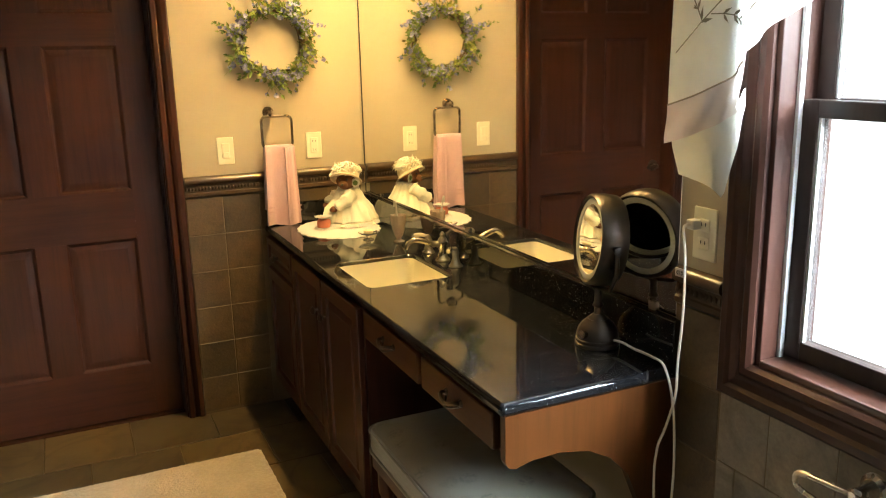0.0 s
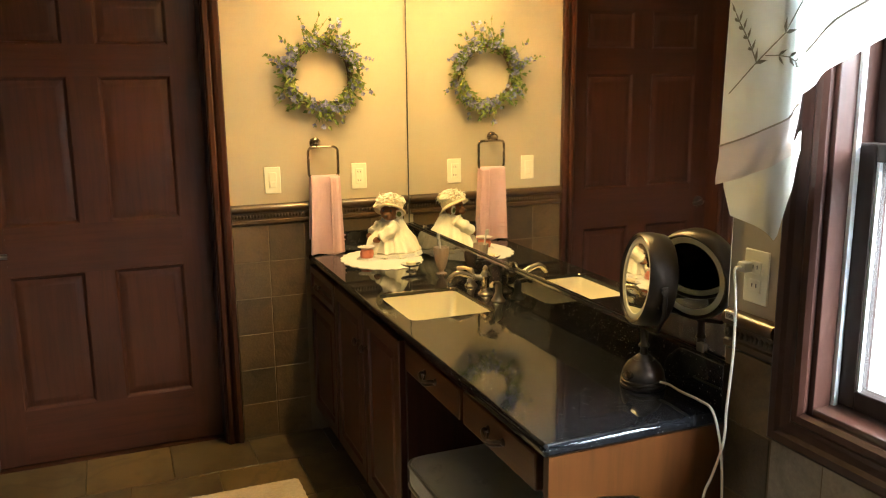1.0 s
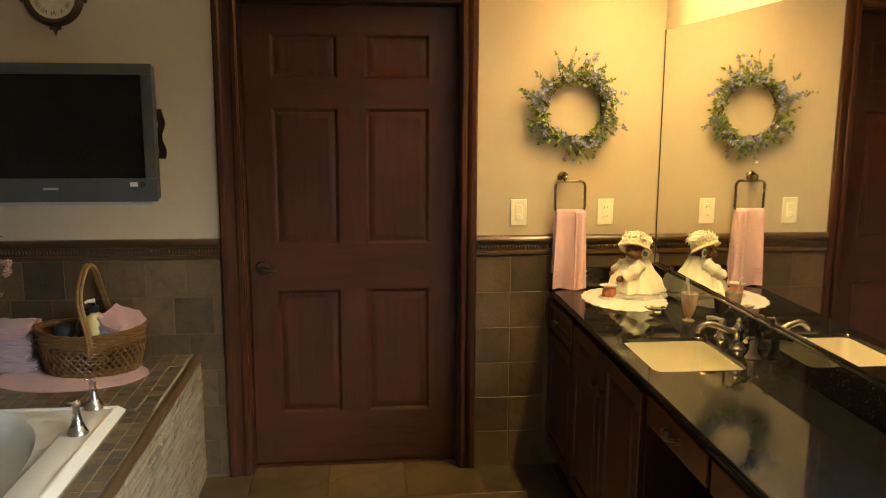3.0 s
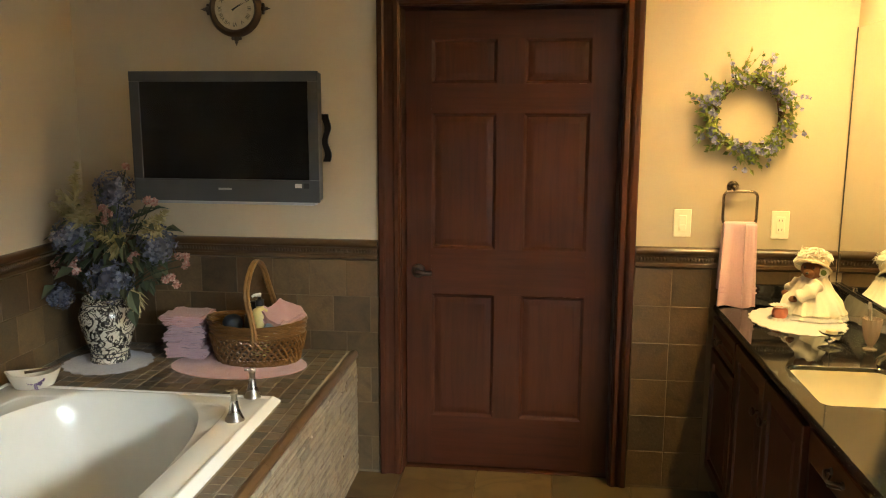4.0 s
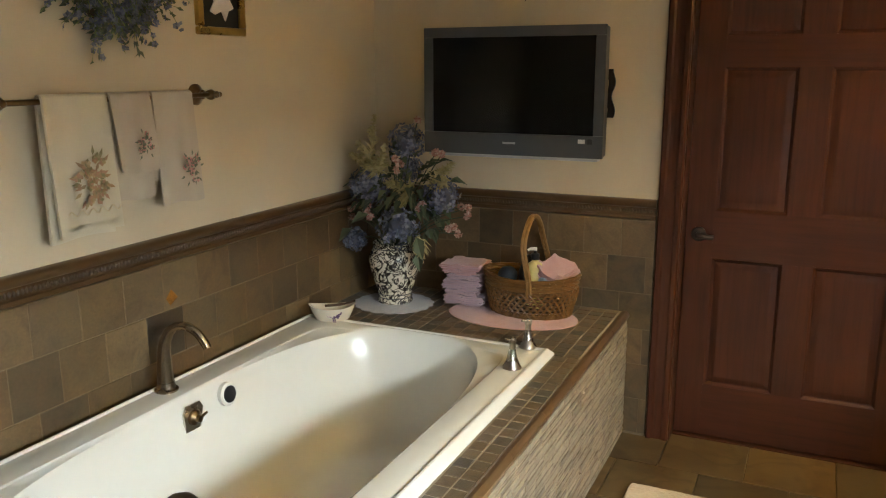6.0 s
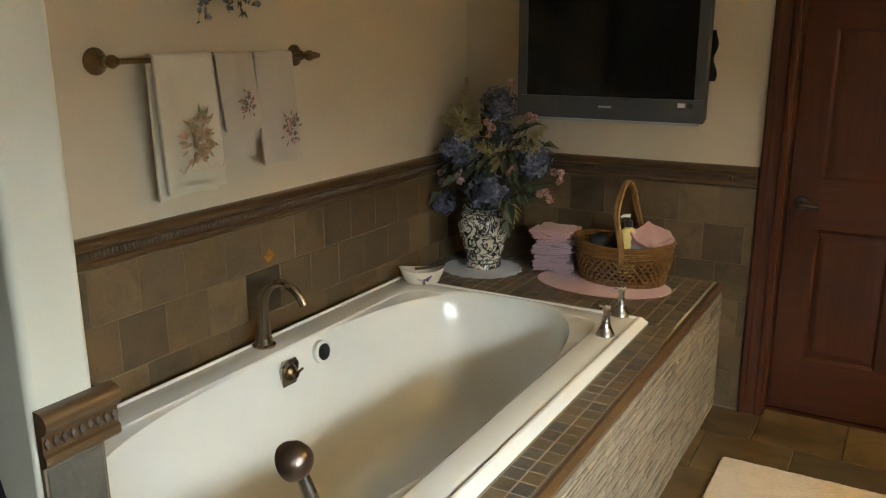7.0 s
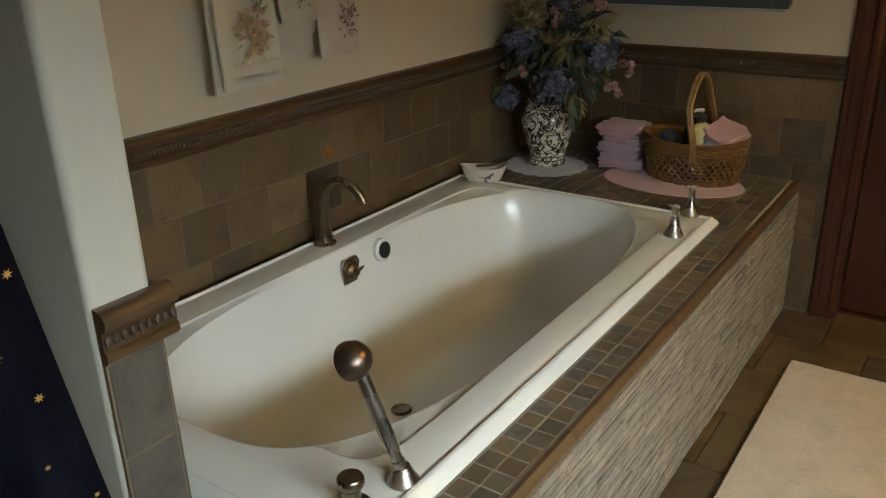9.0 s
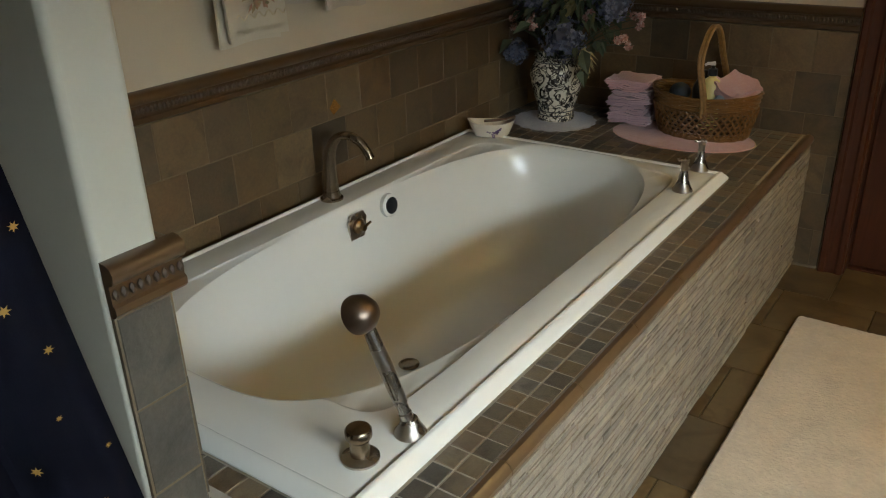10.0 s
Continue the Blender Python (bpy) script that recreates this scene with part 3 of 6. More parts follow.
lathe(knob, (0.060, 0.0, 0.916), [(0.031, 0), (0.031, 0.004), (0.026, 0.010), (0.012, 0.013), (0.011, 0.034)], 20, (0, -1, 0))
handle = part("door_handle", knob, BRONZE, door, "dark bronze lever handle")
part("lever", tube(bmesh.new(), bend([(0.060, -0.036, 0.916), (0.075, -0.047, 0.918), (0.10, -0.048, 0.914), (0.125, -0.044, 0.912)]), [0.012] * 10 + [0.010] * 9, 10), BRONZE, handle)


# window with casing, double-hung sashes, daylight outside
win = thing("window_1", (XE, (WY0 + WY1) / 2, WZ0), "double-hung window in dark cherry casing, bright outside", "window", kind="structure")
part("window_frame", B(((XE, WY1 - 0.016, WZ0), (XE + 0.15, WY1 - 0.001, WZ1)), ((XE, WY0 + 0.001, WZ0), (XE + 0.15, WY0 + 0.016, WZ1)), ((XE, WY0 + 0.016, WZ1 - 0.016), (XE + 0.15, WY1 - 0.016, WZ1 - 0.001)), bevel=0.002), BROWN_TRIM, win)
part("window_sill", B(((XE - 0.004, WY0 + 0.016, WZ0 + 0.001), (XE + 0.15, WY1 - 0.016, WZ0 + 0.018)), bevel=0.004), VARNISH, win, "varnished cherry sill with a bright sheen")


def mitred_casing(name, p, q, mat, w=0.084):
    """Moulded casing from corner p to corner q of the opening, mitred at 45 degrees; p and q hold (y, z, outward y, outward z)."""
    bm = bmesh.new()
    loft(bm, [[Vector((XE - o, y + oy * (w - s), z + oz * (w - s))) for s, o in casing_profile(w)] for y, z, oy, oz in (p, q)], True, True, True)
    part(name, bm, mat, win, angle=25)


CORNERS = [(WY0 + 0.004, WZ0 + 0.004, -1, -1), (WY1 - 0.004, WZ0 + 0.004, 1, -1), (WY1 - 0.004, WZ1 - 0.004, 1, 1), (WY0 + 0.004, WZ1 - 0.004, -1, 1)]
for k, (nm, mat) in enumerate((("bottom_casing", BROWN_TRIM_Y), ("side_casing", BROWN_TRIM), ("head_casing", BROWN_TRIM_Y), ("side_casing", BROWN_TRIM))):
    mitred_casing(nm, CORNERS[k], CORNERS[(k + 1) % 4], mat)
part("jamb_track", B(((XE + 0.045, WY1 - 0.024, WZ0 + 0.018), (XE + 0.056, WY1 - 0.016, WZ1 - 0.016)), ((XE + 0.045, WY0 + 0.016, WZ0 + 0.018), (XE + 0.056, WY0 + 0.024, WZ1 - 0.016))), VINYL, win)


def sash(x, z0, z1, bottom, top, y0, y1):
    s = 0.040
    ob = part("sash", B(((x, y0, z0), (x + 0.034, y0 + s, z1)), ((x, y1 - s, z0), (x + 0.034, y1, z1)), ((x, y0 + s, z0), (x + 0.034, y1 - s, z0 + bottom)), ((x, y0 + s, z1 - top), (x + 0.034, y1 - s, z1)), bevel=0.003), SASH, win)
    pane = part("pane", B(((x + 0.014, y0 + s - 0.004, z0 + bottom - 0.004), (x + 0.019, y1 - s + 0.004, z1 - top + 0.004))), GLASS, win, smooth=False)
    pane.visible_shadow = False
    part("glazing_bead", B(((x + 0.004, y1 - s - 0.006, z0 + bottom), (x + 0.012, y1 - s, z1 - top))), VINYL, ob)


MULL = (WY0 + WY1) / 2
for y0, y1 in ((MULL + 0.046, WY1 - 0.018), (WY0 + 0.018, MULL - 0.046)):
    sash(XE + 0.058, WZ0 + 0.020, 1.442, 0.040, 0.034, y0, y1)
    sash(XE + 0.096, 1.410, WZ1 - 0.018, 0.034, 0.045, y0, y1)
part("mullion_post", B(((XE, MULL - 0.045, WZ0 + 0.018), (XE + 0.15, MULL + 0.045, WZ1 - 0.016)), bevel=0.003), CHERRY, win)
single("backdrop", B(((5.0, -9.0, -3.0), (5.02, 4.0, 6.0))), OUTSIDE, "bright white overcast sky outside", "backdrop", kind="structure", smooth=False)
single("ground", B(((1.95, -30, -0.6), (40, 30, -0.5))), plain("snowy_ground", (0.5, 0.52, 0.5), 0.9, var=0.1), "pale flat ground outside the window", "ground", kind="structure", smooth=False)


# ---- tub surround ----
APRON_X, RIM_X = -0.197, -0.329
TUB_W, TUB_N, TUB_S = -1.412, -0.767, -2.745
bm = bmesh.new()
for a, b in (((XW + 0.002, TUB_N - 0.03, 0), (APRON_X - 0.012, YN - 0.002, DECK_Z - 0.0016)), ((XW + 0.002, PIER_N + 0.002, 0), (APRON_X - 0.012, TUB_S + 0.03, DECK_Z - 0.0016)), ((RIM_X - 0.03, TUB_S + 0.03, 0), (APRON_X - 0.012, TUB_N - 0.03, DECK_Z - 0.0016)), ((XW + 0.002, TUB_S + 0.03, 0), (TUB_W + 0.03, TUB_N - 0.03, DECK_Z - 0.0016))):
    box(bm, a, b)
deck = thing("tub_deck", (-0.85, -1.5, 0), "slate mosaic tub deck with stacked slate apron", "tub surround", kind="structure")
part("deck_core", bm, GROUT, deck, smooth=False)


def stick_face(u0, u1, z0, z1, at):
    """Thin stone sticks stacked in courses, all in one mesh."""
    verts, faces = [], []
    z = z0
    while z < z1 - 0.004:
        h = min(random.choice((0.010, 0.013, 0.016, 0.021)), z1 - z)
        u = u0 - random.uniform(0, 0.1)
        while u < u1:
            w = random.uniform(0.05, 0.19)
            a, b = max(u, u0) + 0.0006, min(u + w, u1) - 0.0006
            u += w
            if b - a < 0.006:
                continue
            d, e, k = random.uniform(0.007, 0.0115), 0.0012, len(verts)
            za, zb = z + 0.0006, z + h - 0.0006
            verts += [at(a, za, 0), at(b, za, 0), at(b, zb, 0), at(a, zb, 0), at(a + e, za + e, d), at(b - e, za + e, d), at(b - e, zb - e, d), at(a + e, zb - e, d)]
            faces += [(k + 4, k + 5, k + 6, k + 7)] + [(k + i, k + (i + 1) % 4, k + 4 + (i + 1) % 4, k + 4 + i) for i in range(4)]
        z += h
    me = bpy.data.meshes.new("stone_sticks")
    me.from_pydata(verts, [], faces)
    me.materials.append(STICKS)
    return me


sticks = new("stone_sticks", stick_face(PIER_N, YN - 0.012, 0.0, DECK_Z - 0.036, lambda u, z, d: (APRON_X - 0.012 + d, u, z)))
sticks.parent, sticks.matrix_local = deck, Matrix.Translation(-PLACE[deck])
tagged(sticks, kind="stuff", label="grey-beige stacked slate sticks")
y = YN - 0.012
while y > PIER_N + 0.01:
    y2 = max(y - 0.295, PIER_N + 0.002)
    bm = bmesh.new()
    prof = [(-0.030, 0.0), (-0.022, 0.004), (-0.011, 0.004), (-0.002, -0.002), (0.003, -0.012), (0.003, -0.022), (-0.002, -0.030), (-0.008, -0.034), (-0.030, -0.034)]
    loft(bm, [[Vector((APRON_X + o, q, DECK_Z + z)) for o, z in prof] for q in (y - 0.001, y2 + 0.0015)], True, True, True)
    part("edge_tile", bm, TRIM_BROWN, deck)
    y = y2

# access panel screws
for q, z in ((-0.823, 0.464), (-0.386, 0.197), (-0.835, 0.151), (-0.386, 0.470)):
    bm = bmesh.new()
    lathe(bm, (APRON_X - 0.004, q, z), [(0.0055, 0), (0.005, 0.004), (0.001, 0.006)], 12, (1, 0, 0))
    part("screw", bm, NICKEL, deck, "small bright screw head")

# deck mosaic: the front strip and the shelf as single tiles, the rest joined
flat_m = pose(0, 0, DECK_Z - 0.008)
lay(deck, flat_m, RIM_X + 0.002, APRON_X - 0.031, PIER_N, TUB_N, 0.0497, 0.055, MOSAIC, 0.008, 0.0035, name="mosaic_tile")
lay(deck, flat_m, XW + 0.012, RIM_X, PIER_N + 0.012, TUB_S, 0.057, 0.057, MOSAIC, 0.008, 0.0035, name="mosaic_tile")
lay(deck, flat_m, -0.93, APRON_X - 0.031, TUB_N, YN - 0.012, 0.0575, 0.057, MOSAIC, 0.008, 0.0035, name="mosaic_tile", ustart=-0.9275)


def joined_tiles(u0, u1, v0, v1, p, z):
    verts, faces = [], []
    g, e = 0.0018, 0.0015
    for i in range(int((u1 - u0) / p + 0.6)):
        for j in range(int((v1 - v0) / p + 0.6)):
            a, b, c, d = u0 + i * p + g, min(u0 + (i + 1) * p, u1) - g, v0 + j * p + g, min(v0 + (j + 1) * p, v1) - g
            if b - a < 0.01 or d - c < 0.01:
                continue
            k = len(verts)
            verts += [(a, c, z - 0.008), (b, c, z - 0.008), (b, d, z - 0.008), (a, d, z - 0.008), (a + e, c + e, z), (b - e, c + e, z), (b - e, d - e, z), (a + e, d - e, z)]
            faces += [(k + 4, k + 5, k + 6, k + 7)] + [(k + n, k + (n + 1) % 4, k + 4 + (n + 1) % 4, k + 4 + n) for n in range(4)]
    return verts, faces


verts, faces = joined_tiles(XW + 0.012, -0.93, TUB_N, YN - 0.012, 0.057, DECK_Z)
me = bpy.data.meshes.new("deck_mosaic")
me.from_pydata(verts, [], faces)
me.materials.append(MOSAIC_JOINED)
rest = new("deck_mosaic", me)
rest.parent, rest.matrix_local = deck, Matrix.Translation(-PLACE[deck])
tagged(rest, kind="stuff", label="dark slate mosaic tiles")

# the tub itself
CX, CY = (-1.272 - 0.457) / 2, (-0.795 - 2.600) / 2
HX, HY = (1.272 - 0.457) / 2, (2.600 - 0.795) / 2
RAYS = 192


def ray(i):
    a = 2 * math.pi * (i + 0.5) / RAYS
    return HX * math.cos(a), HY * math.sin(a)


def basin(k, z, p=3.0):
    """The oval of the bowl, inset by k."""
    out = []
    for i in range(RAYS):
        dx, dy = ray(i)
        m = (abs(dx / (HX - k)) ** p + abs(dy / (HY - k * 1.5)) ** p) ** (-1 / p)
        out.append(Vector((CX + dx * m, CY + dy * m, z)))
    return out


def ledge(k, z):
    """Inner edge of the rim: a rectangle whose ends the oval breaks through."""
    oval_part = basin(k, z)
    out = []
    for i, q in enumerate(oval_part):
        dx, dy = ray(i)
        m = (abs(dx / (HX - k)) ** 14 + abs(dy / (HY - 0.085 - k)) ** 14) ** (-1 / 14)
        r = Vector((CX + dx * m, CY + dy * m, z))
        out.append(r if (r.xy - Vector((CX, CY))).length > (q.xy - Vector((CX, CY))).length else q)
    return out


def outer(k, z):
    """The rim's rectangle, inset by k, with one point on each ray."""
    x0, x1, y0, y1 = TUB_W + k, RIM_X - k, TUB_S + k, TUB_N - k
    out = []
    for i in range(RAYS):
        dx, dy = ray(i)
        m = min(((x1 if dx > 0 else x0) - CX) / dx, ((y1 if dy > 0 else y0) - CY) / dy)
        out.append(Vector((CX + dx * m, CY + dy * m, z)))
    for cx in (x0, x1):
        for cy in (y0, y1):
            c = Vector((cx, cy, z))
            j = min(range(RAYS), key=lambda i: (out[i] - c).length)
            out[j] = c
    return out


tub = thing("bathtub", (CX, CY, 0.1), "white acrylic drop-in soaking tub with oval basin", "bathtub")
R = RIM_Z - 0.004
rings = [outer(0.003, DECK_Z + 0.001), outer(0.0, DECK_Z + 0.003), outer(0.0, DECK_Z + 0.007), outer(0.002, DECK_Z + 0.010), outer(0.019, RIM_Z - 0.002), outer(0.023, RIM_Z), outer(0.029, RIM_Z), outer(0.032, RIM_Z - 0.003), outer(0.034, R - 0.003), outer(0.039, R - 0.001)]
rings += [ledge(-0.006, R), ledge(-0.002, R - 0.0008), ledge(0.001, R - 0.0035), ledge(0.003, R - 0.0050), basin(0.005, R - 0.009), basin(0.009, R - 0.016), basin(0.016, R - 0.036), basin(0.030, 0.47), basin(0.050, 0.36), basin(0.075, 0.25), basin(0.105, 0.18), basin(0.15, 0.145), basin(0.21, 0.132), basin(0.30, 0.128)]
bm = bmesh.new()
loft(bm, rings, True, False, True)
part("tub_shell", bm, ACRYLIC, tub, angle=30)
bm = bmesh.new()
lathe(bm, (-1.243, -1.500, 0.535), [(0.040, -0.01), (0.040, 0.006), (0.034, 0.010), (0.033, 0.010)], 28, (1, 0, 0.12))
ov = part("overflow_ring", bm, ACRYLIC, tub)
bm = bmesh.new()
lathe(bm, (-1.236, -1.500, 0.536), [(0.028, 0.0), (0.029, 0.006), (0.010, 0.008)], 28, (1, 0, 0.12))
part("overflow_grille", bm, BLACK, ov, "black round overflow grille")
bm = bmesh.new()
vx, vy, vz = -1.246, -1.668, 0.520
extrude(bm, [(vx, vy - 0.043, vz + 0.022), (vx, vy - 0.028, vz + 0.045), (vx, vy + 0.028, vz + 0.045), (vx, vy + 0.043, vz + 0.022), (vx - 0.005, vy + 0.034, vz - 0.045), (vx - 0.005, vy - 0.034, vz - 0.045)], (0.008, 0, 0.001))
valve = part("drain_plate", bm, NICKEL, tub, "brushed nickel drain control plate")
bm = bmesh.new()
lathe(bm, (vx + 0.006, vy, vz), [(0.026, 0), (0.024, 0.010), (0.013, 0.018), (0.011, 0.030), (0.004, 0.032)], 20, (1, 0, 0))
tube(bm, [(vx + 0.03, vy, vz), (vx + 0.036, vy + 0.03, vz + 0.012)], [0.006, 0.004], 8)
part("drain_lever", bm, AGED_BRONZE, valve)
bm = bmesh.new()
lathe(bm, (-0.985, -1.76, 0.1285), [(0.034, 0), (0.034, 0.003), (0.026, 0.006), (0.022, 0.004), (0.002, 0.006)], 24)
part("drain", bm, OLD_NICKEL, tub, "metal drain cap")
for jx, jy in ((-0.62, -2.40), (-0.52, -2.05), (-0.76, -2.47)):
    bm = bmesh.new()
    lathe(bm, (jx, jy, 0.30), [(0.006, -0.008), (0.006, 0.012), (0.003, 0.013)], 10, (0.5, 0.6, 0.6))
    part("jet", bm, BLACK, tub)

# tub filler, handles, hand shower, diverter
spout = thing("tub_spout", (-1.345, -1.668, R), "high-arc antique nickel tub spout", "faucet")
bm = bmesh.new()
lathe(bm, (-1.345, -1.668, R), [(0.038, 0), (0.038, 0.006), (0.030, 0.010), (0.027, 0.03)], 24)
part("flange", bm, OLD_NICKEL, spout)
bm = bmesh.new()
arc = bend([(-1.345, -1.668, R + 0.004), (-1.345, -1.667, R + 0.10), (-1.338, -1.664, R + 0.165), (-1.312, -1.656, R + 0.208), (-1.272, -1.644, R + 0.218), (-1.236, -1.634, R + 0.200), (-1.212, -1.628, R + 0.168), (-1.203, -1.626, R + 0.150)], 5)
tube(bm, arc, [0.027 - 0.013 * min(1, i / 16) for i in range(len(arc))], 16)
part("neck", bm, OLD_NICKEL, spout)


def tub_handle(x, y, turn):
    t = thing("deck_tap", (x, y, R), "brushed nickel bell-shaped tub lever handle", "faucet", "tub handles")
    bm = bmesh.new()
    lathe(bm, (x, y, R), [(0.033, 0), (0.033, 0.004), (0.029, 0.010), (0.020, 0.030), (0.013, 0.060), (0.0105, 0.084), (0.013, 0.088), (0.013, 0.094), (0.009, 0.099)], 24)
    part("bell", bm, NICKEL, t)
    bm = bmesh.new()
    d = Vector((math.cos(radians(turn)), math.sin(radians(turn)), 0))
    tube(bm, [Vector((x, y, R + 0.100)) - d * 0.014, Vector((x, y, R + 0.104)) + d * 0.026], [0.0065, 0.0042], 10)
    ball(bm, (x, y, R + 0.102), 0.010)
    part("lever", bm, NICKEL, t)


tub_handle(-0.404, -1.017, 200)
tub_handle(-0.424, -0.793, 215)

hs = thing("hand_shower", (-0.388, -2.511, R), "brushed nickel hand shower resting in deck cradle", "shower")
bm = bmesh.new()
lathe(bm, (-0.388, -2.511, R), [(0.032, 0), (0.031, 0.004), (0.022, 0.018), (0.015, 0.034)], 24)
part("cradle", bm, NICKEL, hs)
foot, top = Vector((-0.390, -2.513, R + 0.028)), Vector((-0.455, -2.545, 0.846))
bm = bmesh.new()
ax = (top - foot).normalized()
tube(bm, [foot, foot.lerp(top, 0.08), foot.lerp(top, 0.085), foot.lerp(top, 0.17), foot.lerp(top, 0.175), foot.lerp(top, 0.55), top], [0.013, 0.013, 0.0115, 0.0115, 0.0135, 0.0155, 0.011], 18)
part("wand", bm, NICKEL, hs)
bm = bmesh.new()
lathe(bm, top + Vector((-0.004, -0.002, 0.0)), [(0.004, -0.034), (0.022, -0.028), (0.033, -0.014), (0.037, 0.004), (0.036, 0.012), (0.030, 0.015), (0.004, 0.015)], 28, (-0.8, -0.1, -0.45))
head = part("shower_head", bm, DARK_NICKEL, hs, "round dark nickel spray head")
kb = thing("diverter_knob", (-0.420, -2.619, R), "round brushed nickel diverter knob", "faucet")
bm = bmesh.new()
lathe(bm, (-0.420, -2.619, R), [(0.036, 0), (0.036, 0.004), (0.030, 0.008), (0.019, 0.009)], 28)
part("flange", bm, NICKEL, kb)
bm = bmesh.new()
lathe(bm, (-0.420, -2.619, R), [(0.018, 0.008), (0.018, 0.040), (0.022, 0.044), (0.025, 0.050), (0.025, 0.062), (0.022, 0.066), (0.004, 0.068)], 28)
part("knob", bm, OLD_NICKEL, kb)


# ---- vanity ----
CX0, CYS = 1.310, -2.235
counter = thing("vanity_countertop", (1.54, -1.2, CTR_Z - 0.03), "polished black granite vanity top with pale flecks", "countertop")
SX0, SX1, SY0, SY1 = 1.374, 1.668, -1.272, -0.918
bm = bmesh.new()
o = lambda k, z: ring_rect(CX0 + k, XE - 0.003, CYS + k, YN - 0.012, z, max(0.012 - k, 0.003))
i_ = lambda k, z: ring_rect(SX0 - k, SX1 + k, SY0 - k, SY1 + k, z, 0.03)
loft(bm, [i_(0, CTR_Z - 0.03), i_(0, CTR_Z - 0.003), i_(0.003, CTR_Z), o(0.010, CTR_Z), o(0.003, CTR_Z - 0.004), o(0, CTR_Z - 0.012), o(0, CTR_Z - 0.020), o(0.004, CTR_Z - 0.028), o(0.010, CTR_Z - 0.030), i_(0, CTR_Z - 0.03)], True)
part("slab", bm, GRANITE, counter, angle=50)
bs = thing("backsplash", (XE - 0.02, -1.2, CTR_Z), "polished black granite backsplash", "backsplash")
part("back_slab", B(((XE - 0.028, CYS + 0.004, CTR_Z + 0.001), (XE - 0.002, YN - 0.012, CTR_Z + 0.108)), bevel=0.003), GRANITE, bs)
part("side_slab", B(((CX0 + 0.012, YN - 0.034, CTR_Z + 0.001), (XE - 0.029, YN - 0.012, CTR_Z + 0.092)), bevel=0.003), GRANITE, bs)
sink = thing("sink", (1.52, -1.095, CTR_Z - 0.16), "biscuit porcelain undermount rectangular sink", "sink")
bm = bmesh.new()
s_ = lambda k, z: ring_rect(SX0 + k, SX1 - k, SY0 + k, SY1 - k, z, 0.028)
loft(bm, [s_(-0.02, CTR_Z - 0.031), s_(0.001, CTR_Z - 0.031), s_(0.001, CTR_Z - 0.014), s_(0.004, CTR_Z - 0.012), s_(0.006, CTR_Z - 0.036), s_(0.014, CTR_Z - 0.10), s_(0.030, CTR_Z - 0.135), s_(0.06, CTR_Z - 0.150), s_(0.12, CTR_Z - 0.154)], True, False, True)
part("bowl", bm, BISCUIT, sink)
for k in range(3):
    bm = bmesh.new()
    lathe(bm, (SX0 + 0.008, -1.190 + (k - 1) * 0.022, CTR_Z - 0.042), [(0.006, 0.0), (0.006, 0.003), (0.001, 0.0035)], 12, (1, 0, 0))
    part("overflow_hole", bm, SLOT, sink)
bm = bmesh.new()
lathe(bm, (1.52, -1.095, CTR_Z - 0.1545), [(0.022, 0), (0.022, 0.003), (0.012, 0.006), (0.002, 0.006)], 20)
part("drain", bm, OLD_NICKEL, sink)

# faucet set
FX, FY = 1.728, -1.058
fa = thing("sink_faucet", (FX, FY, CTR_Z), "brushed nickel widespread faucet with curved spout", "faucet")
bm = bmesh.new()
lathe(bm, (FX, FY, CTR_Z), [(0.026, 0), (0.026, 0.005), (0.018, 0.012), (0.013, 0.030), (0.014, 0.055), (0.019, 0.066), (0.015, 0.078), (0.008, 0.086), (0.010, 0.094), (0.003, 0.104)], 20)
part("column", bm, NICKEL, fa)
bm = bmesh.new()
pts = bend([(FX, FY, CTR_Z + 0.062), (FX - 0.030, FY + 0.004, CTR_Z + 0.060), (FX - 0.065, FY + 0.008, CTR_Z + 0.074), (FX - 0.100, FY + 0.012, CTR_Z + 0.082), (FX - 0.125, FY + 0.015, CTR_Z + 0.068), (FX - 0.132, FY + 0.016, CTR_Z + 0.052)], 5)
tube(bm, pts, [0.012 - 0.003 * k / len(pts) for k in range(len(pts))], 14)
part("spout", bm, NICKEL, fa)
for dy, sgn in ((-0.105, -1), (0.125, 1)):
    bm = bmesh.new()
    lathe(bm, (FX, FY + dy, CTR_Z), [(0.024, 0), (0.024, 0.004), (0.017, 0.012), (0.011, 0.032), (0.013, 0.050), (0.010, 0.062), (0.003, 0.070)], 20)
    st = part("handle_base", bm, NICKEL, fa)
    bm = bmesh.new()
    tube(bm, bend([(FX, FY + dy, CTR_Z + 0.060), (FX - 0.02, FY + dy + sgn * 0.012, CTR_Z + 0.068), (FX - 0.042, FY + dy + sgn * 0.030, CTR_Z + 0.064)], 5), [0.0065] * 6 + [0.008] * 5, 10)
    part("lever", bm, NICKEL, st)


def panel_front(name, y0, y1, z0, z1, parent, mat=CAB, x=1.330, frame_w=0.05, flat_top=False):
    """A cabinet front with a raised panel, facing -x."""
    t = 0.020
    bm = bmesh.new()
    w = frame_w
    steps = ((0.0, 0.0), (0.0, t - 0.003), (0.003, t), (w, t), (w + 0.006, t - 0.008), (w + 0.010, t - 0.009), (w + 0.032, t - 0.002), (w + 0.034, t - 0.002))
    loft(bm, [[Vector((x - d, y0 + s, z0 + s)), Vector((x - d, y1 - s, z0 + s)), Vector((x - d, y1 - s, z1 - s)), Vector((x - d, y0 + s, z1 - s))] for s, d in steps], True, True, True)
    return part(name, bm, mat, parent, angle=15)


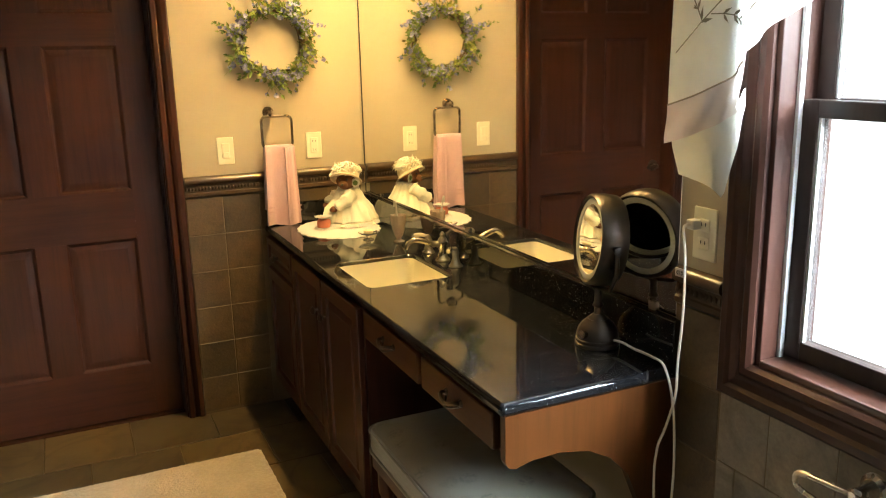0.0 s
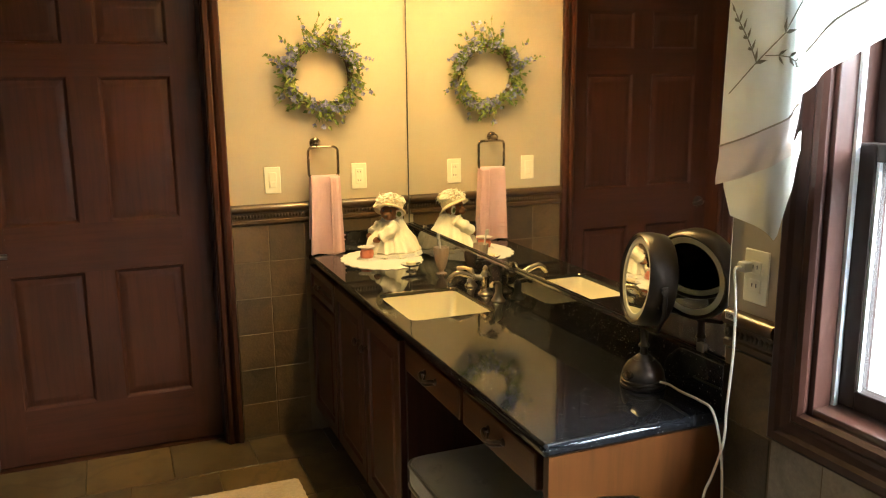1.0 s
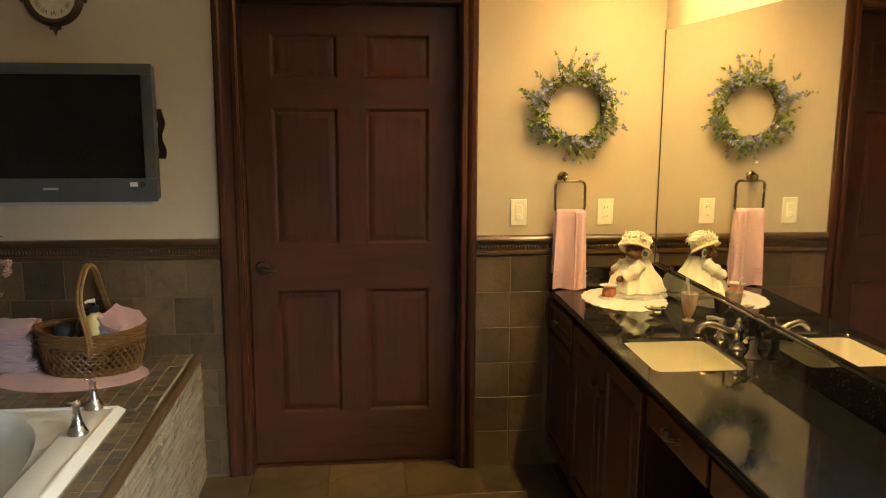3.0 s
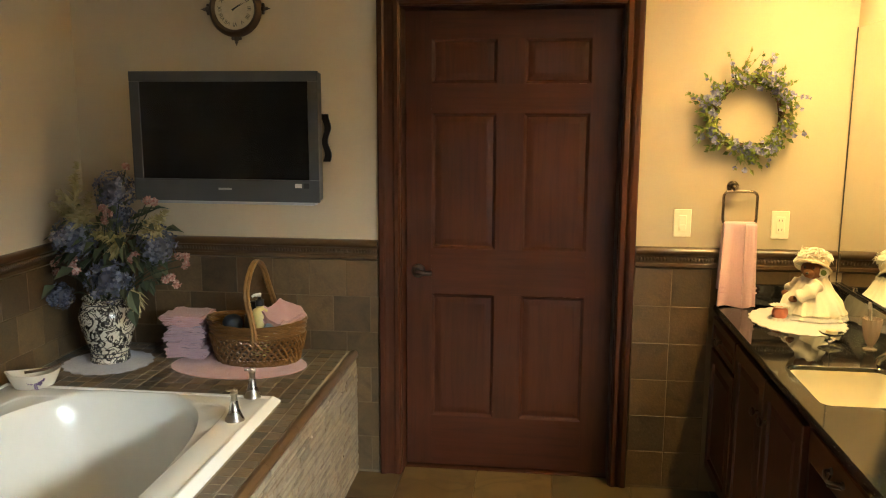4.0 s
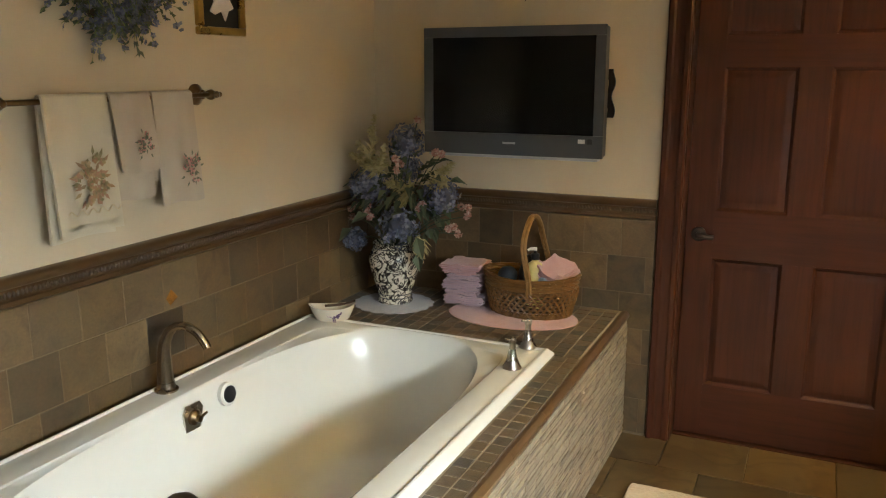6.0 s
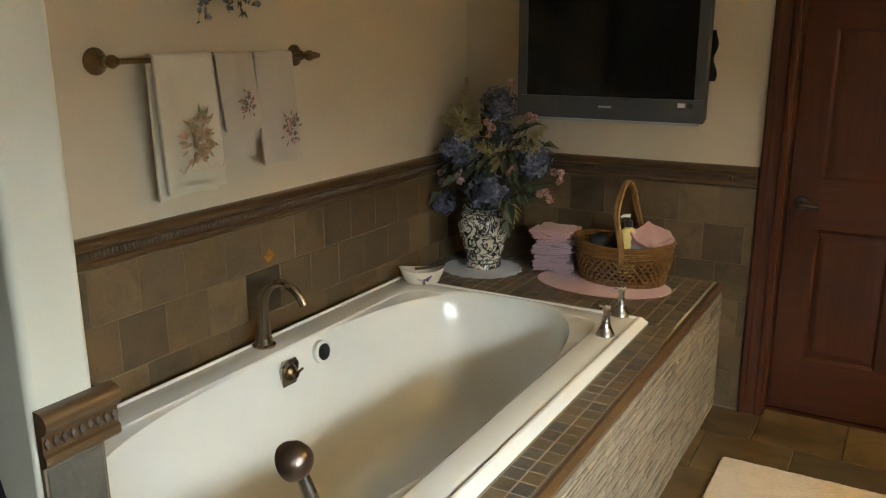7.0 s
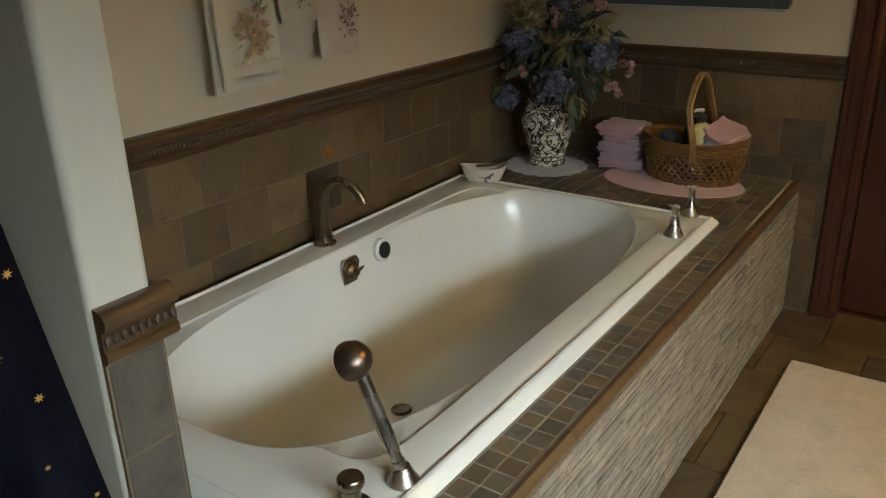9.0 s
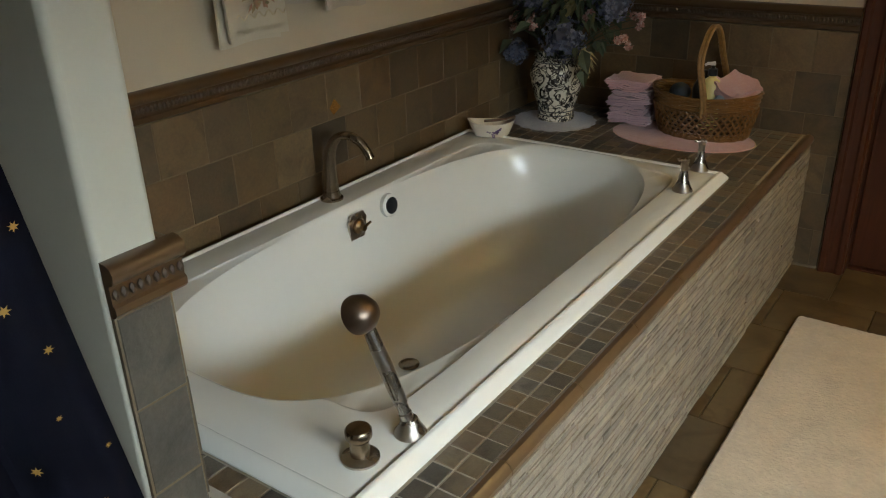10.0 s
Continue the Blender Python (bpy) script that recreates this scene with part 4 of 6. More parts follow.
def pull(y, z, parent, x=1.308):
    bm = bmesh.new()
    tube(bm, bend([(x, y - 0.040, z), (x - 0.018, y - 0.034, z + 0.002), (x - 0.024, y, z - 0.008), (x - 0.018, y + 0.034, z + 0.002), (x, y + 0.040, z)], 5), 0.0048, 8)
    tube(bm, bend([(x - 0.002, y - 0.036, z - 0.010), (x - 0.02, y, z - 0.020), (x - 0.002, y + 0.036, z - 0.010)], 5), 0.003, 8)
    for s in (-1, 1):
        lathe(bm, (x + 0.001, y + s * 0.040, z), [(0.010, 0), (0.008, 0.005), (0.003, 0.007)], 12, (-1, 0, 0))
    part("handle", bm, BRONZE, parent, "dark bronze bail pull")


def round_knob(y, z, parent, x=1.309):
    bm = bmesh.new()
    lathe(bm, (x, y, z), [(0.007, 0), (0.005, 0.010), (0.014, 0.016), (0.015, 0.022), (0.008, 0.027), (0.002, 0.028)], 16, (-1, 0, 0))
    part("handle", bm, BRONZE, parent, "dark bronze round knob")


cab = thing("vanity_cabinet", (1.55, -0.75, 0), "dark cherry-stained vanity cabinet with raised-panel doors", "cabinet")
for nm, p, q in (("face_frame", (1.332, -1.332, 0.10), (1.350, YN - 0.013, CTR_Z - 0.031)), ("side_panel", (1.350, -1.332, 0.10), (XE - 0.003, -1.314, CTR_Z - 0.031)), ("side_panel", (1.350, YN - 0.031, 0.10), (XE - 0.003, YN - 0.013, CTR_Z - 0.031)), ("bottom_panel", (1.350, -1.314, 0.10), (XE - 0.003, YN - 0.031, 0.118)), ("plinth", (1.39, -1.325, 0.0), (XE - 0.003, YN - 0.02, 0.10))):
    part(nm, B((p, q)), DARK_CAB, cab, smooth=False)
dr = panel_front("drawer_front", -0.522, YN - 0.03, 0.665, 0.785, cab, DARK_CAB_Y, frame_w=0.028)
round_knob(-0.31, 0.725, dr)
dd = panel_front("door", -0.522, YN - 0.03, 0.125, 0.650, cab, DARK_CAB)
d1 = panel_front("door", -0.926, -0.538, 0.125, 0.785, cab, DARK_CAB)
d2 = panel_front("door", -1.320, -0.938, 0.125, 0.785, cab, DARK_CAB)
round_knob(-0.885, 0.66, d1)
round_knob(-0.976, 0.66, d2)

knee = thing("vanity_table", (1.55, -1.9, 0), "cherry-stained knee-space table section with two drawers", "vanity")
part("apron_frame", B(((1.345, -2.202, 0.690), (XE - 0.01, -1.334, CTR_Z - 0.031))), CAB_Y, knee, smooth=False)
for y0, y1 in ((-1.766, -1.348), (-2.178, -1.786)):
    f = part("drawer_front", B(((1.322, y0, 0.698), (1.344, y1, 0.788)), bevel=0.006), CAB_Y, knee)
    pull((y0 + y1) / 2, 0.748, f, 1.321)
bm = bmesh.new()
side = [(1.326, 0.798), (1.326, 0.692), (1.334, 0.678), (1.350, 0.672), (1.39, 0.682), (1.46, 0.685), (1.54, 0.670), (1.60, 0.638), (1.65, 0.585), (1.685, 0.50), (1.698, 0.40), (1.702, 0.2), (1.705, 0.0), (XE - 0.004, 0.0), (XE - 0.004, 0.798)]
extrude(bm, [(x, -2.205, z) for x, z in side], (0, -0.022, 0))
part("end_panel", bm, CAB, knee, "arched cherry end panel")

# stool under the counter
stool = thing("vanity_stool", (1.475, -1.77, 0), "vanity bench upholstered in taupe damask, dark legs", "stool")
bm = bmesh.new()
SA, SB, SC, SD = 1.278, 1.668, -2.105, -1.450
loft(bm, [ring_rect(SA + k, SB - k, SC + k, SD - k, z, 0.05 - min(k, 0.03)) for k, z in ((0.012, 0.385), (0.003, 0.392), (0.0, 0.41), (0.0, 0.445), (0.006, 0.462), (0.03, 0.476), (0.08, 0.486), (0.14, 0.490))], True, True, True)
seat = part("seat", bm, DAMASK, stool)
for z in (0.392, 0.455):
    ring = ring_rect(SA - 0.001, SB + 0.001, SC - 0.001, SD + 0.001, z, 0.05)
    part("piping", tube(bmesh.new(), ring + ring[:1], 0.0045, 8), DAMASK, seat)
part("seat_rail", B(((SA + 0.012, SC + 0.012, 0.325), (SB - 0.012, SD - 0.012, 0.385)), bevel=0.004), CHERRY_Y, stool)
for lx in (SA + 0.045, SB - 0.045):
    for ly in (SC + 0.045, SD - 0.045):
        bm = bmesh.new()
        lathe(bm, (lx, ly, 0), [(0.016, 0), (0.020, 0.02), (0.014, 0.05), (0.020, 0.12), (0.026, 0.20), (0.018, 0.235), (0.026, 0.25), (0.027, 0.326)], 16)
        part("leg", bm, CHERRY, stool)

# wall mirror
mirror = thing("vanity_mirror", (XE - 0.006, -1.22, 0.94), "large frameless wall mirror above black backsplash", "mirror")
part("glass", B(((XE - 0.006, -2.208, CTR_Z + 0.110), (XE - 0.0005, YN - 0.014, 1.940)), bevel=0.001, seg=1), MIRROR, mirror, smooth=False)
part("edge_channel", B(((XE - 0.008, YN - 0.0138, CTR_Z + 0.110), (XE - 0.0005, YN - 0.0105, 1.940))), SLOT, mirror, smooth=False)
for cy in (-2.13, -1.15, -0.3):
    part("clip", B(((XE - 0.014, cy - 0.012, CTR_Z + 0.104), (XE - 0.0065, cy + 0.012, CTR_Z + 0.128)), bevel=0.003), NICKEL, mirror)

# vanity light bar over the mirror
bar = thing("vanity_light", (XE - 0.03, -0.88, 2.30), "lit vanity light bar with frosted glass shades", "lamp")
part("back_plate", B(((XE - 0.030, -1.42, 2.36), (XE - 0.001, -0.34, 2.44)), bevel=0.006), OLD_NICKEL, bar)
for y in LAMP_Y:
    bm = bmesh.new()
    tube(bm, bend([(XE - 0.03, y, 2.40), (XE - 0.08, y, 2.43), (1.585, y, 2.43), (1.585, y, 2.415)], 5), 0.008, 10)
    arm = part("arm", bm, OLD_NICKEL, bar)
    bm = bmesh.new()
    loft(bm, [[Vector((1.585 + r * math.cos(a), y + r * math.sin(a), z + 0.24)) for a in [2 * math.pi * k / 20 for k in range(20)]] for r, z in ((0.022, 2.178), (0.034, 2.165), (0.048, 2.13), (0.055, 2.085), (0.066, 2.050))])
    part("shade", bm, SHADE, bar, "lit frosted bell shade")


# ---- things on the vanity ----
def plate(name, x, z, kind, label):
    """Switch or outlet cover on the north wall."""
    y = YN - 0.0005
    t = thing(name, (x, y, z), label, "outlet" if kind == "outlet" else "switch")
    part("cover", B(((x - 0.035, y - 0.006, z - 0.057), (x + 0.035, y, z + 0.057)), bevel=0.003), IVORY, t)
    if kind == "switch":
        part("rocker", B(((x - 0.016, y - 0.010, z - 0.033), (x + 0.016, y - 0.005, z + 0.033)), bevel=0.002), IVORY, t)
        part("rocker_edge", B(((x - 0.012, y - 0.0125, z - 0.030), (x + 0.012, y - 0.009, z - 0.006)), bevel=0.002), IVORY, t)
    else:
        part("insert", B(((x - 0.0165, y - 0.009, z - 0.034), (x + 0.0165, y - 0.005, z + 0.034)), bevel=0.002), IVORY, t)
        for s in (-1, 1):
            for d in (-0.006, 0.006):
                part("slot", B(((x + d - 0.0011, y - 0.0096, z + s * 0.019 - 0.004), (x + d + 0.0011, y - 0.0088, z + s * 0.019 + 0.004))), SLOT, t)
    return t


plate("light_switch", 1.171, 1.165, "switch", "ivory rocker light switch plate on cream wall")
plate("wall_outlet", 1.556, 1.165, "outlet", "ivory double outlet plate on cream wall")

tr = thing("towel_ring", (1.368, YN, 1.31), "antique nickel square towel ring on wall", "towel ring")
bm = bmesh.new()
lathe(bm, (1.362, YN - 0.001, 1.318), [(0.024, 0), (0.023, 0.006), (0.014, 0.014), (0.010, 0.040), (0.013, 0.046), (0.006, 0.056), (0.002, 0.058)], 20, (0, -1, 0))
part("post", bm, OLD_NICKEL, tr)
ring = [Vector((p.x, YN - 0.048, p.y)) for p in ring_rect(1.320, 1.450, 1.170, 1.302, 0, 0.022)]
part("ring", tube(bmesh.new(), ring + ring[:1], 0.0056, 10), OLD_NICKEL, tr)


def hung_towel(u0, u1, z_top, z_front, z_back, at, folds, thick=0.008, seed=1, drift=0.0, flare=0.010):
    """Cloth over a bar: front and back leaves joined over the top. at(u, out, z) gives the point; out is away from the wall."""
    rnd = random.Random(seed)
    ph = [rnd.uniform(0, 6.28) for _ in range(3)]
    n = 26
    path = [(1, z_front + (z_top - z_front) * k / 14) for k in range(15)] + [(0.6, z_top + 0.006), (0.0, z_top + 0.009), (-0.6, z_top + 0.006)] + [(-1, z_top - (z_top - z_back) * k / 8) for k in range(9)]
    bm = bmesh.new()
    rows = []
    for layer in (1, 0):
        for s, z in (path if layer else path[::-1]):
            row = []
            for i in range(n + 1):
                f = i / n
                fall = (z_top - z) / max(z_top - z_front, 0.01)
                wave = folds * (0.35 + 0.65 * fall) * (math.sin(f * 9.5 + ph[0] + fall * 0.5) + 0.22 * math.sin(f * 19 + ph[1]) + 0.4 * math.sin(f * 4 + ph[2]))
                off = s * 0.011 + (thick / 2 if layer else -thick / 2) * (1 if s >= 0 else -1) + wave * (1 if s > 0 else 0.4)
                u = u0 + (u1 - u0) * f + drift * fall * (1 if s > 0 else 0.3) + (f - 0.5) * flare * fall
                sag = 0.004 * math.sin(f * 6 + ph[1]) if z in (z_front, z_back) else 0
                row.append(Vector(at(u, off, z + sag)))
            rows.append(row)
    rows.append(rows[0])
    loft(bm, rows, False)
    bmesh.ops.remove_doubles(bm, verts=bm.verts, dist=1e-5)
    bmesh.ops.holes_fill(bm, edges=[e for e in bm.edges if e.is_boundary], sides=0)
    return bm


tw = thing("hand_towel", (1.376, YN - 0.05, 0.83), "folded dusty pink terry towel hanging from ring", "towel")
north = lambda u, o, z: (u, YN - 0.048 - o, z)
tb = part("towel_body", hung_towel(1.324, 1.446, 1.172, 0.834, 0.90, north, 0.0085, 0.016, 4, 0.004, 0.030), PINK_TOWEL, tw)
part("folded_edge", hung_towel(1.406, 1.450, 1.166, 0.838, 1.10, lambda u, o, z: (u, YN - 0.060 - o, z), 0.0030, 0.012, 9, 0.006, 0.010), PINK_TOWEL, tb)
for z in (0.895, 0.915):
    bm = bmesh.new()
    loft(bm, [[Vector((1.316 + 0.150 * k / 20, YN - 0.0745 - 0.0030 * math.sin(k * 0.475 + 1.9), z + d)) for k in range(21)] for d in (-0.003, 0.003)], False)
    bmesh.ops.solidify(bm, geom=bm.faces[:], thickness=0.002)
    part("dobby_band", bm, PINK_TOWEL, tb)


def scallop_mat(name, cx, cy, rx, ry, z, n, amp, mat, label, thick=0.003):
    bm = bmesh.new()
    out = []
    m = n * 8
    for r, h in ((1.0, 0.0), (1.0, thick * 0.6), (0.985, thick), (0.80, thick), (0.76, thick * 1.25), (0.5, thick), (0.46, thick * 1.2), (0.02, thick)):
        out.append([Vector((cx + math.cos(a) * rx * r * (1 + amp * abs(math.sin(a * n / 2)) * (r > 0.7)), cy + math.sin(a) * ry * r * (1 + amp * abs(math.sin(a * n / 2)) * (r > 0.7)), z + h)) for a in [2 * math.pi * k / m for k in range(m)]])
    loft(bm, out, True, True, True)
    return single(name, bm, mat, label, "doily")


scallop_mat("lace_doily", 1.572, -0.345, 0.165, 0.205, CTR_Z + 0.0005, 22, 0.05, LACE, "round white lace doily on black granite")


def soft_toy():
    """A seated plush bear in a cream dress and bonnet, as one mesh."""
    bm = bmesh.new()
    c = Vector((1.650, -0.265, CTR_Z + 0.004))
    rnd = random.Random(3)
    frill = lambda a, h: 1 + (0.050 * math.sin(a * 11 + 8 * h) + 0.035 * math.sin(a * 23 + h * 30 + 2 * math.sin(a * 3))) * max(0.35, 1 - h * 5)
    prof = ((0.112, 0.0), (0.118, 0.005), (0.106, 0.016), (0.110, 0.021), (0.098, 0.040), (0.090, 0.062), (0.072, 0.084), (0.060, 0.100), (0.052, 0.120), (0.036, 0.138))
    loft(bm, [[c + Vector((math.cos(a) * r * frill(a, h), math.sin(a) * r * 0.92 * frill(a, h), h + 0.003 * math.sin(a * 9 + h * 200))) for a in [2 * math.pi * k / 96 for k in range(96)]] for r, h in prof], True, True, True, 0)
    # sleeves that lie on the lap, with paws
    for s in (-1, 1):
        arm = bend([c + Vector((0.0, s * 0.042, 0.120)), c + Vector((-0.030, s * 0.062, 0.100)), c + Vector((-0.066, s * 0.052, 0.074))], 5)
        tube(bm, arm, [0.020 + 0.007 * math.sin(j * 0.9) ** 2 for j in range(len(arm))], 14, 0)
        ball(bm, arm[-1] + Vector((-0.014, -s * 0.004, -0.006)), 0.013, (1, 1, 0.9), 2, 0.1, 1)
    for v in bm.verts:
        v.co += noise.noise_vector(v.co * 45) * 0.0045
    # lace edge of the skirt
    for k in range(110):
        a = 2 * math.pi * k / 110
        leaf(bm, c + Vector((math.cos(a) * 0.108, math.sin(a) * 0.100, 0.014)), (math.cos(a), math.sin(a), -0.45), (0, 0, 1), 0.020, 0.014, 0.3, 2)
    h = c + Vector((-0.012, -0.014, 0.168))
    ball(bm, h, 0.040, (0.95, 1.0, 0.92), 3, 0.06, 1)
    d = Vector((-0.6, -0.8, -0.05)).normalized()
    ball(bm, h + d * 0.034 + Vector((0, 0, -0.010)), 0.019, (1, 1, 0.85), 2, 0.05, 1)
    for s in (-1, 1):
        ball(bm, h + d * 0.036 + Vector((0.8, -0.6, 0)) * s * 0.015 + Vector((0, 0, 0.010)), 0.0045, (1, 1, 1), 1, 0, 3)
    ball(bm, h + d * 0.052 + Vector((0, 0, -0.006)), 0.006, (1, 1, 0.8), 1, 0, 3)
    # bonnet: wide tilted brim and soft crown under a mass of feathers
    ax = Vector((0.30, 0.42, 0.86))
    lathe(bm, h + Vector((0.002, 0.004, 0.010)), ((0.044, -0.004), (0.060, -0.012), (0.062, -0.008), (0.048, 0.003), (0.048, 0.016), (0.042, 0.032), (0.024, 0.044), (0.004, 0.048)), 36, ax, 5)
    for q, w in (((0.012, 0.020, 0.046), 0.030), ((-0.020, 0.010, 0.042), 0.024), ((0.034, 0.002, 0.036), 0.024), ((-0.036, 0.026, 0.020), 0.020)):
        ball(bm, h + Vector(q), w, (1.15, 1.1, 0.8), 3, 0.35, 0)
    for k in range(260):
        e = Vector((rnd.gauss(0, 1), rnd.gauss(0, 1), abs(rnd.gauss(0.2, 0.7)))).normalized()
        p = h + Vector((0.006, 0.014, 0.030)) + Vector((e.x * 0.046, e.y * 0.046, e.z * 0.034))
        leaf(bm, p, e * 0.6 + Vector((rnd.gauss(0, 0.8), rnd.gauss(0, 0.8), rnd.gauss(-0.1, 0.4))), e, rnd.uniform(0.014, 0.024), 0.009, 0.8, 0)
    for k in range(60):
        a = 2 * math.pi * k / 30
        blossom(bm, c + Vector((math.cos(a) * 0.040, math.sin(a) * 0.036, 0.126 + 0.008 * (k % 2))), (math.cos(a), math.sin(a), 0.2), 0.013, 4, 2)
    # round tag hanging at the ear
    lathe(bm, h + d * 0.02 + Vector((0.034, -0.028, -0.004)), ((0.017, 0), (0.017, 0.002), (0.001, 0.0022)), 20, d, 2)
    lathe(bm, h + d * 0.0225 + Vector((0.034, -0.028, -0.004)), ((0.010, 0), (0.010, 0.001), (0.001, 0.001)), 16, d, 4)
    bmesh.ops.scale(bm, verts=bm.verts, vec=(1.12, 1.12, 1.13), space=Matrix.Translation(-c))
    return single("plush_bear", bm, [DRESS, FUR, LACE, BLACK, BRIGHT_LEAF, BONNET], "brown plush bear in cream dress and bonnet", "soft toy")


soft_toy()

RX, RY, RZ = 1.512, -0.330, CTR_Z + 0.004
rose = thing("rose_candle", (RX, RY, RZ), "small coral rose candle with white petals", "candle")
bm = bmesh.new()
loft(bm, [[Vector((RX + q * (1 + 0.08 * math.sin(5 * a + h * 90)) * math.cos(a), RY + q * (1 + 0.08 * math.sin(5 * a + h * 90)) * math.sin(a), RZ + h)) for a in [2 * math.pi * k / 40 for k in range(40)]] for q, h in ((0.018, 0.0), (0.026, 0.008), (0.029, 0.024), (0.026, 0.040), (0.017, 0.046), (0.004, 0.044))], True, True, True)
part("cup", bm, CORAL, rose)
bm = bmesh.new()
for k in range(40):
    a = k * 2.4
    up = k % 2
    leaf(bm, (RX + (0.016 if up else 0.024) * math.cos(a), RY + (0.016 if up else 0.024) * math.sin(a), RZ + (0.042 if up else 0.006)), (math.cos(a), math.sin(a), 1.3 if up else 0.1), (0, 0, 1), 0.026, 0.024, 0.5)
tagged(part("petals", bm, LACE, rose, "ruffled white petals"), kind="stuff")

cup = thing("votive_dish", (1.612, -0.605, CTR_Z), "footed glass dish holding an ivory tealight", "candle dish")
bm = bmesh.new()
loft(bm, [[Vector((1.612 + r * math.cos(a), -0.605 + r * math.sin(a), CTR_Z + h)) for a in [2 * math.pi * k / 28 for k in range(28)]] for r, h in ((0.022, 0.0005), (0.022, 0.004), (0.008, 0.008), (0.010, 0.016), (0.034, 0.024), (0.042, 0.030), (0.040, 0.031), (0.030, 0.026), (0.004, 0.022))], True, True, True)
part("dish", bm, GLASS, cup)
bm = bmesh.new()
lathe(bm, (1.612, -0.605, CTR_Z + 0.0265), [(0.019, 0), (0.019, 0.010), (0.016, 0.012), (0.001, 0.011)], 24)
part("tealight", bm, WAX, cup)

gl = thing("tumbler", (1.702, -0.707, CTR_Z), "swirled rose glass tumbler on black granite", "glass")
bm = bmesh.new()
prof = ((0.021, 0.0005), (0.022, 0.005), (0.010, 0.010), (0.009, 0.016), (0.016, 0.026), (0.024, 0.050), (0.029, 0.085), (0.0305, 0.108), (0.0285, 0.108), (0.027, 0.085), (0.022, 0.050), (0.013, 0.028), (0.002, 0.022))
loft(bm, [[Vector((1.702 + r * (1 + 0.055 * math.sin(12 * a + h * 70)) * math.cos(a), -0.707 + r * (1 + 0.055 * math.sin(12 * a + h * 70)) * math.sin(a), CTR_Z + h)) for a in [2 * math.pi * k / 60 for k in range(60)]] for r, h in prof], True, True, True)
part("bowl", bm, PINK_GLASS, gl)
tbz = CTR_Z + 0.026
brush = thing("toothbrush", (1.702, -0.707, tbz), "pale toothbrush standing in a glass tumbler", "toothbrush")
bm = bmesh.new()
tube(bm, [(1.704, -0.702, tbz), (1.692, -0.718, CTR_Z + 0.100), (1.686, -0.724, CTR_Z + 0.165)], [0.004, 0.0045, 0.0035], 10)
hd = part("grip", bm, LACE, brush)
part("bristles", B(((1.678, -0.730, CTR_Z + 0.145), (1.685, -0.721, CTR_Z + 0.168)), bevel=0.001), LACE, brush)

# lit make-up mirror on a stand
MX, MY = 1.702, -2.024
mg = thing("makeup_mirror", (MX, MY, CTR_Z), "round bronze lighted make-up mirror on domed stand", "mirror")
bm = bmesh.new()
lathe(bm, (MX, MY, CTR_Z), [(0.053, 0.0005), (0.055, 0.004), (0.055, 0.009), (0.052, 0.011), (0.054, 0.014), (0.054, 0.019), (0.051, 0.021), (0.052, 0.025), (0.049, 0.040), (0.040, 0.056), (0.029, 0.065), (0.027, 0.069), (0.024, 0.068), (0.020, 0.074), (0.012, 0.080)], 40)
part("base", bm, BRONZE, mg)
bm = bmesh.new()
lathe(bm, (MX, MY, CTR_Z + 0.076), [(0.010, 0), (0.009, 0.02), (0.014, 0.026), (0.009, 0.034), (0.009, 0.062), (0.016, 0.072)], 20)
part("stem", bm, BRONZE, mg)
bm = bmesh.new()
lathe(bm, (MX - 0.044, MY - 0.014, CTR_Z + 0.036), [(0.008, -0.01), (0.008, 0.012), (0.011, 0.014), (0.010, 0.024), (0.002, 0.025)], 14, (-0.8, -0.4, 0.25))
part("switch_knob", bm, OLD_NICKEL, mg)
nrm = Vector((-0.95, 0.29, 0.11)).normalized()
mc = Vector((1.716, -2.008, 1.092))
bm = bmesh.new()
prof = [(0.100, -0.026), (0.101, -0.031), (0.106, -0.034), (0.111, -0.028), (0.114, 0.0), (0.111, 0.028), (0.106, 0.034), (0.101, 0.031), (0.100, 0.026)]
d, u, v = frame_of(nrm)
loft(bm, [[mc + d * h + (u * math.cos(a) + v * math.sin(a)) * r for a in [2 * math.pi * k / 48 for k in range(48)]] for r, h in prof], True)
drum = part("housing", bm, BRONZE, mg)
RING = plain("frosted_ring", (0.6, 0.57, 0.48), 0.5, var=0.03, bump=0.0)
for s in (-1, 1):
    bm = bmesh.new()
    loft(bm, [[mc + d * h * s + (u * math.cos(a) + v * math.sin(a)) * r for a in [2 * math.pi * k / 48 for k in range(48)]] for r, h in ((0.1005, 0.027), (0.097, 0.029), (0.086, 0.028), (0.085, 0.026))], True)
    part("diffuser_ring", bm, RING, drum, "frosted light ring")
    bm = bmesh.new()
    lathe(bm, mc + d * 0.024 * s, [(0.0855, 0.0), (0.0855, 0.002), (0.001, 0.002)], 48, nrm * s)
    part("mirror_glass", bm, MIRROR, drum, "round magnifying glass")
side_d = d.cross(Vector((0, 0, 1))).normalized()
yoke = bmesh.new()
tube(yoke, [mc - side_d * 0.122, mc - side_d * 0.120 - Vector((0, 0, 0.06)), mc - side_d * 0.080 - Vector((0, 0, 0.108)), Vector((MX, MY, CTR_Z + 0.146)), mc + side_d * 0.080 - Vector((0, 0, 0.108)), mc + side_d * 0.120 - Vector((0, 0, 0.06)), mc + side_d * 0.122], 0.0055, 10)
yk = part("yoke", yoke, BRONZE, mg)
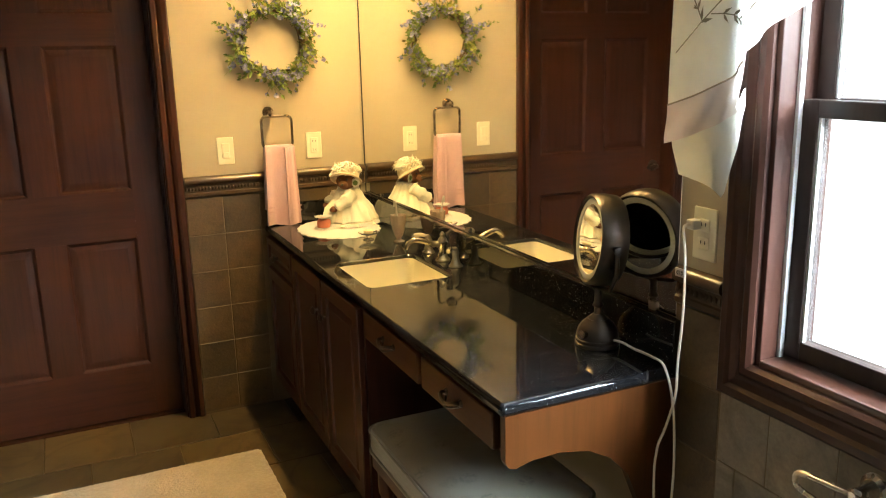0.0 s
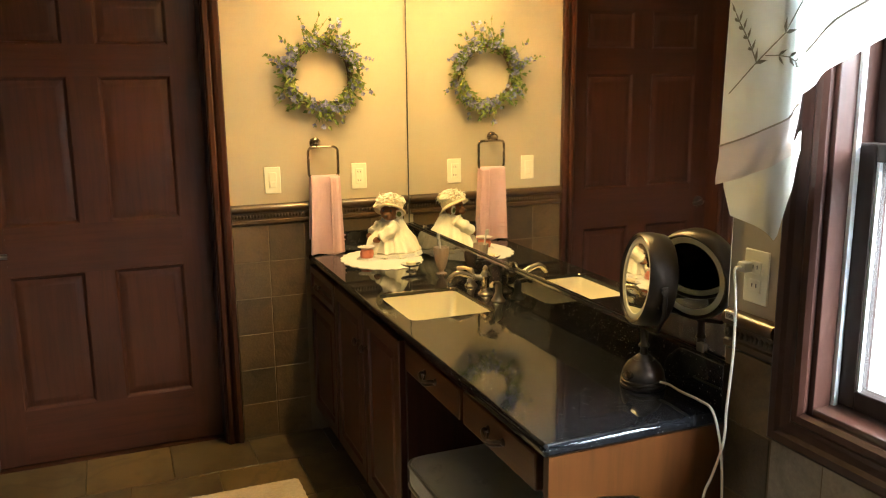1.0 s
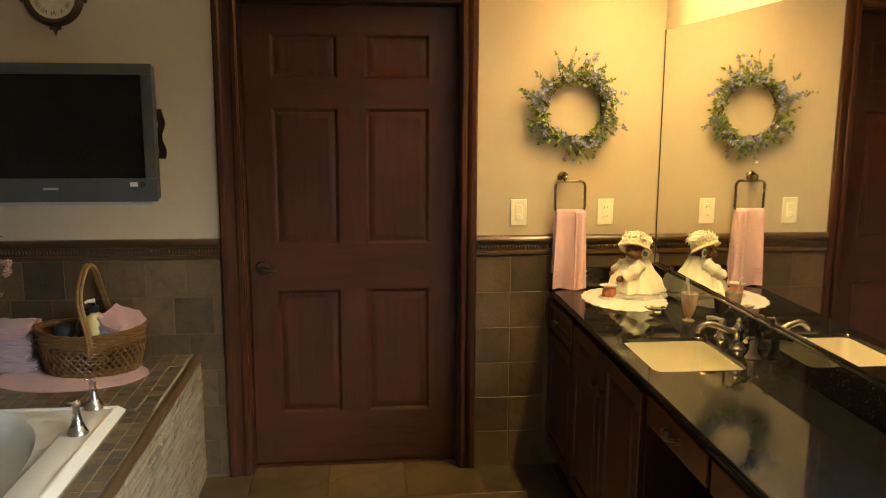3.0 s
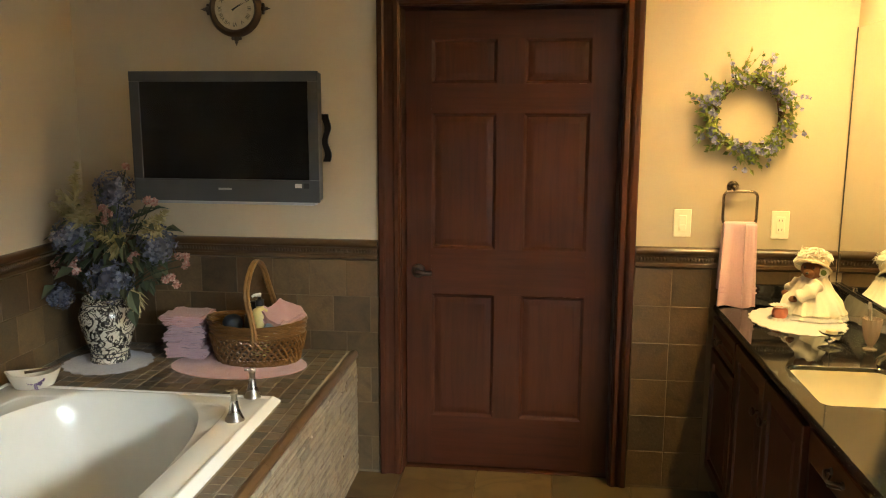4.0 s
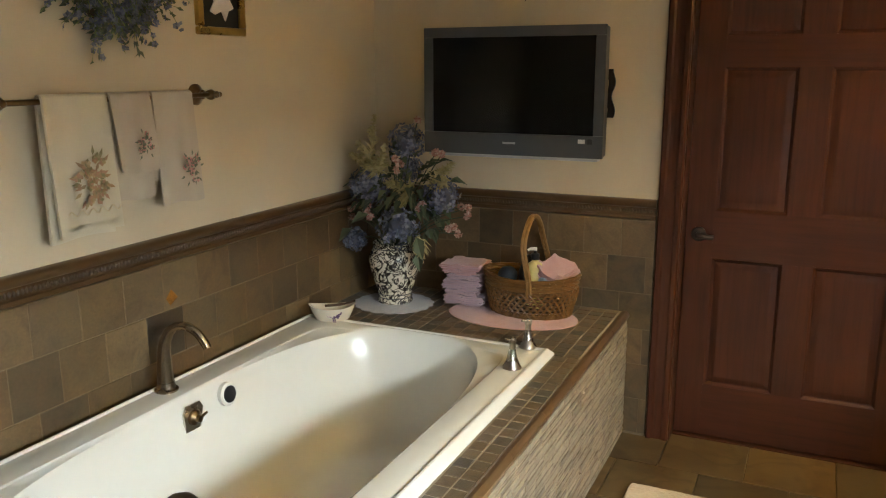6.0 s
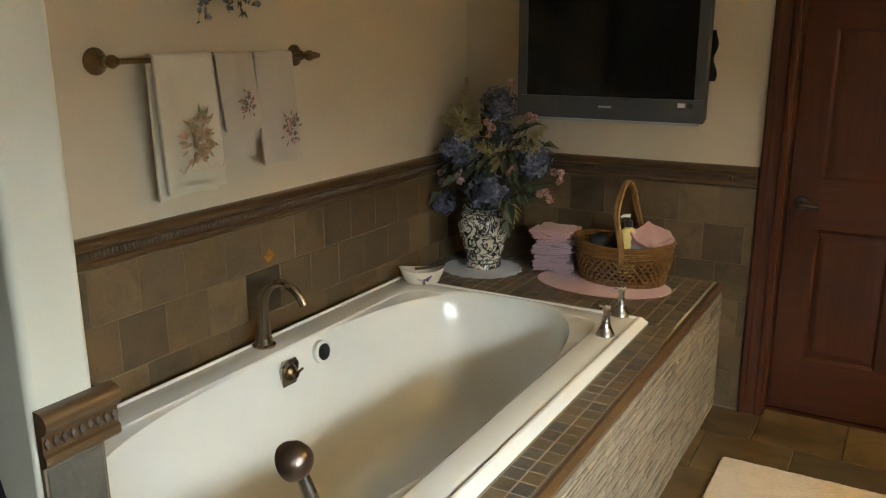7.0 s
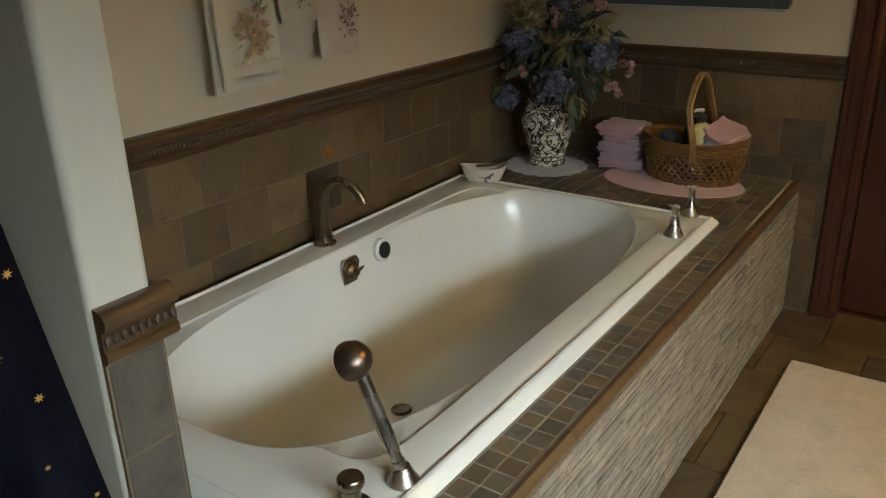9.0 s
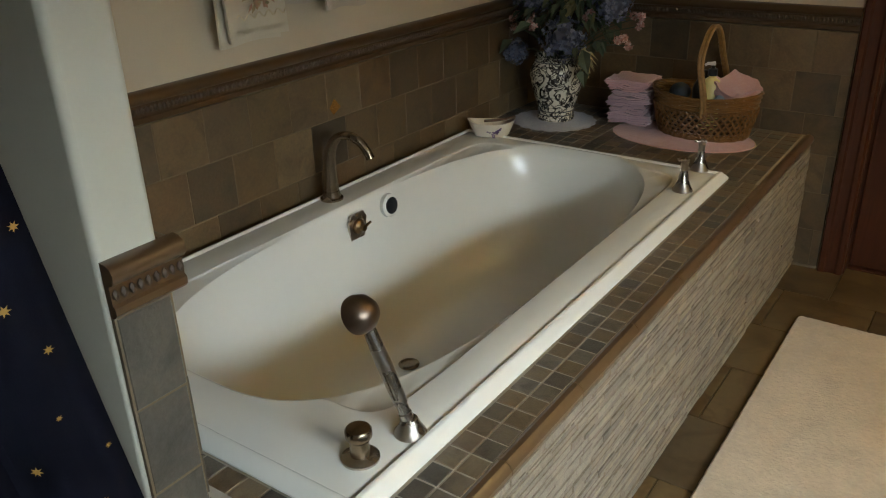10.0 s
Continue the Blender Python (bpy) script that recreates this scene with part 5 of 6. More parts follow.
for s in (-1, 1):
    bm = bmesh.new()
    lathe(bm, mc + side_d * s * 0.108, [(0.008, 0), (0.008, 0.016), (0.011, 0.017), (0.011, 0.024), (0.002, 0.026)], 14, side_d * s)
    part("pivot_knob", bm, BRONZE, yk)

# outlet by the window, plug and cord
OY, OZ = -2.285, 1.150
t = thing("wall_outlet", (XE, OY, OZ), "ivory outlet plate on tiled wall beside window", "outlet")
part("cover", B(((XE - 0.006, OY - 0.035, OZ - 0.058), (XE - 0.0005, OY + 0.035, OZ + 0.058)), bevel=0.003), IVORY, t)
for s in (-1, 1):
    part("receptacle", B(((XE - 0.009, OY - 0.016, OZ + s * 0.02 - 0.014), (XE - 0.005, OY + 0.016, OZ + s * 0.02 + 0.014)), bevel=0.003), IVORY, t)
    for k in (-0.006, 0.006):
        part("slot", B(((XE - 0.0096, OY + k - 0.0011, OZ + s * 0.02 - 0.002), (XE - 0.0088, OY + k + 0.0011, OZ + s * 0.02 + 0.006))), SLOT, t)
pc = thing("power_cord", (1.70, -2.39, 0.0), "ivory power cord plugged in beside the mirror", "cord")
part("plug", B(((XE - 0.034, OY + 0.004, OZ + 0.010), (XE - 0.0097, OY + 0.028, OZ + 0.032)), bevel=0.004), CORD, pc)
run = bend([(XE - 0.032, OY + 0.016, OZ + 0.021), (XE - 0.060, OY + 0.004, OZ + 0.018), (XE - 0.072, OY - 0.018, OZ - 0.04), (XE - 0.072, OY - 0.020, OZ - 0.16), (XE - 0.073, OY - 0.012, 0.87), (XE - 0.073, OY - 0.009, 0.79), (XE - 0.075, OY + 0.018, 0.70), (XE - 0.080, OY + 0.036, 0.64), (XE - 0.085, OY + 0.034, 0.53), (XE - 0.09, OY - 0.005, 0.2), (XE - 0.11, OY - 0.03, 0.012), (XE - 0.20, OY - 0.06, 0.006), (XE - 0.16, OY - 0.10, 0.006), (XE - 0.09, OY - 0.05, 0.012), (XE - 0.085, OY - 0.030, 0.2), (XE - 0.088, OY - 0.026, 0.45), (XE - 0.070, OY - 0.012, 0.62), (XE - 0.068, OY + 0.002, 0.76), (XE - 0.074, OY + 0.028, CTR_Z + 0.016), (XE - 0.074, OY + 0.075, CTR_Z + 0.026), (XE - 0.074, OY + 0.14, CTR_Z + 0.024), (1.722, MY - 0.075, CTR_Z + 0.024), (1.714, MY - 0.046, CTR_Z + 0.022)], 6)
part("cable", tube(bmesh.new(), run, 0.0030, 8), CORD, pc)
tag = part("tag", B(((XE - 0.076, OY - 0.020, 1.066), (XE - 0.073, OY + 0.006, 1.084))), LACE, pc, "white paper tag on cord")
for k in range(6):
    part("print_bar", B(((XE - 0.0766, OY - 0.017 + k * 0.0034, 1.070), (XE - 0.0758, OY - 0.0155 + k * 0.0034, 1.080))), SLOT, tag)


# ---- valance at the window ----
val = thing("valance", (XE - 0.07, -2.6, 1.2), "white swag valance with embroidered vines and satin ruffle", "curtain")


def hem(y):
    """Height of the lower edge along the window: two stepped tiers, then a swag."""
    return float(np.interp(-y, [2.370, 2.568, 2.5685, 2.715, 2.80, 3.00, 3.20, 3.34, 3.345, 3.6], [1.335, 1.425, 1.515, 1.615, 1.640, 1.60, 1.62, 1.63, 1.64, 1.64]))


def drape(y, z, out=0.0):
    top = 2.10
    f = (top - z) / (top - 1.2)
    return (XE - 0.075 - out - (0.015 + 0.016 * f) * math.sin((-y - 2.33) * 24 + f * 1.6) - 0.004 * math.sin((-y) * 61 + z * 6), y + 0.112, z + 0.014)


def drape_sheet(z_of_low, z_of_high, rows, out, y0=-4.75, y1=-2.372, n=330, thick=0.0015, ripple=0.0):
    bm = bmesh.new()
    grid = []
    for r in range(rows + 1):
        grid.append([Vector(drape(y, z_of_low(y) + (z_of_high(y) - z_of_low(y)) * r / rows, out + ripple * math.sin(y * 95 + r * 0.7) * (1 - 0.6 * r / rows))) for y in [y1 + (y0 - y1) * k / n for k in range(n + 1)]])
    loft(bm, grid, False)
    bmesh.ops.solidify(bm, geom=bm.faces[:], thickness=thick)
    return bm


body = part("panel", drape_sheet(lambda y: hem(y) + 0.075, lambda y: 2.10, 22, 0.0), VALANCE, val)
part("ruffle", drape_sheet(lambda y: hem(y), lambda y: hem(y) + 0.078, 6, 0.003, ripple=0.0045), SATIN, val, "ecru satin ruffle at hem")
for ya, yb in ((-2.374, -2.567), (-2.570, -4.74)):
    part("braid", tube(bmesh.new(), [drape(y, hem(y) + 0.078, 0.005) for y in [ya + (yb - ya) * k / 120 for k in range(121)]], 0.0018, 6), BRAID, val)
bm = bmesh.new()
tail_y = [-2.374 - 0.194 * k / 16 for k in range(17)]
tail_z = [float(np.interp(-y, [2.374, 2.385, 2.43, 2.478, 2.505, 2.568], [1.330, 1.272, 1.250, 1.226, 1.310, 1.42])) for y in tail_y]
loft(bm, [[Vector(drape(y, zl + (hem(y) + 0.03 - zl) * r / 8, -0.012 + 0.004 * r / 8)) for y, zl in zip(tail_y, tail_z)] for r in range(9)], False)
bmesh.ops.solidify(bm, geom=bm.faces[:], thickness=0.0015)
part("lining_tail", bm, VALANCE, val)
def vine(sy, sz, ln, lean, side):
    """An embroidered stem along the cloth with two twigs and paired leaves."""
    on = lambda y, z: Vector(drape(y, z, 0.004))
    bm = bmesh.new()
    def twig(y, z, dy, dz, n, size):
        pts = [on(y + dy * k / n, z + dz * k / n + 0.006 * math.sin(k * 0.9)) for k in range(n + 1)]
        tube(bm, pts, 0.0012, 5)
        for k in range(1, n + 1):
            for h in ((-1, 1) if k < n else (0.2,)):
                leaf(bm, pts[k], (0, dy + h * dz * 0.8, dz - h * dy * 0.8), (-1, 0, 0), size, size * 0.28, 0.02)
    twig(sy, sz, lean * ln, ln, 3, 0.030)
    twig(sy + lean * ln * 0.35, sz + ln * 0.35, side * 0.045, 0.105, 5, 0.024)
    twig(sy + lean * ln * 0.45, sz + ln * 0.45, -side * 0.085, -0.02, 4, 0.024)
    twig(sy + lean * ln, sz + ln, lean * ln * 0.6, ln * 0.5, 4, 0.028)
    part("embroidered_vine", bm, THREAD, val)


vine(-2.385, 1.520, 0.16, -0.9, 1)
vine(-2.62, 1.72, 0.15, -0.8, 1)
vine(-2.95, 1.70, 0.15, -0.7, 1)
rod = single("curtain_rod", tube(bmesh.new(), [(XE - 0.075, -4.69, 2.115), (XE - 0.075, -2.21, 2.115)], 0.010, 14), BRONZE, "dark bronze curtain rod over the window", "curtain rod")

# paper holder below the window
tp = thing("paper_holder", (XE - 0.03, -2.745, 0.74), "brushed nickel paper holder post on tiled wall", "paper holder")
bm = bmesh.new()
lathe(bm, (XE - 0.009, -2.745, 0.778), [(0.028, 0), (0.027, 0.006), (0.018, 0.012), (0.012, 0.034), (0.013, 0.058), (0.008, 0.062)], 24, (-1, 0, 0))
part("post", bm, NICKEL, tp)
part("bar", tube(bmesh.new(), bend([(XE - 0.062, -2.745, 0.778), (XE - 0.070, -2.723, 0.778), (XE - 0.072, -2.673, 0.775), (XE - 0.072, -2.638, 0.771), (XE - 0.072, -2.628, 0.755), (XE - 0.072, -2.643, 0.738), (XE - 0.072, -2.743, 0.731)], 5), 0.006, 10), NICKEL, tp)


# ---- wreaths ----
def wreath(name, centre, out, across, r_in, r_out, blossoms, leaf_mat, flower_mat, label, seed, sprays):
    """A ring of twigs with leaves and small flowers; out is away from the wall."""
    rnd = random.Random(seed)
    c, out, across, up = Vector(centre), Vector(out), Vector(across), Vector((0, 0, 1))
    rm = (r_in + r_out) / 2
    t = thing(name, c, label, "wreath")
    at = lambda a, r, o: c + (across * math.cos(a) + up * math.sin(a)) * r + out * o
    bm = bmesh.new()
    for k in range(5):
        ph = rnd.uniform(0, 6)
        loop = [at(2 * math.pi * i / 48, rm - 0.016 + 0.007 * math.sin((3 + k) * 2 * math.pi * i / 48 + ph) + k * 0.004, 0.018 + 0.010 * math.cos((4 + k) * 2 * math.pi * i / 48 + ph)) for i in range(49)]
        tube(bm, loop, 0.0045, 6)
    part("vine_ring", bm, TWIG, t)
    stems, lv, fl = bmesh.new(), bmesh.new(), bmesh.new()
    for k in range(sprays):
        a = rnd.uniform(0, 2 * math.pi)
        r = rnd.uniform(r_in + 0.004, rm + 0.012)
        p = at(a, r, rnd.uniform(0.012, 0.04))
        radial = across * math.cos(a) + up * math.sin(a)
        tang = -across * math.sin(a) + up * math.cos(a)
        d = (radial * rnd.uniform(-0.05, 1.0) + tang * rnd.uniform(-0.9, 0.6) + out * rnd.uniform(-0.1, 0.5)).normalized()
        ln = rnd.uniform(0.02, 0.06) if k % 4 else rnd.uniform(0.075, 0.14)
        q = [p, p + d * ln * 0.5 + out * 0.004, p + d * ln + up * rnd.uniform(-0.012, 0.006)]
        tube(stems, q, [0.0013, 0.001, 0.0007], 4)
        for j in range(4):
            w = p.lerp(q[2], rnd.uniform(0.1, 1.0))
            leaf(lv, w, d + Vector((rnd.gauss(0, 0.7), rnd.gauss(0, 0.7), rnd.gauss(0, 0.7))), out, rnd.uniform(0.014, 0.030), rnd.uniform(0.009, 0.017), rnd.uniform(0, 0.5))
        if rnd.random() < blossoms:
            for j in range(4):
                w = p.lerp(q[2], rnd.uniform(0.2, 1.0)) + Vector((rnd.gauss(0, 0.006), rnd.gauss(0, 0.004), rnd.gauss(0, 0.006)))
                blossom(fl, w, out + Vector((rnd.gauss(0, 0.5), rnd.gauss(0, 0.5), rnd.gauss(0, 0.5))), rnd.uniform(0.008, 0.014), 5)
    tagged(part("twig_spray", stems, BRIGHT_LEAF, t), kind="stuff")
    tagged(part("leaves", lv, leaf_mat, t), kind="stuff")
    tagged(part("blossoms", fl, flower_mat, t, "small blue-violet blossoms"), kind="stuff")
    return t


wreath("flower_wreath", (1.398, YN - 0.004, 1.607), (0, -1, 0), (1, 0, 0), 0.100, 0.180, 0.48, BRIGHT_LEAF, VIOLET, "twig wreath with green leaves and periwinkle flowers", 5, 210)
wreath("blue_wreath", (XW + 0.004, -1.675, 1.918), (1, 0, 0), (0, 1, 0), 0.112, 0.262, 0.9, LEAF, BLUE, "full wreath of dark blue flowers and greenery", 8, 340)


# ---- television wall ----
TVX0, TVX1, TVZ0, TVZ1, TVY = -1.040, -0.272, 1.256, 1.766, -0.395
tv = thing("television", (-0.68, TVY, TVZ0), "charcoal flat television on a wall arm, screen off", "television")
part("housing", B(((TVX0 + 0.004, TVY + 0.010, TVZ0 + 0.004), (TVX1 - 0.004, TVY + 0.075, TVZ1 - 0.004)), ((TVX0 + 0.12, TVY + 0.07, TVZ0 + 0.06), (TVX1 - 0.12, TVY + 0.11, TVZ1 - 0.10)), bevel=0.006), BLACK, tv)
SX, SZ0, SZ1 = 0.040, TVZ0 + 0.088, TVZ1 - 0.040
part("bezel", B(((TVX0, TVY, SZ1), (TVX1, TVY + 0.018, TVZ1)), ((TVX0, TVY, TVZ0), (TVX1, TVY + 0.018, SZ0)), ((TVX0, TVY + 0.0005, SZ0), (TVX0 + SX, TVY + 0.018, SZ1)), ((TVX1 - SX, TVY + 0.0005, SZ0), (TVX1, TVY + 0.018, SZ1)), bevel=0.003), BEZEL, tv)
part("screen", B(((TVX0 + SX - 0.002, TVY + 0.008, SZ0 - 0.002), (TVX1 - SX + 0.002, TVY + 0.016, SZ1 + 0.002))), SCREEN, tv, "black unlit screen", smooth=False)
part("speaker_lip", B(((TVX0 + 0.02, TVY + 0.004, TVZ0 - 0.012), (TVX1 - 0.02, TVY + 0.05, TVZ0 + 0.001)), bevel=0.004), SILVER, tv)
part("name_bar", B(((-0.685, TVY - 0.001, TVZ0 + 0.046), (-0.630, TVY + 0.001, TVZ0 + 0.054))), SILVER, tv)
part("sticker", B(((TVX1 - 0.098, TVY - 0.001, TVZ0 + 0.058), (TVX1 - 0.070, TVY + 0.001, TVZ0 + 0.074))), LACE, tv, "small white sticker")
part("sticker", B(((TVX1 - 0.062, TVY - 0.001, TVZ0 + 0.056), (TVX1 - 0.040, TVY + 0.001, TVZ0 + 0.076))), BLACK, tv)
part("wall_arm", B(((-0.76, TVY + 0.10, 1.45), (-0.60, YN - 0.016, 1.56)), ((-0.80, YN - 0.016, 1.40), (-0.56, YN - 0.001, 1.61)), bevel=0.004), BLACK, tv)

bm = bmesh.new()
pts = [(-0.320 + 0.007 * math.sin(k * 0.55), YN - 0.012, 1.400 + 0.2 * k / 20) for k in range(21)]
loft(bm, [[Vector((x - 0.012 - 0.004 * abs(k - 10) / 10, y0, z)), Vector((x + 0.012 + 0.004 * abs(k - 10) / 10, y0, z)), Vector((x + 0.012 + 0.004 * abs(k - 10) / 10, YN - 0.001, z)), Vector((x - 0.012 - 0.004 * abs(k - 10) / 10, YN - 0.001, z))] for k, (x, y0, z) in enumerate(pts)], True, True, True)
single("wall_bracket", bm, BLACK, "black wavy wall bracket beside the television", "bracket")

CKX, CKZ, CKR = -0.700, 2.034, 0.112
ck = thing("wall_clock", (CKX, YN - 0.02, CKZ), "round bronze wall clock with cream numeral dial", "clock")
bm = bmesh.new()
lathe(bm, (CKX, YN - 0.001, CKZ), [(CKR, 0), (CKR + 0.004, 0.010), (CKR - 0.004, 0.026), (CKR - 0.014, 0.032), (CKR - 0.024, 0.026), (CKR - 0.028, 0.018)], 56, (0, -1, 0))
part("case", bm, plain("dark_bronze_case", (0.07, 0.038, 0.018), 0.4, 0.3, var=0.35, bump=0.1), ck)
bm = bmesh.new()
lathe(bm, (CKX, YN - 0.0195, CKZ), [(CKR - 0.026, 0), (CKR - 0.026, 0.003), (0.001, 0.003)], 56, (0, -1, 0))
dial = part("dial", bm, plain("aged_paper_dial", (0.55, 0.47, 0.32), 0.6, var=0.15, scale=12), ck, "cream paper dial")
for a, s in ((0, 1), (180, 1), (270, 1), (90, 1)):
    bm = bmesh.new()
    dx, dz = math.cos(radians(a)), math.sin(radians(a))
    for r, w in ((0.010, 0.020), (0.024, 0.012)):
        ball(bm, (CKX + dx * (CKR + r), YN - 0.012, CKZ + dz * (CKR + r)), w * 0.62, (1, 0.5, 1), 2)
    for q in (-1, 1):
        ball(bm, (CKX + dx * (CKR + 0.008) - dz * q * 0.016, YN - 0.010, CKZ + dz * (CKR + 0.008) + dx * q * 0.016), 0.008, (1, 0.5, 1), 2)
    lathe(bm, (CKX + dx * (CKR + 0.024), YN - 0.012, CKZ + dz * (CKR + 0.024)), [(0.005, 0), (0.001, 0.016)], 8, (dx, 0, dz))
    part("finial", bm, BRONZE, ck)
for k, word in enumerate(("XII", "I", "II", "III", "IIII", "V", "VI", "VII", "VIII", "IX", "X", "XI")):
    cu = bpy.data.curves.new("numeral", "FONT")
    cu.body, cu.size, cu.align_x, cu.align_y, cu.extrude = word, 0.024, "CENTER", "CENTER", 0.0003
    cu.materials.append(BLACK)
    ob = new("numeral", cu)
    a = radians(-30 * k)
    ob.parent = dial
    ob.matrix_local = Matrix.Translation(Vector((CKX + 0.064 * math.sin(-a), YN - 0.0232, CKZ + 0.064 * math.cos(-a))) - PLACE[dial]) @ Matrix.Rotation(radians(90), 4, "X") @ Matrix.Rotation(a, 4, "Z")
for nm, deg, ln, w in (("hour_pointer", 55, 0.040, 0.0045), ("minute_pointer", 62, 0.066, 0.003)):
    a = radians(deg)
    dx, dz = math.sin(a), math.cos(a)
    bm = bmesh.new()
    extrude(bm, [(CKX - dx * 0.012 - dz * w, YN - 0.0240, CKZ - dz * 0.012 + dx * w), (CKX - dx * 0.012 + dz * w, YN - 0.0240, CKZ - dz * 0.012 - dx * w), (CKX + dx * ln, YN - 0.0240, CKZ + dz * ln)], (0, -0.001, 0))
    part(nm, bm, BLACK, dial)


# ---- things on the tub deck ----
scallop_mat("vase_doily", -1.195, -0.405, 0.175, 0.165, DECK_Z + 0.0005, 18, 0.06, GREY_LACE, "grey-lilac crocheted doily under the vase")
scallop_mat("oval_mat", -0.640, -0.365, 0.285, 0.185, DECK_Z + 0.0005, 40, 0.004, PINK_MAT, "oval pink woven mat on mosaic deck")

VX, VY, VZ = -1.203, -0.375, DECK_Z + 0.004
vase = thing("vase", (VX, VY, VZ), "tall cream porcelain vase with black scroll pattern", "vase")
bm = bmesh.new()
lathe(bm, (VX, VY, VZ), [(0.078, 0), (0.081, 0.006), (0.078, 0.020), (0.074, 0.034), (0.078, 0.050), (0.096, 0.105), (0.111, 0.160), (0.116, 0.195), (0.112, 0.222), (0.098, 0.245), (0.090, 0.256), (0.094, 0.270), (0.098, 0.274), (0.092, 0.275), (0.084, 0.262), (0.080, 0.20)], 48)
part("body", bm, PORCELAIN, vase)
for z, r in ((0.026, 0.0775), (0.042, 0.0765), (0.252, 0.0935)):
    part("painted_ring", tube(bmesh.new(), [(VX + r * math.cos(a), VY + r * math.sin(a), VZ + z) for a in [2 * math.pi * k / 48 for k in range(49)]], 0.0022, 6), BLACK, vase)

bq = thing("silk_bouquet", (VX, VY, VZ + 0.20), "large silk bouquet of blue hydrangeas and straw plumes", "flowers")
rnd = random.Random(12)
mouth = Vector((VX, VY, VZ + 0.24))


def stem_to(p):
    part("stem", tube(bmesh.new(), bend([mouth + Vector((rnd.gauss(0, 0.02), rnd.gauss(0, 0.02), -0.03)), mouth.lerp(Vector(p), 0.5) + Vector((0, 0, 0.03)), p], 4), 0.0024, 5), LEAF, bq)


def hydrangea(p, r, seed):
    k = random.Random(seed)
    bm = bmesh.new()
    for i in range(120):
        d = Vector((k.gauss(0, 1), k.gauss(0, 1), k.gauss(0.2, 1))).normalized()
        blossom(bm, Vector(p) + d * r * k.uniform(0.66, 1.12), d + Vector((k.gauss(0, 0.3), k.gauss(0, 0.3), k.gauss(0, 0.3))), r * 0.24, 4)
    ball(bm, p, r * 0.60, (1, 1, 0.95), 2, 0.25)
    part("hydrangea_head", bm, BLUE, bq, "dusty blue hydrangea head")
    stem_to(p)


for i, (x, y, z, r) in enumerate(((-1.125, -0.40, 1.292, 0.074), (-1.300, -0.42, 1.100, 0.082), (-0.950, -0.42, 1.070, 0.074), (-1.135, -0.46, 0.932, 0.084), (-1.378, -0.42, 0.850, 0.050), (-1.18, -0.28, 1.16, 0.060), (-1.06, -0.26, 1.02, 0.060))):
    hydrangea((x, y, z), r, i + 30)


def plume(p, d, ln, seed):
    k = random.Random(seed)
    bm = bmesh.new()
    p, d = Vector(p), Vector(d).normalized()
    line = [p + d * ln * f + Vector((0, 0, -0.03 * f * f)) for f in [j / 8 for j in range(9)]]
    tube(bm, line, [0.0022 - 0.0002 * j for j in range(9)], 5)
    for j in range(110):
        f = k.uniform(0.02, 1.0)
        q = line[0].lerp(line[-1], f)
        e = Vector((k.gauss(0, 1), k.gauss(0, 1), k.gauss(0.2, 0.8))).normalized()
        leaf(bm, q, e + d * 1.0, (0.3, 0.2, 1), k.uniform(0.036, 0.066) * (1.3 - f), 0.020, 0.35)
    part("plume", bm, STRAW, bq, "straw-coloured feathery plume")


for i, (x0, z0, x1, z1) in enumerate(((-1.292, 1.15, -1.262, 1.425), (-1.235, 1.16, -1.372, 1.255), (-1.24, 1.15, -1.325, 1.31), (-1.25, 1.14, -1.215, 1.30), (-0.985, 1.12, -0.878, 1.238), (-0.99, 1.10, -0.900, 1.165), (-1.08, 1.09, -1.215, 1.135), (-1.075, 1.10, -1.150, 1.030), (-1.05, 0.90, -1.020, 0.808))):
    p0, p1 = Vector((x0, VY - 0.06, z0)), Vector((x1, VY - 0.055 - 0.02 * (i % 3), z1 + 0.012))
    plume(p0, p1 - p0, (p1 - p0).length, 50 + i)
    stem_to(p0)
for i, (x, dy, z) in enumerate(((-1.402, -0.04, 0.985), (-1.372, -0.05, 1.005), (-1.388, -0.05, 0.955), (-1.288, -0.10, 0.992), (-1.272, -0.11, 1.018), (-1.262, -0.11, 0.972), (-0.828, -0.04, 1.030), (-0.852, -0.05, 1.036), (-0.832, -0.04, 0.995), (-0.908, -0.06, 0.935), (-0.886, -0.06, 0.948), (-0.868, -0.05, 0.918), (-0.972, -0.05, 1.258), (-0.945, -0.05, 1.252), (-1.066, -0.03, 1.388), (-1.032, -0.09, 1.020), (-1.018, -0.09, 1.038), (-1.140, -0.09, 1.178), (-1.122, -0.09, 1.208), (-1.150, -0.08, 1.225))):
    k = random.Random(80 + i)
    p = Vector((x, VY + dy, z))
    bm = bmesh.new()
    for j in range(16):
        d = Vector((k.gauss(0, 1), k.gauss(0, 1), k.gauss(0, 1))).normalized()
        blossom(bm, p + d * 0.014 * k.uniform(0.3, 1.1), d, 0.0125, 4)
    part("pink_blossom", bm, PINKS, bq, "dusty pink silk blossom")
    stem_to(p)
bm = bmesh.new()
for j in range(190):
    d = Vector((rnd.gauss(0, 1), rnd.gauss(-0.25, 0.8), rnd.gauss(0.1, 0.8))).normalized()
    p = Vector((VX + 0.06, VY, 1.06)) + Vector((d.x * 0.25, d.y * 0.12, d.z * 0.22)) * rnd.uniform(0.25, 1.0)
    leaf(bm, p, d + Vector((0, 0, -0.35)), (0, -0.4, 1), rnd.uniform(0.04, 0.085), rnd.uniform(0.022, 0.042), rnd.uniform(0.1, 0.5))
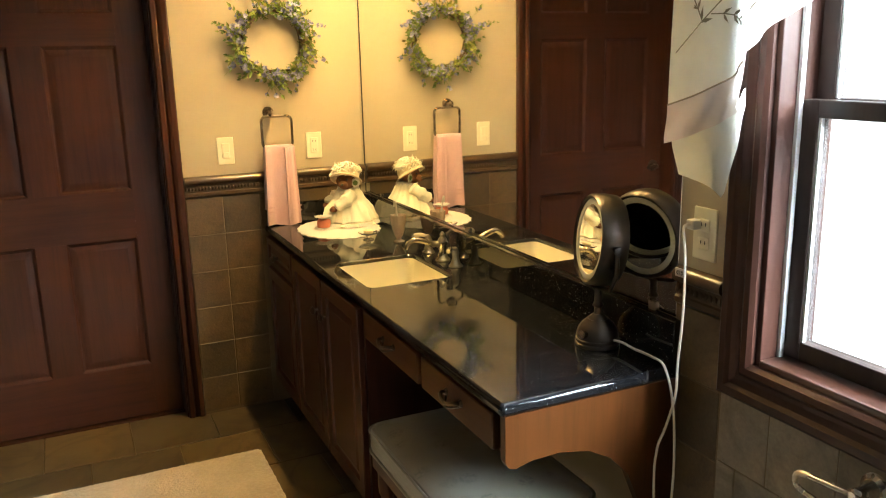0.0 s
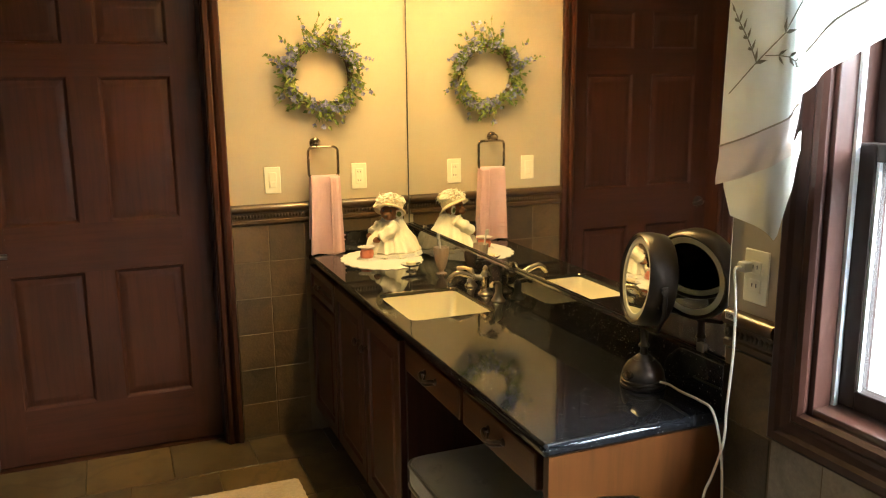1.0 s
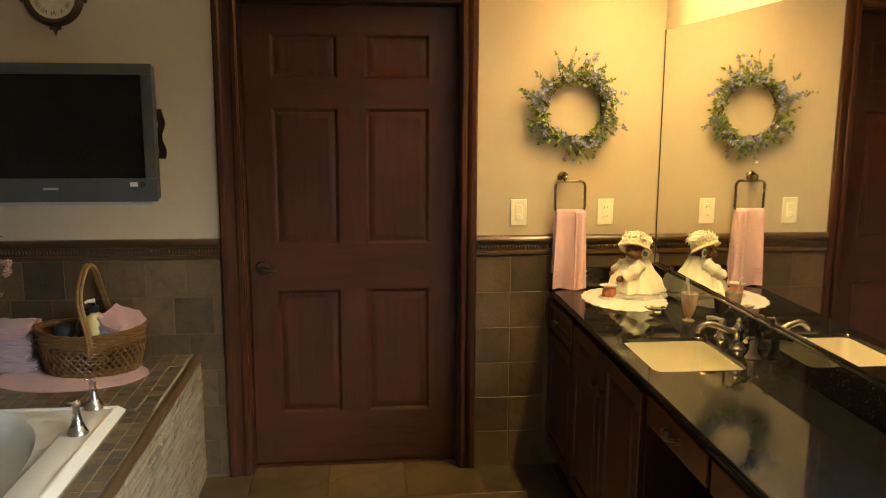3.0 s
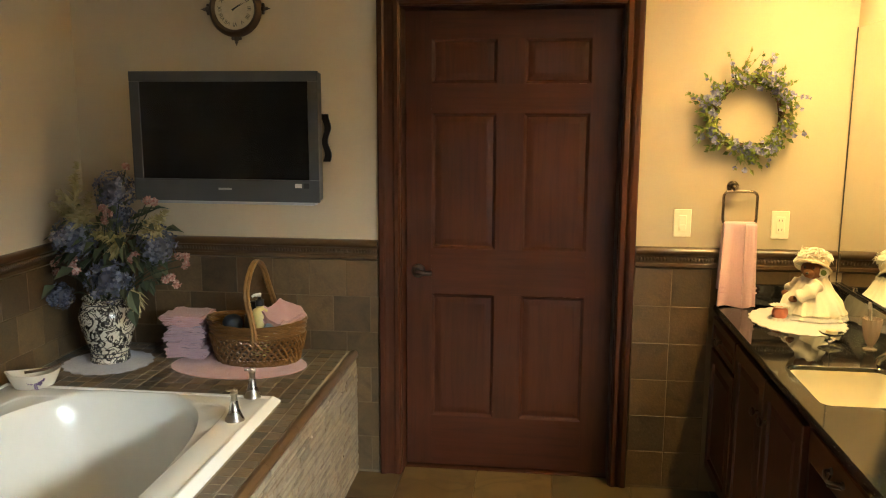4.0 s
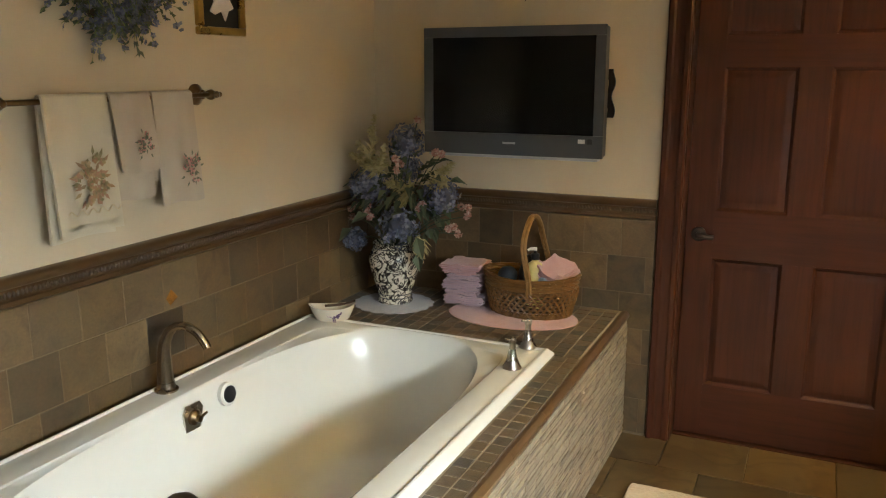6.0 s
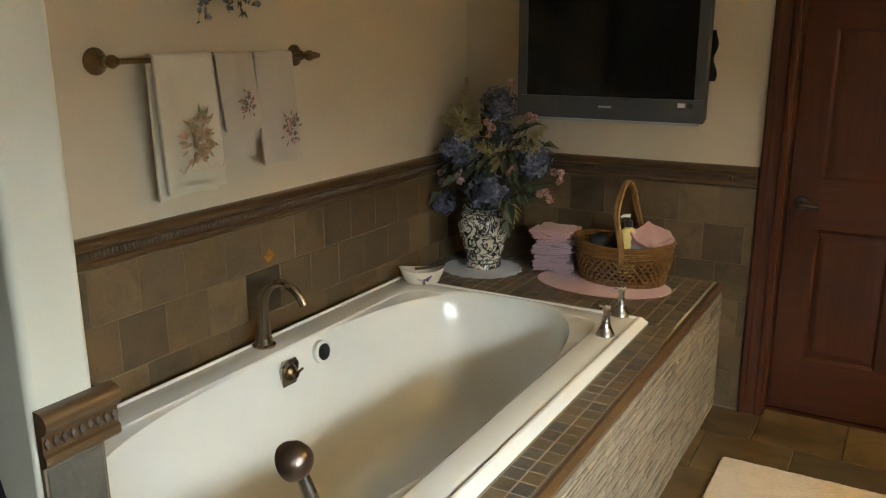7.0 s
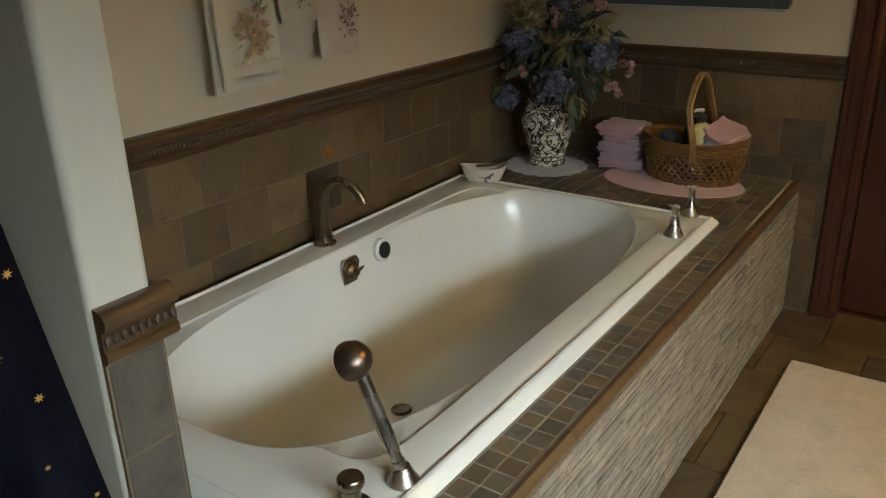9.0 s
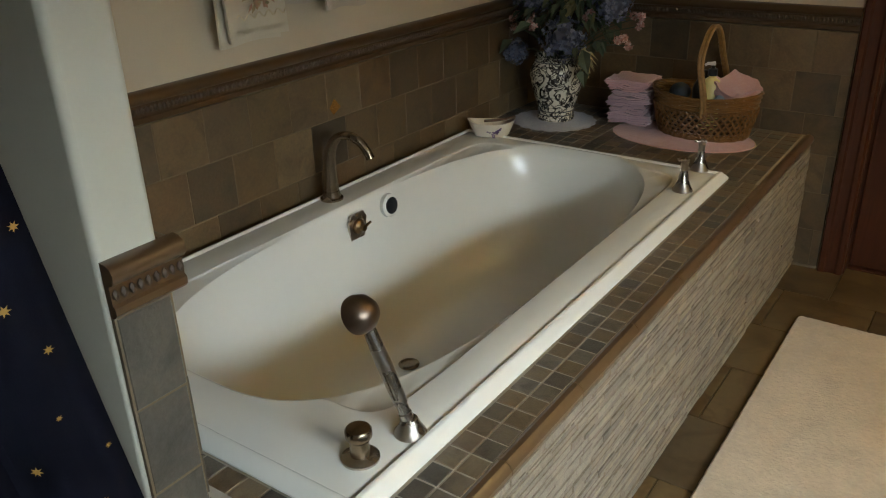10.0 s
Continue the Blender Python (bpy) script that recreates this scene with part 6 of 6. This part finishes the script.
tagged(part("leaves", bm, LEAF, bq, "grey-green silk leaves"), kind="stuff")
for i, (dx, dy, z, ex) in enumerate(((0.175, -0.12, 0.885, (0.4, -0.3, -0.9)), (0.165, -0.11, 0.90, (0.5, -0.3, -0.8)), (0.01, -0.15, 1.03, (0.3, -0.6, 0.3)), (0.07, -0.14, 1.0, (0.6, -0.5, 0.3)), (-0.05, -0.14, 0.99, (-0.5, -0.5, -0.2)), (0.17, -0.1, 0.83, (0.2, -0.4, -1)), (-0.16, -0.1, 0.91, (-0.6, -0.4, -0.5)))):
    bm = bmesh.new()
    leaf(bm, (VX + dx, VY + dy, z), ex, (0, -0.7, 0.7), 0.085, 0.055, 0.25)
    part("large_leaf", bm, LEAF, bq)

# folded towels
def folded_cloth(cx, cy, z0, w, d, seed):
    """A washcloth folded in three: an S of cloth with ruffled, uneven edges."""
    k = random.Random(seed)
    ph = [k.uniform(0, 6.28) for _ in range(6)]
    mid = []
    for lay_no in range(3):
        xs = [-1 + j / 5 for j in range(11)]
        if lay_no % 2:
            xs.reverse()
        for x in xs:
            mid.append((x * w * (1 + 0.03 * math.sin(ph[0] + lay_no * 2)), lay_no * 0.0078 + 0.0036))
        if lay_no < 2:
            side = 1 if lay_no % 2 == 0 else -1
            mid.append((side * (w + 0.006), lay_no * 0.0078 + 0.0075))
    up, low = [], []
    for j, (x, z) in enumerate(mid):
        q, r = Vector(mid[max(0, j - 1)]), Vector(mid[min(len(mid) - 1, j + 1)])
        t = (r - q).normalized()
        up.append((x - t.y * 0.0032, z + t.x * 0.0032))
        low.append((x + t.y * 0.0032, z - t.x * 0.0032))
    ring = up + low[::-1]
    bm = bmesh.new()
    rows = []
    for i in range(15):
        f = i / 7 - 1
        row = []
        for x, z in ring:
            e = max(abs(x) / w, abs(f))
            ruff = 0.0032 * e * (math.sin(f * 5 + ph[1] + x * 55) + 0.6 * math.sin(x * 110 + f * 9 + ph[2]))
            row.append(Vector((cx + x * (1 + 0.05 * math.sin(3 * f + ph[3])), cy + f * d * (1 + 0.06 * math.sin(x * 40 + z * 300 + ph[4])), z0 + z + max(-0.002, ruff))))
        rows.append(row)
    loft(bm, rows, True, True, True)
    return bm


for i in range(8):
    bm = folded_cloth(-0.893 + 0.011 * math.sin(i * 1.7), -0.255 + 0.008 * math.cos(i * 2.3), DECK_Z + 0.007 + i * 0.0232, 0.080 + 0.009 * math.sin(i * 2.1), 0.080, 400 + i)
    single("folded_towel", bm, CORAL_TOWEL if i in (6, 7) else LILAC_TOWEL, "folded dusty pink washcloth in a stack", "towel", "stack of washcloths")

# wicker basket with its contents
BX, BY, BZ = -0.585, -0.285, DECK_Z + 0.0045
bk = thing("wicker_basket", (BX, BY, BZ), "honey wicker basket with tall arched handle", "basket")


def oval(a, f):
    """A point of the basket's wall at angle a and height f from 0 to 1."""
    rx, ry = 0.172 + 0.038 * f, 0.118 + 0.030 * f
    sag = 0.007 * math.cos(2 * a) * f
    return Vector((BX + rx * math.cos(a), BY + ry * math.sin(a), BZ + 0.004 + f * 0.172 + sag))


for k in range(17):
    f = (0, 0.045, 0.09, 0.17, 0.26, 0.35, 0.44, 0.53, 0.61, 0.67, 0.72, 0.77, 0.82, 0.87, 0.91, 0.955, 1.0)[k]
    n = 72
    line = []
    for i in range(n + 1):
        p = oval(2 * math.pi * i / n, f)
        c = Vector((BX, BY, p.z))
        line.append(p + (p - c).normalized() * (0.0035 if f > 0.58 or f < 0.15 else -0.004) * math.sin(i * math.pi / 2 + k * math.pi))
    # weavers set back behind the lattice carry the inside's shade as colour
    part("weaver", tube(bmesh.new(), line, 0.0058 if k in (0, 16) else 0.0046, 6), WICKER_SHADED if 3 <= k <= 7 else WICKER, bk)
def lattice(a, f, s, k):
    """A point of a slanting strand, which bows out and crosses over and under its neighbours."""
    p = oval(a + s * 0.75 * f, f)
    c = Vector((BX, BY, p.z))
    return p + (p - c).normalized() * (0.004 + 0.0045 * math.sin(math.pi * f) + 0.0022 * s * math.cos(6 * math.pi * f + k))


for k in range(42):
    a = 2 * math.pi * k / 42
    for s in (-1, 1):
        part("stake", tube(bmesh.new(), [lattice(a, f * 0.074, s, k) for f in range(0, 10)], 0.0042, 6), WICKER, bk)
bm = bmesh.new()
loft(bm, [[oval(2 * math.pi * i / 40, 0.15).lerp(Vector((BX, BY, BZ + 0.030)), s) for i in range(40)] for s in (0, 0.5, 0.98)], True, False, True)
bmesh.ops.solidify(bm, geom=bm.faces[:], thickness=0.003)
part("base", bm, WICKER, bk)
for s in (-0.006, 0.006):
    hp = [oval(radians(-80), 0.5) + Vector((s, 0, 0)), oval(radians(-80), 1.0) + Vector((s, 0, 0)), (BX + s + 0.01, BY - 0.140, BZ + 0.30), (BX + s + 0.01, BY - 0.10, BZ + 0.385), (BX + s + 0.01, BY - 0.02, BZ + 0.425), (BX + s + 0.01, BY + 0.06, BZ + 0.39), (BX + s + 0.01, BY + 0.125, BZ + 0.30), oval(radians(80), 1.0) + Vector((s, 0, 0)), oval(radians(80), 0.5) + Vector((s, 0, 0))]
    part("handle", tube(bmesh.new(), bend(hp, 6), 0.0078, 8), HONEY_CANE, bk)
bm = folded_cloth(0, 0, 0, 0.064, 0.078, 77)
bmesh.ops.scale(bm, verts=bm.verts, vec=(1, 1, 2.3))
bmesh.ops.transform(bm, verts=bm.verts, matrix=pose(BX + 0.104, BY - 0.005, BZ + 0.168, 8, 18, -24))
single("thick_folded_towel", bm, CORAL_TOWEL, "thick folded pink terry towel inside the basket", "towel")
bt = thing("soap_bottle", (BX + 0.030, BY - 0.045, BZ + 0.036), "pump bottle with yellow label and dark cap", "bottle")
bm = bmesh.new()
lathe(bm, (BX + 0.030, BY - 0.045, BZ + 0.036), [(0.034, 0), (0.036, 0.01), (0.036, 0.168), (0.030, 0.190), (0.014, 0.202), (0.014, 0.210)], 24)
part("bottle_body", bm, plain("cream_yellow_plastic", (0.66, 0.54, 0.20), 0.35, var=0.1, bump=0.0), bt)
bm = bmesh.new()
lathe(bm, (BX + 0.030, BY - 0.045, BZ + 0.245), [(0.018, 0), (0.018, 0.024), (0.008, 0.028), (0.005, 0.044)], 18)
pump = part("pump", bm, BLACK, bt)
part("nozzle", tube(bmesh.new(), [(BX + 0.036, BY - 0.045, BZ + 0.291), (BX + 0.012, BY - 0.060, BZ + 0.291), (BX + 0.004, BY - 0.066, BZ + 0.285)], [0.008, 0.006, 0.005], 10), LACE, pump)
bt2 = thing("lotion_bottle", (BX - 0.02, BY + 0.02, BZ + 0.036), "dark bottle with round shoulders in the basket", "bottle")
bm = bmesh.new()
lathe(bm, (BX - 0.02, BY + 0.02, BZ + 0.036), [(0.040, 0), (0.042, 0.02), (0.042, 0.14), (0.030, 0.17), (0.016, 0.18), (0.016, 0.21), (0.004, 0.213)], 24)
part("bottle_body", bm, BLACK, bt2)
bm = bmesh.new()
ball(bm, (BX - 0.095, BY - 0.035, BZ + 0.164), 0.042, (1, 1, 0.9), 3, 0.06)
single("bath_sponge", bm, plain("dark_teal_net", (0.012, 0.020, 0.028), 0.7, var=0.3, fine=120, bump=0.5), "round dark teal bath sponge in the basket", "sponge")
bm = bmesh.new()
for j in range(90):
    d = Vector((rnd.gauss(0, 1), rnd.gauss(0, 1), rnd.gauss(0.3, 1))).normalized()
    blossom(bm, Vector((BX + 0.085, BY - 0.075, BZ + 0.152)) + d * 0.026, d, 0.012, 4)
ball(bm, (BX + 0.085, BY - 0.075, BZ + 0.152), 0.024, (1.3, 1, 0.8), 2, 0.1)
single("net_puff", bm, plain("pale_blue_net", (0.34, 0.42, 0.50), 0.8, var=0.15), "pale blue net bath puff in the basket", "sponge")

# soap dish on the tub corner
SDX, SDY = -1.268, -0.800
bm = bmesh.new()
dirx, diry = Vector((0.86, 0.5, 0)), Vector((-0.5, 0.86, 0))


def boat(r, h, k=1.1):
    out = []
    for i in range(40):
        a = 2 * math.pi * i / 40
        lift = 0.014 * abs(math.cos(a)) ** 3 * (h > 0.02)
        out.append(Vector((SDX, SDY, R + h + lift)) + dirx * math.cos(a) * r * 1.55 * k + diry * math.sin(a) * r * 0.85 * k)
    return out


loft(bm, [boat(0.038, 0.0005), boat(0.041, 0.006), boat(0.050, 0.026), boat(0.056, 0.052), boat(0.057, 0.055), boat(0.053, 0.054), boat(0.040, 0.028), boat(0.020, 0.012)], True, True, True)
dish = thing("soap_dish", (SDX, SDY, R), "boat-shaped cream china soap dish with painted flowers", "soap dish")
part("bowl", bm, CHINA, dish)
bm = bmesh.new()
for j in range(26):
    q = Vector((SDX, SDY, R + 0.030)) + dirx * (0.012 + rnd.gauss(0, 0.011)) - diry * (0.0445) + Vector((0, 0, rnd.gauss(0, 0.007)))
    blossom(bm, q, -diry, 0.0085, 4)
part("painted_flowers", bm, plain("violet_glaze", (0.10, 0.05, 0.12), 0.4, bump=0.0), dish, "small violet painted flowers")
bm = bmesh.new()
tube(bm, bend([Vector((SDX, SDY, R + 0.058)) - dirx * 0.03, Vector((SDX, SDY, R + 0.064)) + dirx * 0.05, Vector((SDX, SDY, R + 0.078)) + dirx * 0.095], 5), [0.0055] * 5 + [0.004] * 6, 8)
single("soap_brush", bm, TWIG, "small dark brush lying in the soap dish", "brush")


# ---- west wall ----
BAR_X, BAR_Z = XW + 0.070, 1.518
tbar = thing("towel_bar", (XW, -1.70, BAR_Z), "aged bronze towel bar with turned posts", "towel bar")
part("rod", tube(bmesh.new(), [(BAR_X, -2.125, BAR_Z), (BAR_X, -1.32, BAR_Z)], 0.0080, 14), AGED_BRONZE, tbar)
for y in (-2.122, -1.330):
    bm = bmesh.new()
    lathe(bm, (XW + 0.001, y, BAR_Z), [(0.036, 0), (0.036, 0.005), (0.030, 0.009), (0.028, 0.013), (0.017, 0.019), (0.012, 0.028), (0.016, 0.034), (0.011, 0.040), (0.011, 0.052), (0.017, 0.060), (0.018, 0.072), (0.013, 0.080), (0.008, 0.084), (0.010, 0.090), (0.003, 0.098)], 24, (1, 0, 0))
    part("post", bm, AGED_BRONZE, tbar)
bm = bmesh.new()
lathe(bm, (BAR_X, -1.325, BAR_Z), [(0.014, -0.012), (0.016, 0.0), (0.009, 0.014), (0.012, 0.022), (0.007, 0.032), (0.009, 0.040), (0.002, 0.048)], 16, (0, 1, 0))
part("finial", bm, AGED_BRONZE, tbar)
west = lambda u, o, z: (BAR_X + o, u, z)
MOTIF = petals("embroidery_colours", ((0.0, (0.30, 0.19, 0.08)), (0.35, (0.36, 0.19, 0.12)), (0.65, (0.16, 0.14, 0.06)), (1.0, (0.42, 0.30, 0.16))))
MOTIF_GREEN = petals("green_rose_embroidery", ((0.0, (0.07, 0.09, 0.06)), (0.5, (0.12, 0.12, 0.08)), (0.75, (0.42, 0.16, 0.15)), (1.0, (0.50, 0.30, 0.27))))


def guest_towel(y0, y1, zf, zb, seed, fold, motif_y, motif_z, mr, mat, label, drift=0.0, thick=0.007, wreath_motif=False, linen=CREAM_TOWEL):
    t = thing("guest_towel", (BAR_X, (y0 + y1) / 2, zf), label, "towel", "towels on the bar")
    body = part("towel_body", hung_towel(y0, y1, BAR_Z + 0.010, zf, zb, west, fold, thick, seed, drift), linen, t)
    k = random.Random(seed + 90)
    bm = bmesh.new()
    x = BAR_X + 0.011 + thick / 2 + fold * 1.9 + 0.001
    for j in range(60 if wreath_motif else 34):
        a = k.uniform(0, 6.28)
        r = mr * k.uniform(0, 1) ** (0.6 if wreath_motif else 0.7)
        p = Vector((x, motif_y + math.cos(a) * r * 0.8, motif_z + math.sin(a) * r))
        if j % 2:
            blossom(bm, p, (1, k.gauss(0, 0.1), k.gauss(0, 0.1)), mr * 0.20, 5)
        else:
            leaf(bm, p, (0, math.cos(a), math.sin(a)), (1, 0, 0), mr * 0.42, mr * 0.16, 0.02)
    tagged(part("embroidery", bm, mat, body, "embroidered flowers"), kind="stuff")
    return body


b1 = guest_towel(-2.005, -1.790, 1.150, 1.135, 21, 0.0045, -1.872, 1.300, 0.070, MOTIF, "cream linen towel with embroidered flower basket", 0.022, 0.010, True)
bm = bmesh.new()
tube(bm, [(BAR_X + 0.0285, -1.968 + 0.185 * k / 40, 1.212 + 0.008 * math.sin(k * 0.8)) for k in range(41)], 0.0016, 5)
part("stitched_scroll", bm, plain("tan_thread", (0.52, 0.43, 0.28), 0.8), b1)
bm = bmesh.new()
loft(bm, [[Vector((BAR_X + 0.0235 + 0.0045 * math.sin(k * 0.5 + 1), -1.972 + 0.196 * k / 20, z)) for k in range(21)] for z in (1.166, 1.178)], False)
bmesh.ops.solidify(bm, geom=bm.faces[:], thickness=0.0015)
part("hem_band", bm, CREAM_TOWEL, b1)
guest_towel(-1.778, -1.625, 1.300, 1.215, 22, 0.0060, -1.668, 1.385, 0.042, MOTIF_GREEN, "small beige guest towel with embroidered rose", 0.030, linen=BEIGE_TOWEL)
guest_towel(-1.612, -1.440, 1.182, 1.26, 23, 0.0055, -1.472, 1.285, 0.050, MOTIF_GREEN, "long beige guest towel with embroidered rose spray", 0.026, linen=BEIGE_TOWEL)

pic = thing("framed_picture", (XW, -1.187, 1.88), "gilt-framed dark picture with pale lace relief", "picture")
PY0, PY1, PZ0, PZ1 = -1.311, -1.063, 1.716, 2.05
for nm, a, b in (("frame_rail", (PY0, PZ0), (PY1, PZ0 + 0.028)), ("frame_rail", (PY0, PZ1 - 0.028), (PY1, PZ1)), ("frame_stile", (PY0, PZ0 + 0.028), (PY0 + 0.028, PZ1 - 0.028)), ("frame_stile", (PY1 - 0.028, PZ0 + 0.028), (PY1, PZ1 - 0.028))):
    part(nm, B(((XW + 0.001, a[0], a[1]), (XW + 0.024, b[0], b[1])), bevel=0.006), GOLD, pic)
part("beaded_edge", (lambda bm: ([bmesh.ops.create_icosphere(bm, subdivisions=1, radius=0.0045, matrix=Matrix.Translation((XW + 0.020, PY1 - 0.030, PZ0 + 0.034 + k * 0.0095))) for k in range(28)], bm)[1])(bmesh.new()), GOLD, pic)
part("mat_board", B(((XW + 0.001, PY0 + 0.026, PZ0 + 0.026), (XW + 0.010, PY1 - 0.026, PZ1 - 0.026))), BLACK, pic, smooth=False)
bm = bmesh.new()
outline = [(-0.055, -0.07), (-0.035, -0.04), (-0.018, 0.03), (-0.022, 0.055), (-0.012, 0.085), (0.012, 0.088), (0.024, 0.060), (0.020, 0.03), (0.045, -0.02), (0.068, -0.055), (0.040, -0.066), (0.022, -0.10), (0.004, -0.068), (-0.03, -0.08)]
extrude(bm, [(XW + 0.0105, -1.187 + a, 1.865 + b) for a, b in outline], (0.004, 0, 0))
part("lace_relief", bm, LACE, pic, "pale lace shape")

bm = bmesh.new()
hx, hy, hz = XW + 0.011, -1.525, 0.855
vs = [bm.verts.new(p) for p in ((hx, hy - 0.022, hz), (hx, hy + 0.004, hz + 0.028), (hx, hy + 0.022, hz - 0.002), (hx, hy - 0.004, hz - 0.026), (hx + 0.028, hy + 0.004, hz + 0.006))]
for a, b in ((0, 1), (1, 2), (2, 3), (3, 0)):
    bm.faces.new((vs[a], vs[b], vs[4]))
bm.faces.new(vs[:4])
single("robe_hook", bm, plain("amber_metal", (0.55, 0.26, 0.06), 0.25, 0.8, var=0.2), "small amber faceted hook on slate tile", "hook", smooth=False)

# ---- shower curtain ----
cur = thing("shower_curtain", (-0.57, -3.5, 0.05), "navy shower curtain scattered with gold stars", "curtain")


def curtain_edge(z):
    return float(np.interp(z, [0, 0.6, 0.85, 1.12, 1.32, 2.1], [-2.915, -2.955, -2.992, -3.030, -3.058, -3.095]))


def curtain_at(f, z):
    e = curtain_edge(z)
    y = e - f * 1.25
    sway = 0.034 * math.sin(f * 46) + 0.012 * math.sin(f * 97 + z)
    return Vector((-0.545 + sway * (0.5 + 0.5 * min(1, f * 6)), y, z))


bm = bmesh.new()
loft(bm, [[curtain_at(k / 120, 0.06 + 2.06 * r / 30) for k in range(121)] for r in range(31)], False)
bmesh.ops.solidify(bm, geom=bm.faces[:], thickness=0.002)
panel = part("panel", bm, NAVY, cur)
rnd = random.Random(44)
for row in range(17):
    for col in range(8):
        f, z = 0.026 + col * 0.056 + (0.028 if row % 2 else 0) + rnd.uniform(-0.010, 0.010), 0.30 + row * 0.088 + rnd.uniform(-0.015, 0.015)
        p, q, w = curtain_at(f, z), curtain_at(f + 0.01, z), curtain_at(f, z + 0.02)
        n = (q - p).cross(w - p).normalized()
        n = n if n.x > 0 else -n
        u = (q - p).normalized()
        v = n.cross(u)
        s = rnd.choice((0.007, 0.0085, 0.0045))
        bm = bmesh.new()
        pts = [p + n * 0.003 + (u * math.cos(a) + v * math.sin(a)) * (s if i % 2 else s * 0.42) for i, a in enumerate([2 * math.pi * i / 14 + row for i in range(14)])]
        extrude(bm, pts, n * 0.0008)
        part("star", bm, STAR, panel)
single("curtain_rail", tube(bmesh.new(), [(-0.545, YS + 0.9, 2.13), (-0.545, PIER_S - 0.0, 2.13)], 0.012, 14), NICKEL, "brushed nickel shower curtain rail", "curtain rod")

# ---- rug ----
bm = bmesh.new()
loft(bm, [ring_rect(-0.065 + k, 1.128 - k, -2.30 + k, -0.568 - k, z, 0.014) for k, z in ((0.003, 0.0015), (0.0, 0.005), (0.001, 0.014), (0.006, 0.019), (0.03, 0.0195))], True, True, True)
bmesh.ops.subdivide_edges(bm, edges=[e for e in bm.edges if e.calc_length() > 0.5], cuts=160, use_grid_fill=False)
for v in bm.verts:
    w = math.sin(v.co.x * 331 + v.co.y * 457) * 0.5 + math.sin(v.co.y * 97 + v.co.x * 61) * 0.5
    if 0.004 < v.co.z:
        v.co += Vector((0.0016 * w, 0.0016 * math.sin(v.co.x * 211 + v.co.y * 89), 0.0011 * w))
single("bath_rug", bm, RUG, "cream short-pile bath rug on tan tile", "rug")


# ---- tiles of walls and floor ----
N_PLANE = Matrix(((1, 0, 0, 0), (0, 0, -1, YN), (0, 1, 0, 0), (0, 0, 0, 1)))
W_PLANE = Matrix(((0, 0, 1, XW), (1, 0, 0, 0), (0, 1, 0, 0), (0, 0, 0, 1)))
E_PLANE = Matrix(((0, 0, -1, XE), (-1, 0, 0, 0), (0, 1, 0, 0), (0, 0, 0, 1)))
PE_PLANE = Matrix(((0, 0, 1, PIER_X), (1, 0, 0, 0), (0, 1, 0, 0), (0, 0, 0, 1)))
PN_PLANE = Matrix(((-1, 0, 0, 0), (0, 0, 1, PIER_N), (0, 1, 0, 0), (0, 0, 0, 1)))
TOP = RAIL_TOP - 0.090
backing = lambda a, b, parent: part("grout_bed", B((a, b)), GROUT_DARK, parent, smooth=False)
backing((0.988, YN - 0.0076, 0), (XE - 0.03, YN - 0.0002, TOP), wall_north)
backing((XW + 0.004, YN - 0.0076, 0), (-0.102, YN - 0.0002, TOP), wall_north)
backing((XW + 0.0002, PIER_N, 0), (XW + 0.0076, YN - 0.0078, TOP), wall_west)
backing((XE - 0.0076, WY0 - 0.3, 0), (XE - 0.0002, -2.366, WZ0 - 0.082), wall_east)
backing((XE - 0.0076, -2.364, 0), (XE - 0.0002, -2.212, TOP), wall_east)
backing((PIER_X + 0.0002, PIER_S + 0.004, 0), (PIER_X + 0.0076, PIER_N - 0.002, TOP), wall_stub)
lay(wall_north, N_PLANE, 0.988, XE - 0.03, 0.0, TOP, 0.156, 0.161, WALL_TILE, ustart=0.985, skip=lambda u, v: u > 1.34 and v < 0.70)
lay(wall_north, N_PLANE, XW + 0.012, -0.102, 0.0, TOP, 0.165, 0.161, WALL_TILE, stagger=0.35, ustart=-1.40, skip=lambda u, v: u < APRON_X - 0.09 and v < DECK_Z - 0.1)
lay(wall_west, W_PLANE, PIER_N + 0.002, YN - 0.012, DECK_Z + 0.002, TOP, 0.168, 0.161, WALL_TILE, stagger=0.5, ustart=-2.73)
lay(wall_east, E_PLANE, 2.212, 2.360, 0.0, TOP, 0.165, 0.165, WALL_TILE)
# tiles below the window: brightness put into their colour, not cast by a lamp
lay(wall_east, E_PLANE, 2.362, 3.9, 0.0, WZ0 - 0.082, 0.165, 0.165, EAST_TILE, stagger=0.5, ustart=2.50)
lay(wall_stub, PE_PLANE, PIER_S + 0.006, PIER_N - 0.002, 0.0, TOP, 0.104, 0.165, GREY_TILE, gap=0.004)
lay(wall_stub, PN_PLANE, -PIER_X + 0.002, -XW - 0.012, DECK_Z + 0.002, TOP, 0.165, 0.161, WALL_TILE)
lay(floor, pose(0, 0, -0.009), XW, XE, -3.6, -0.02, 0.335, 0.335, FLOOR_TILE, gap=0.0038, stagger=0.5, ustart=0.0, skip=lambda u, v: u < -0.42)
single("floor_south", B(((XW, YS, -0.0089), (XE, -3.602, -0.0005))), FLOOR_TILE, "plain tan floor by the entrance", "floor", kind="structure", smooth=False)
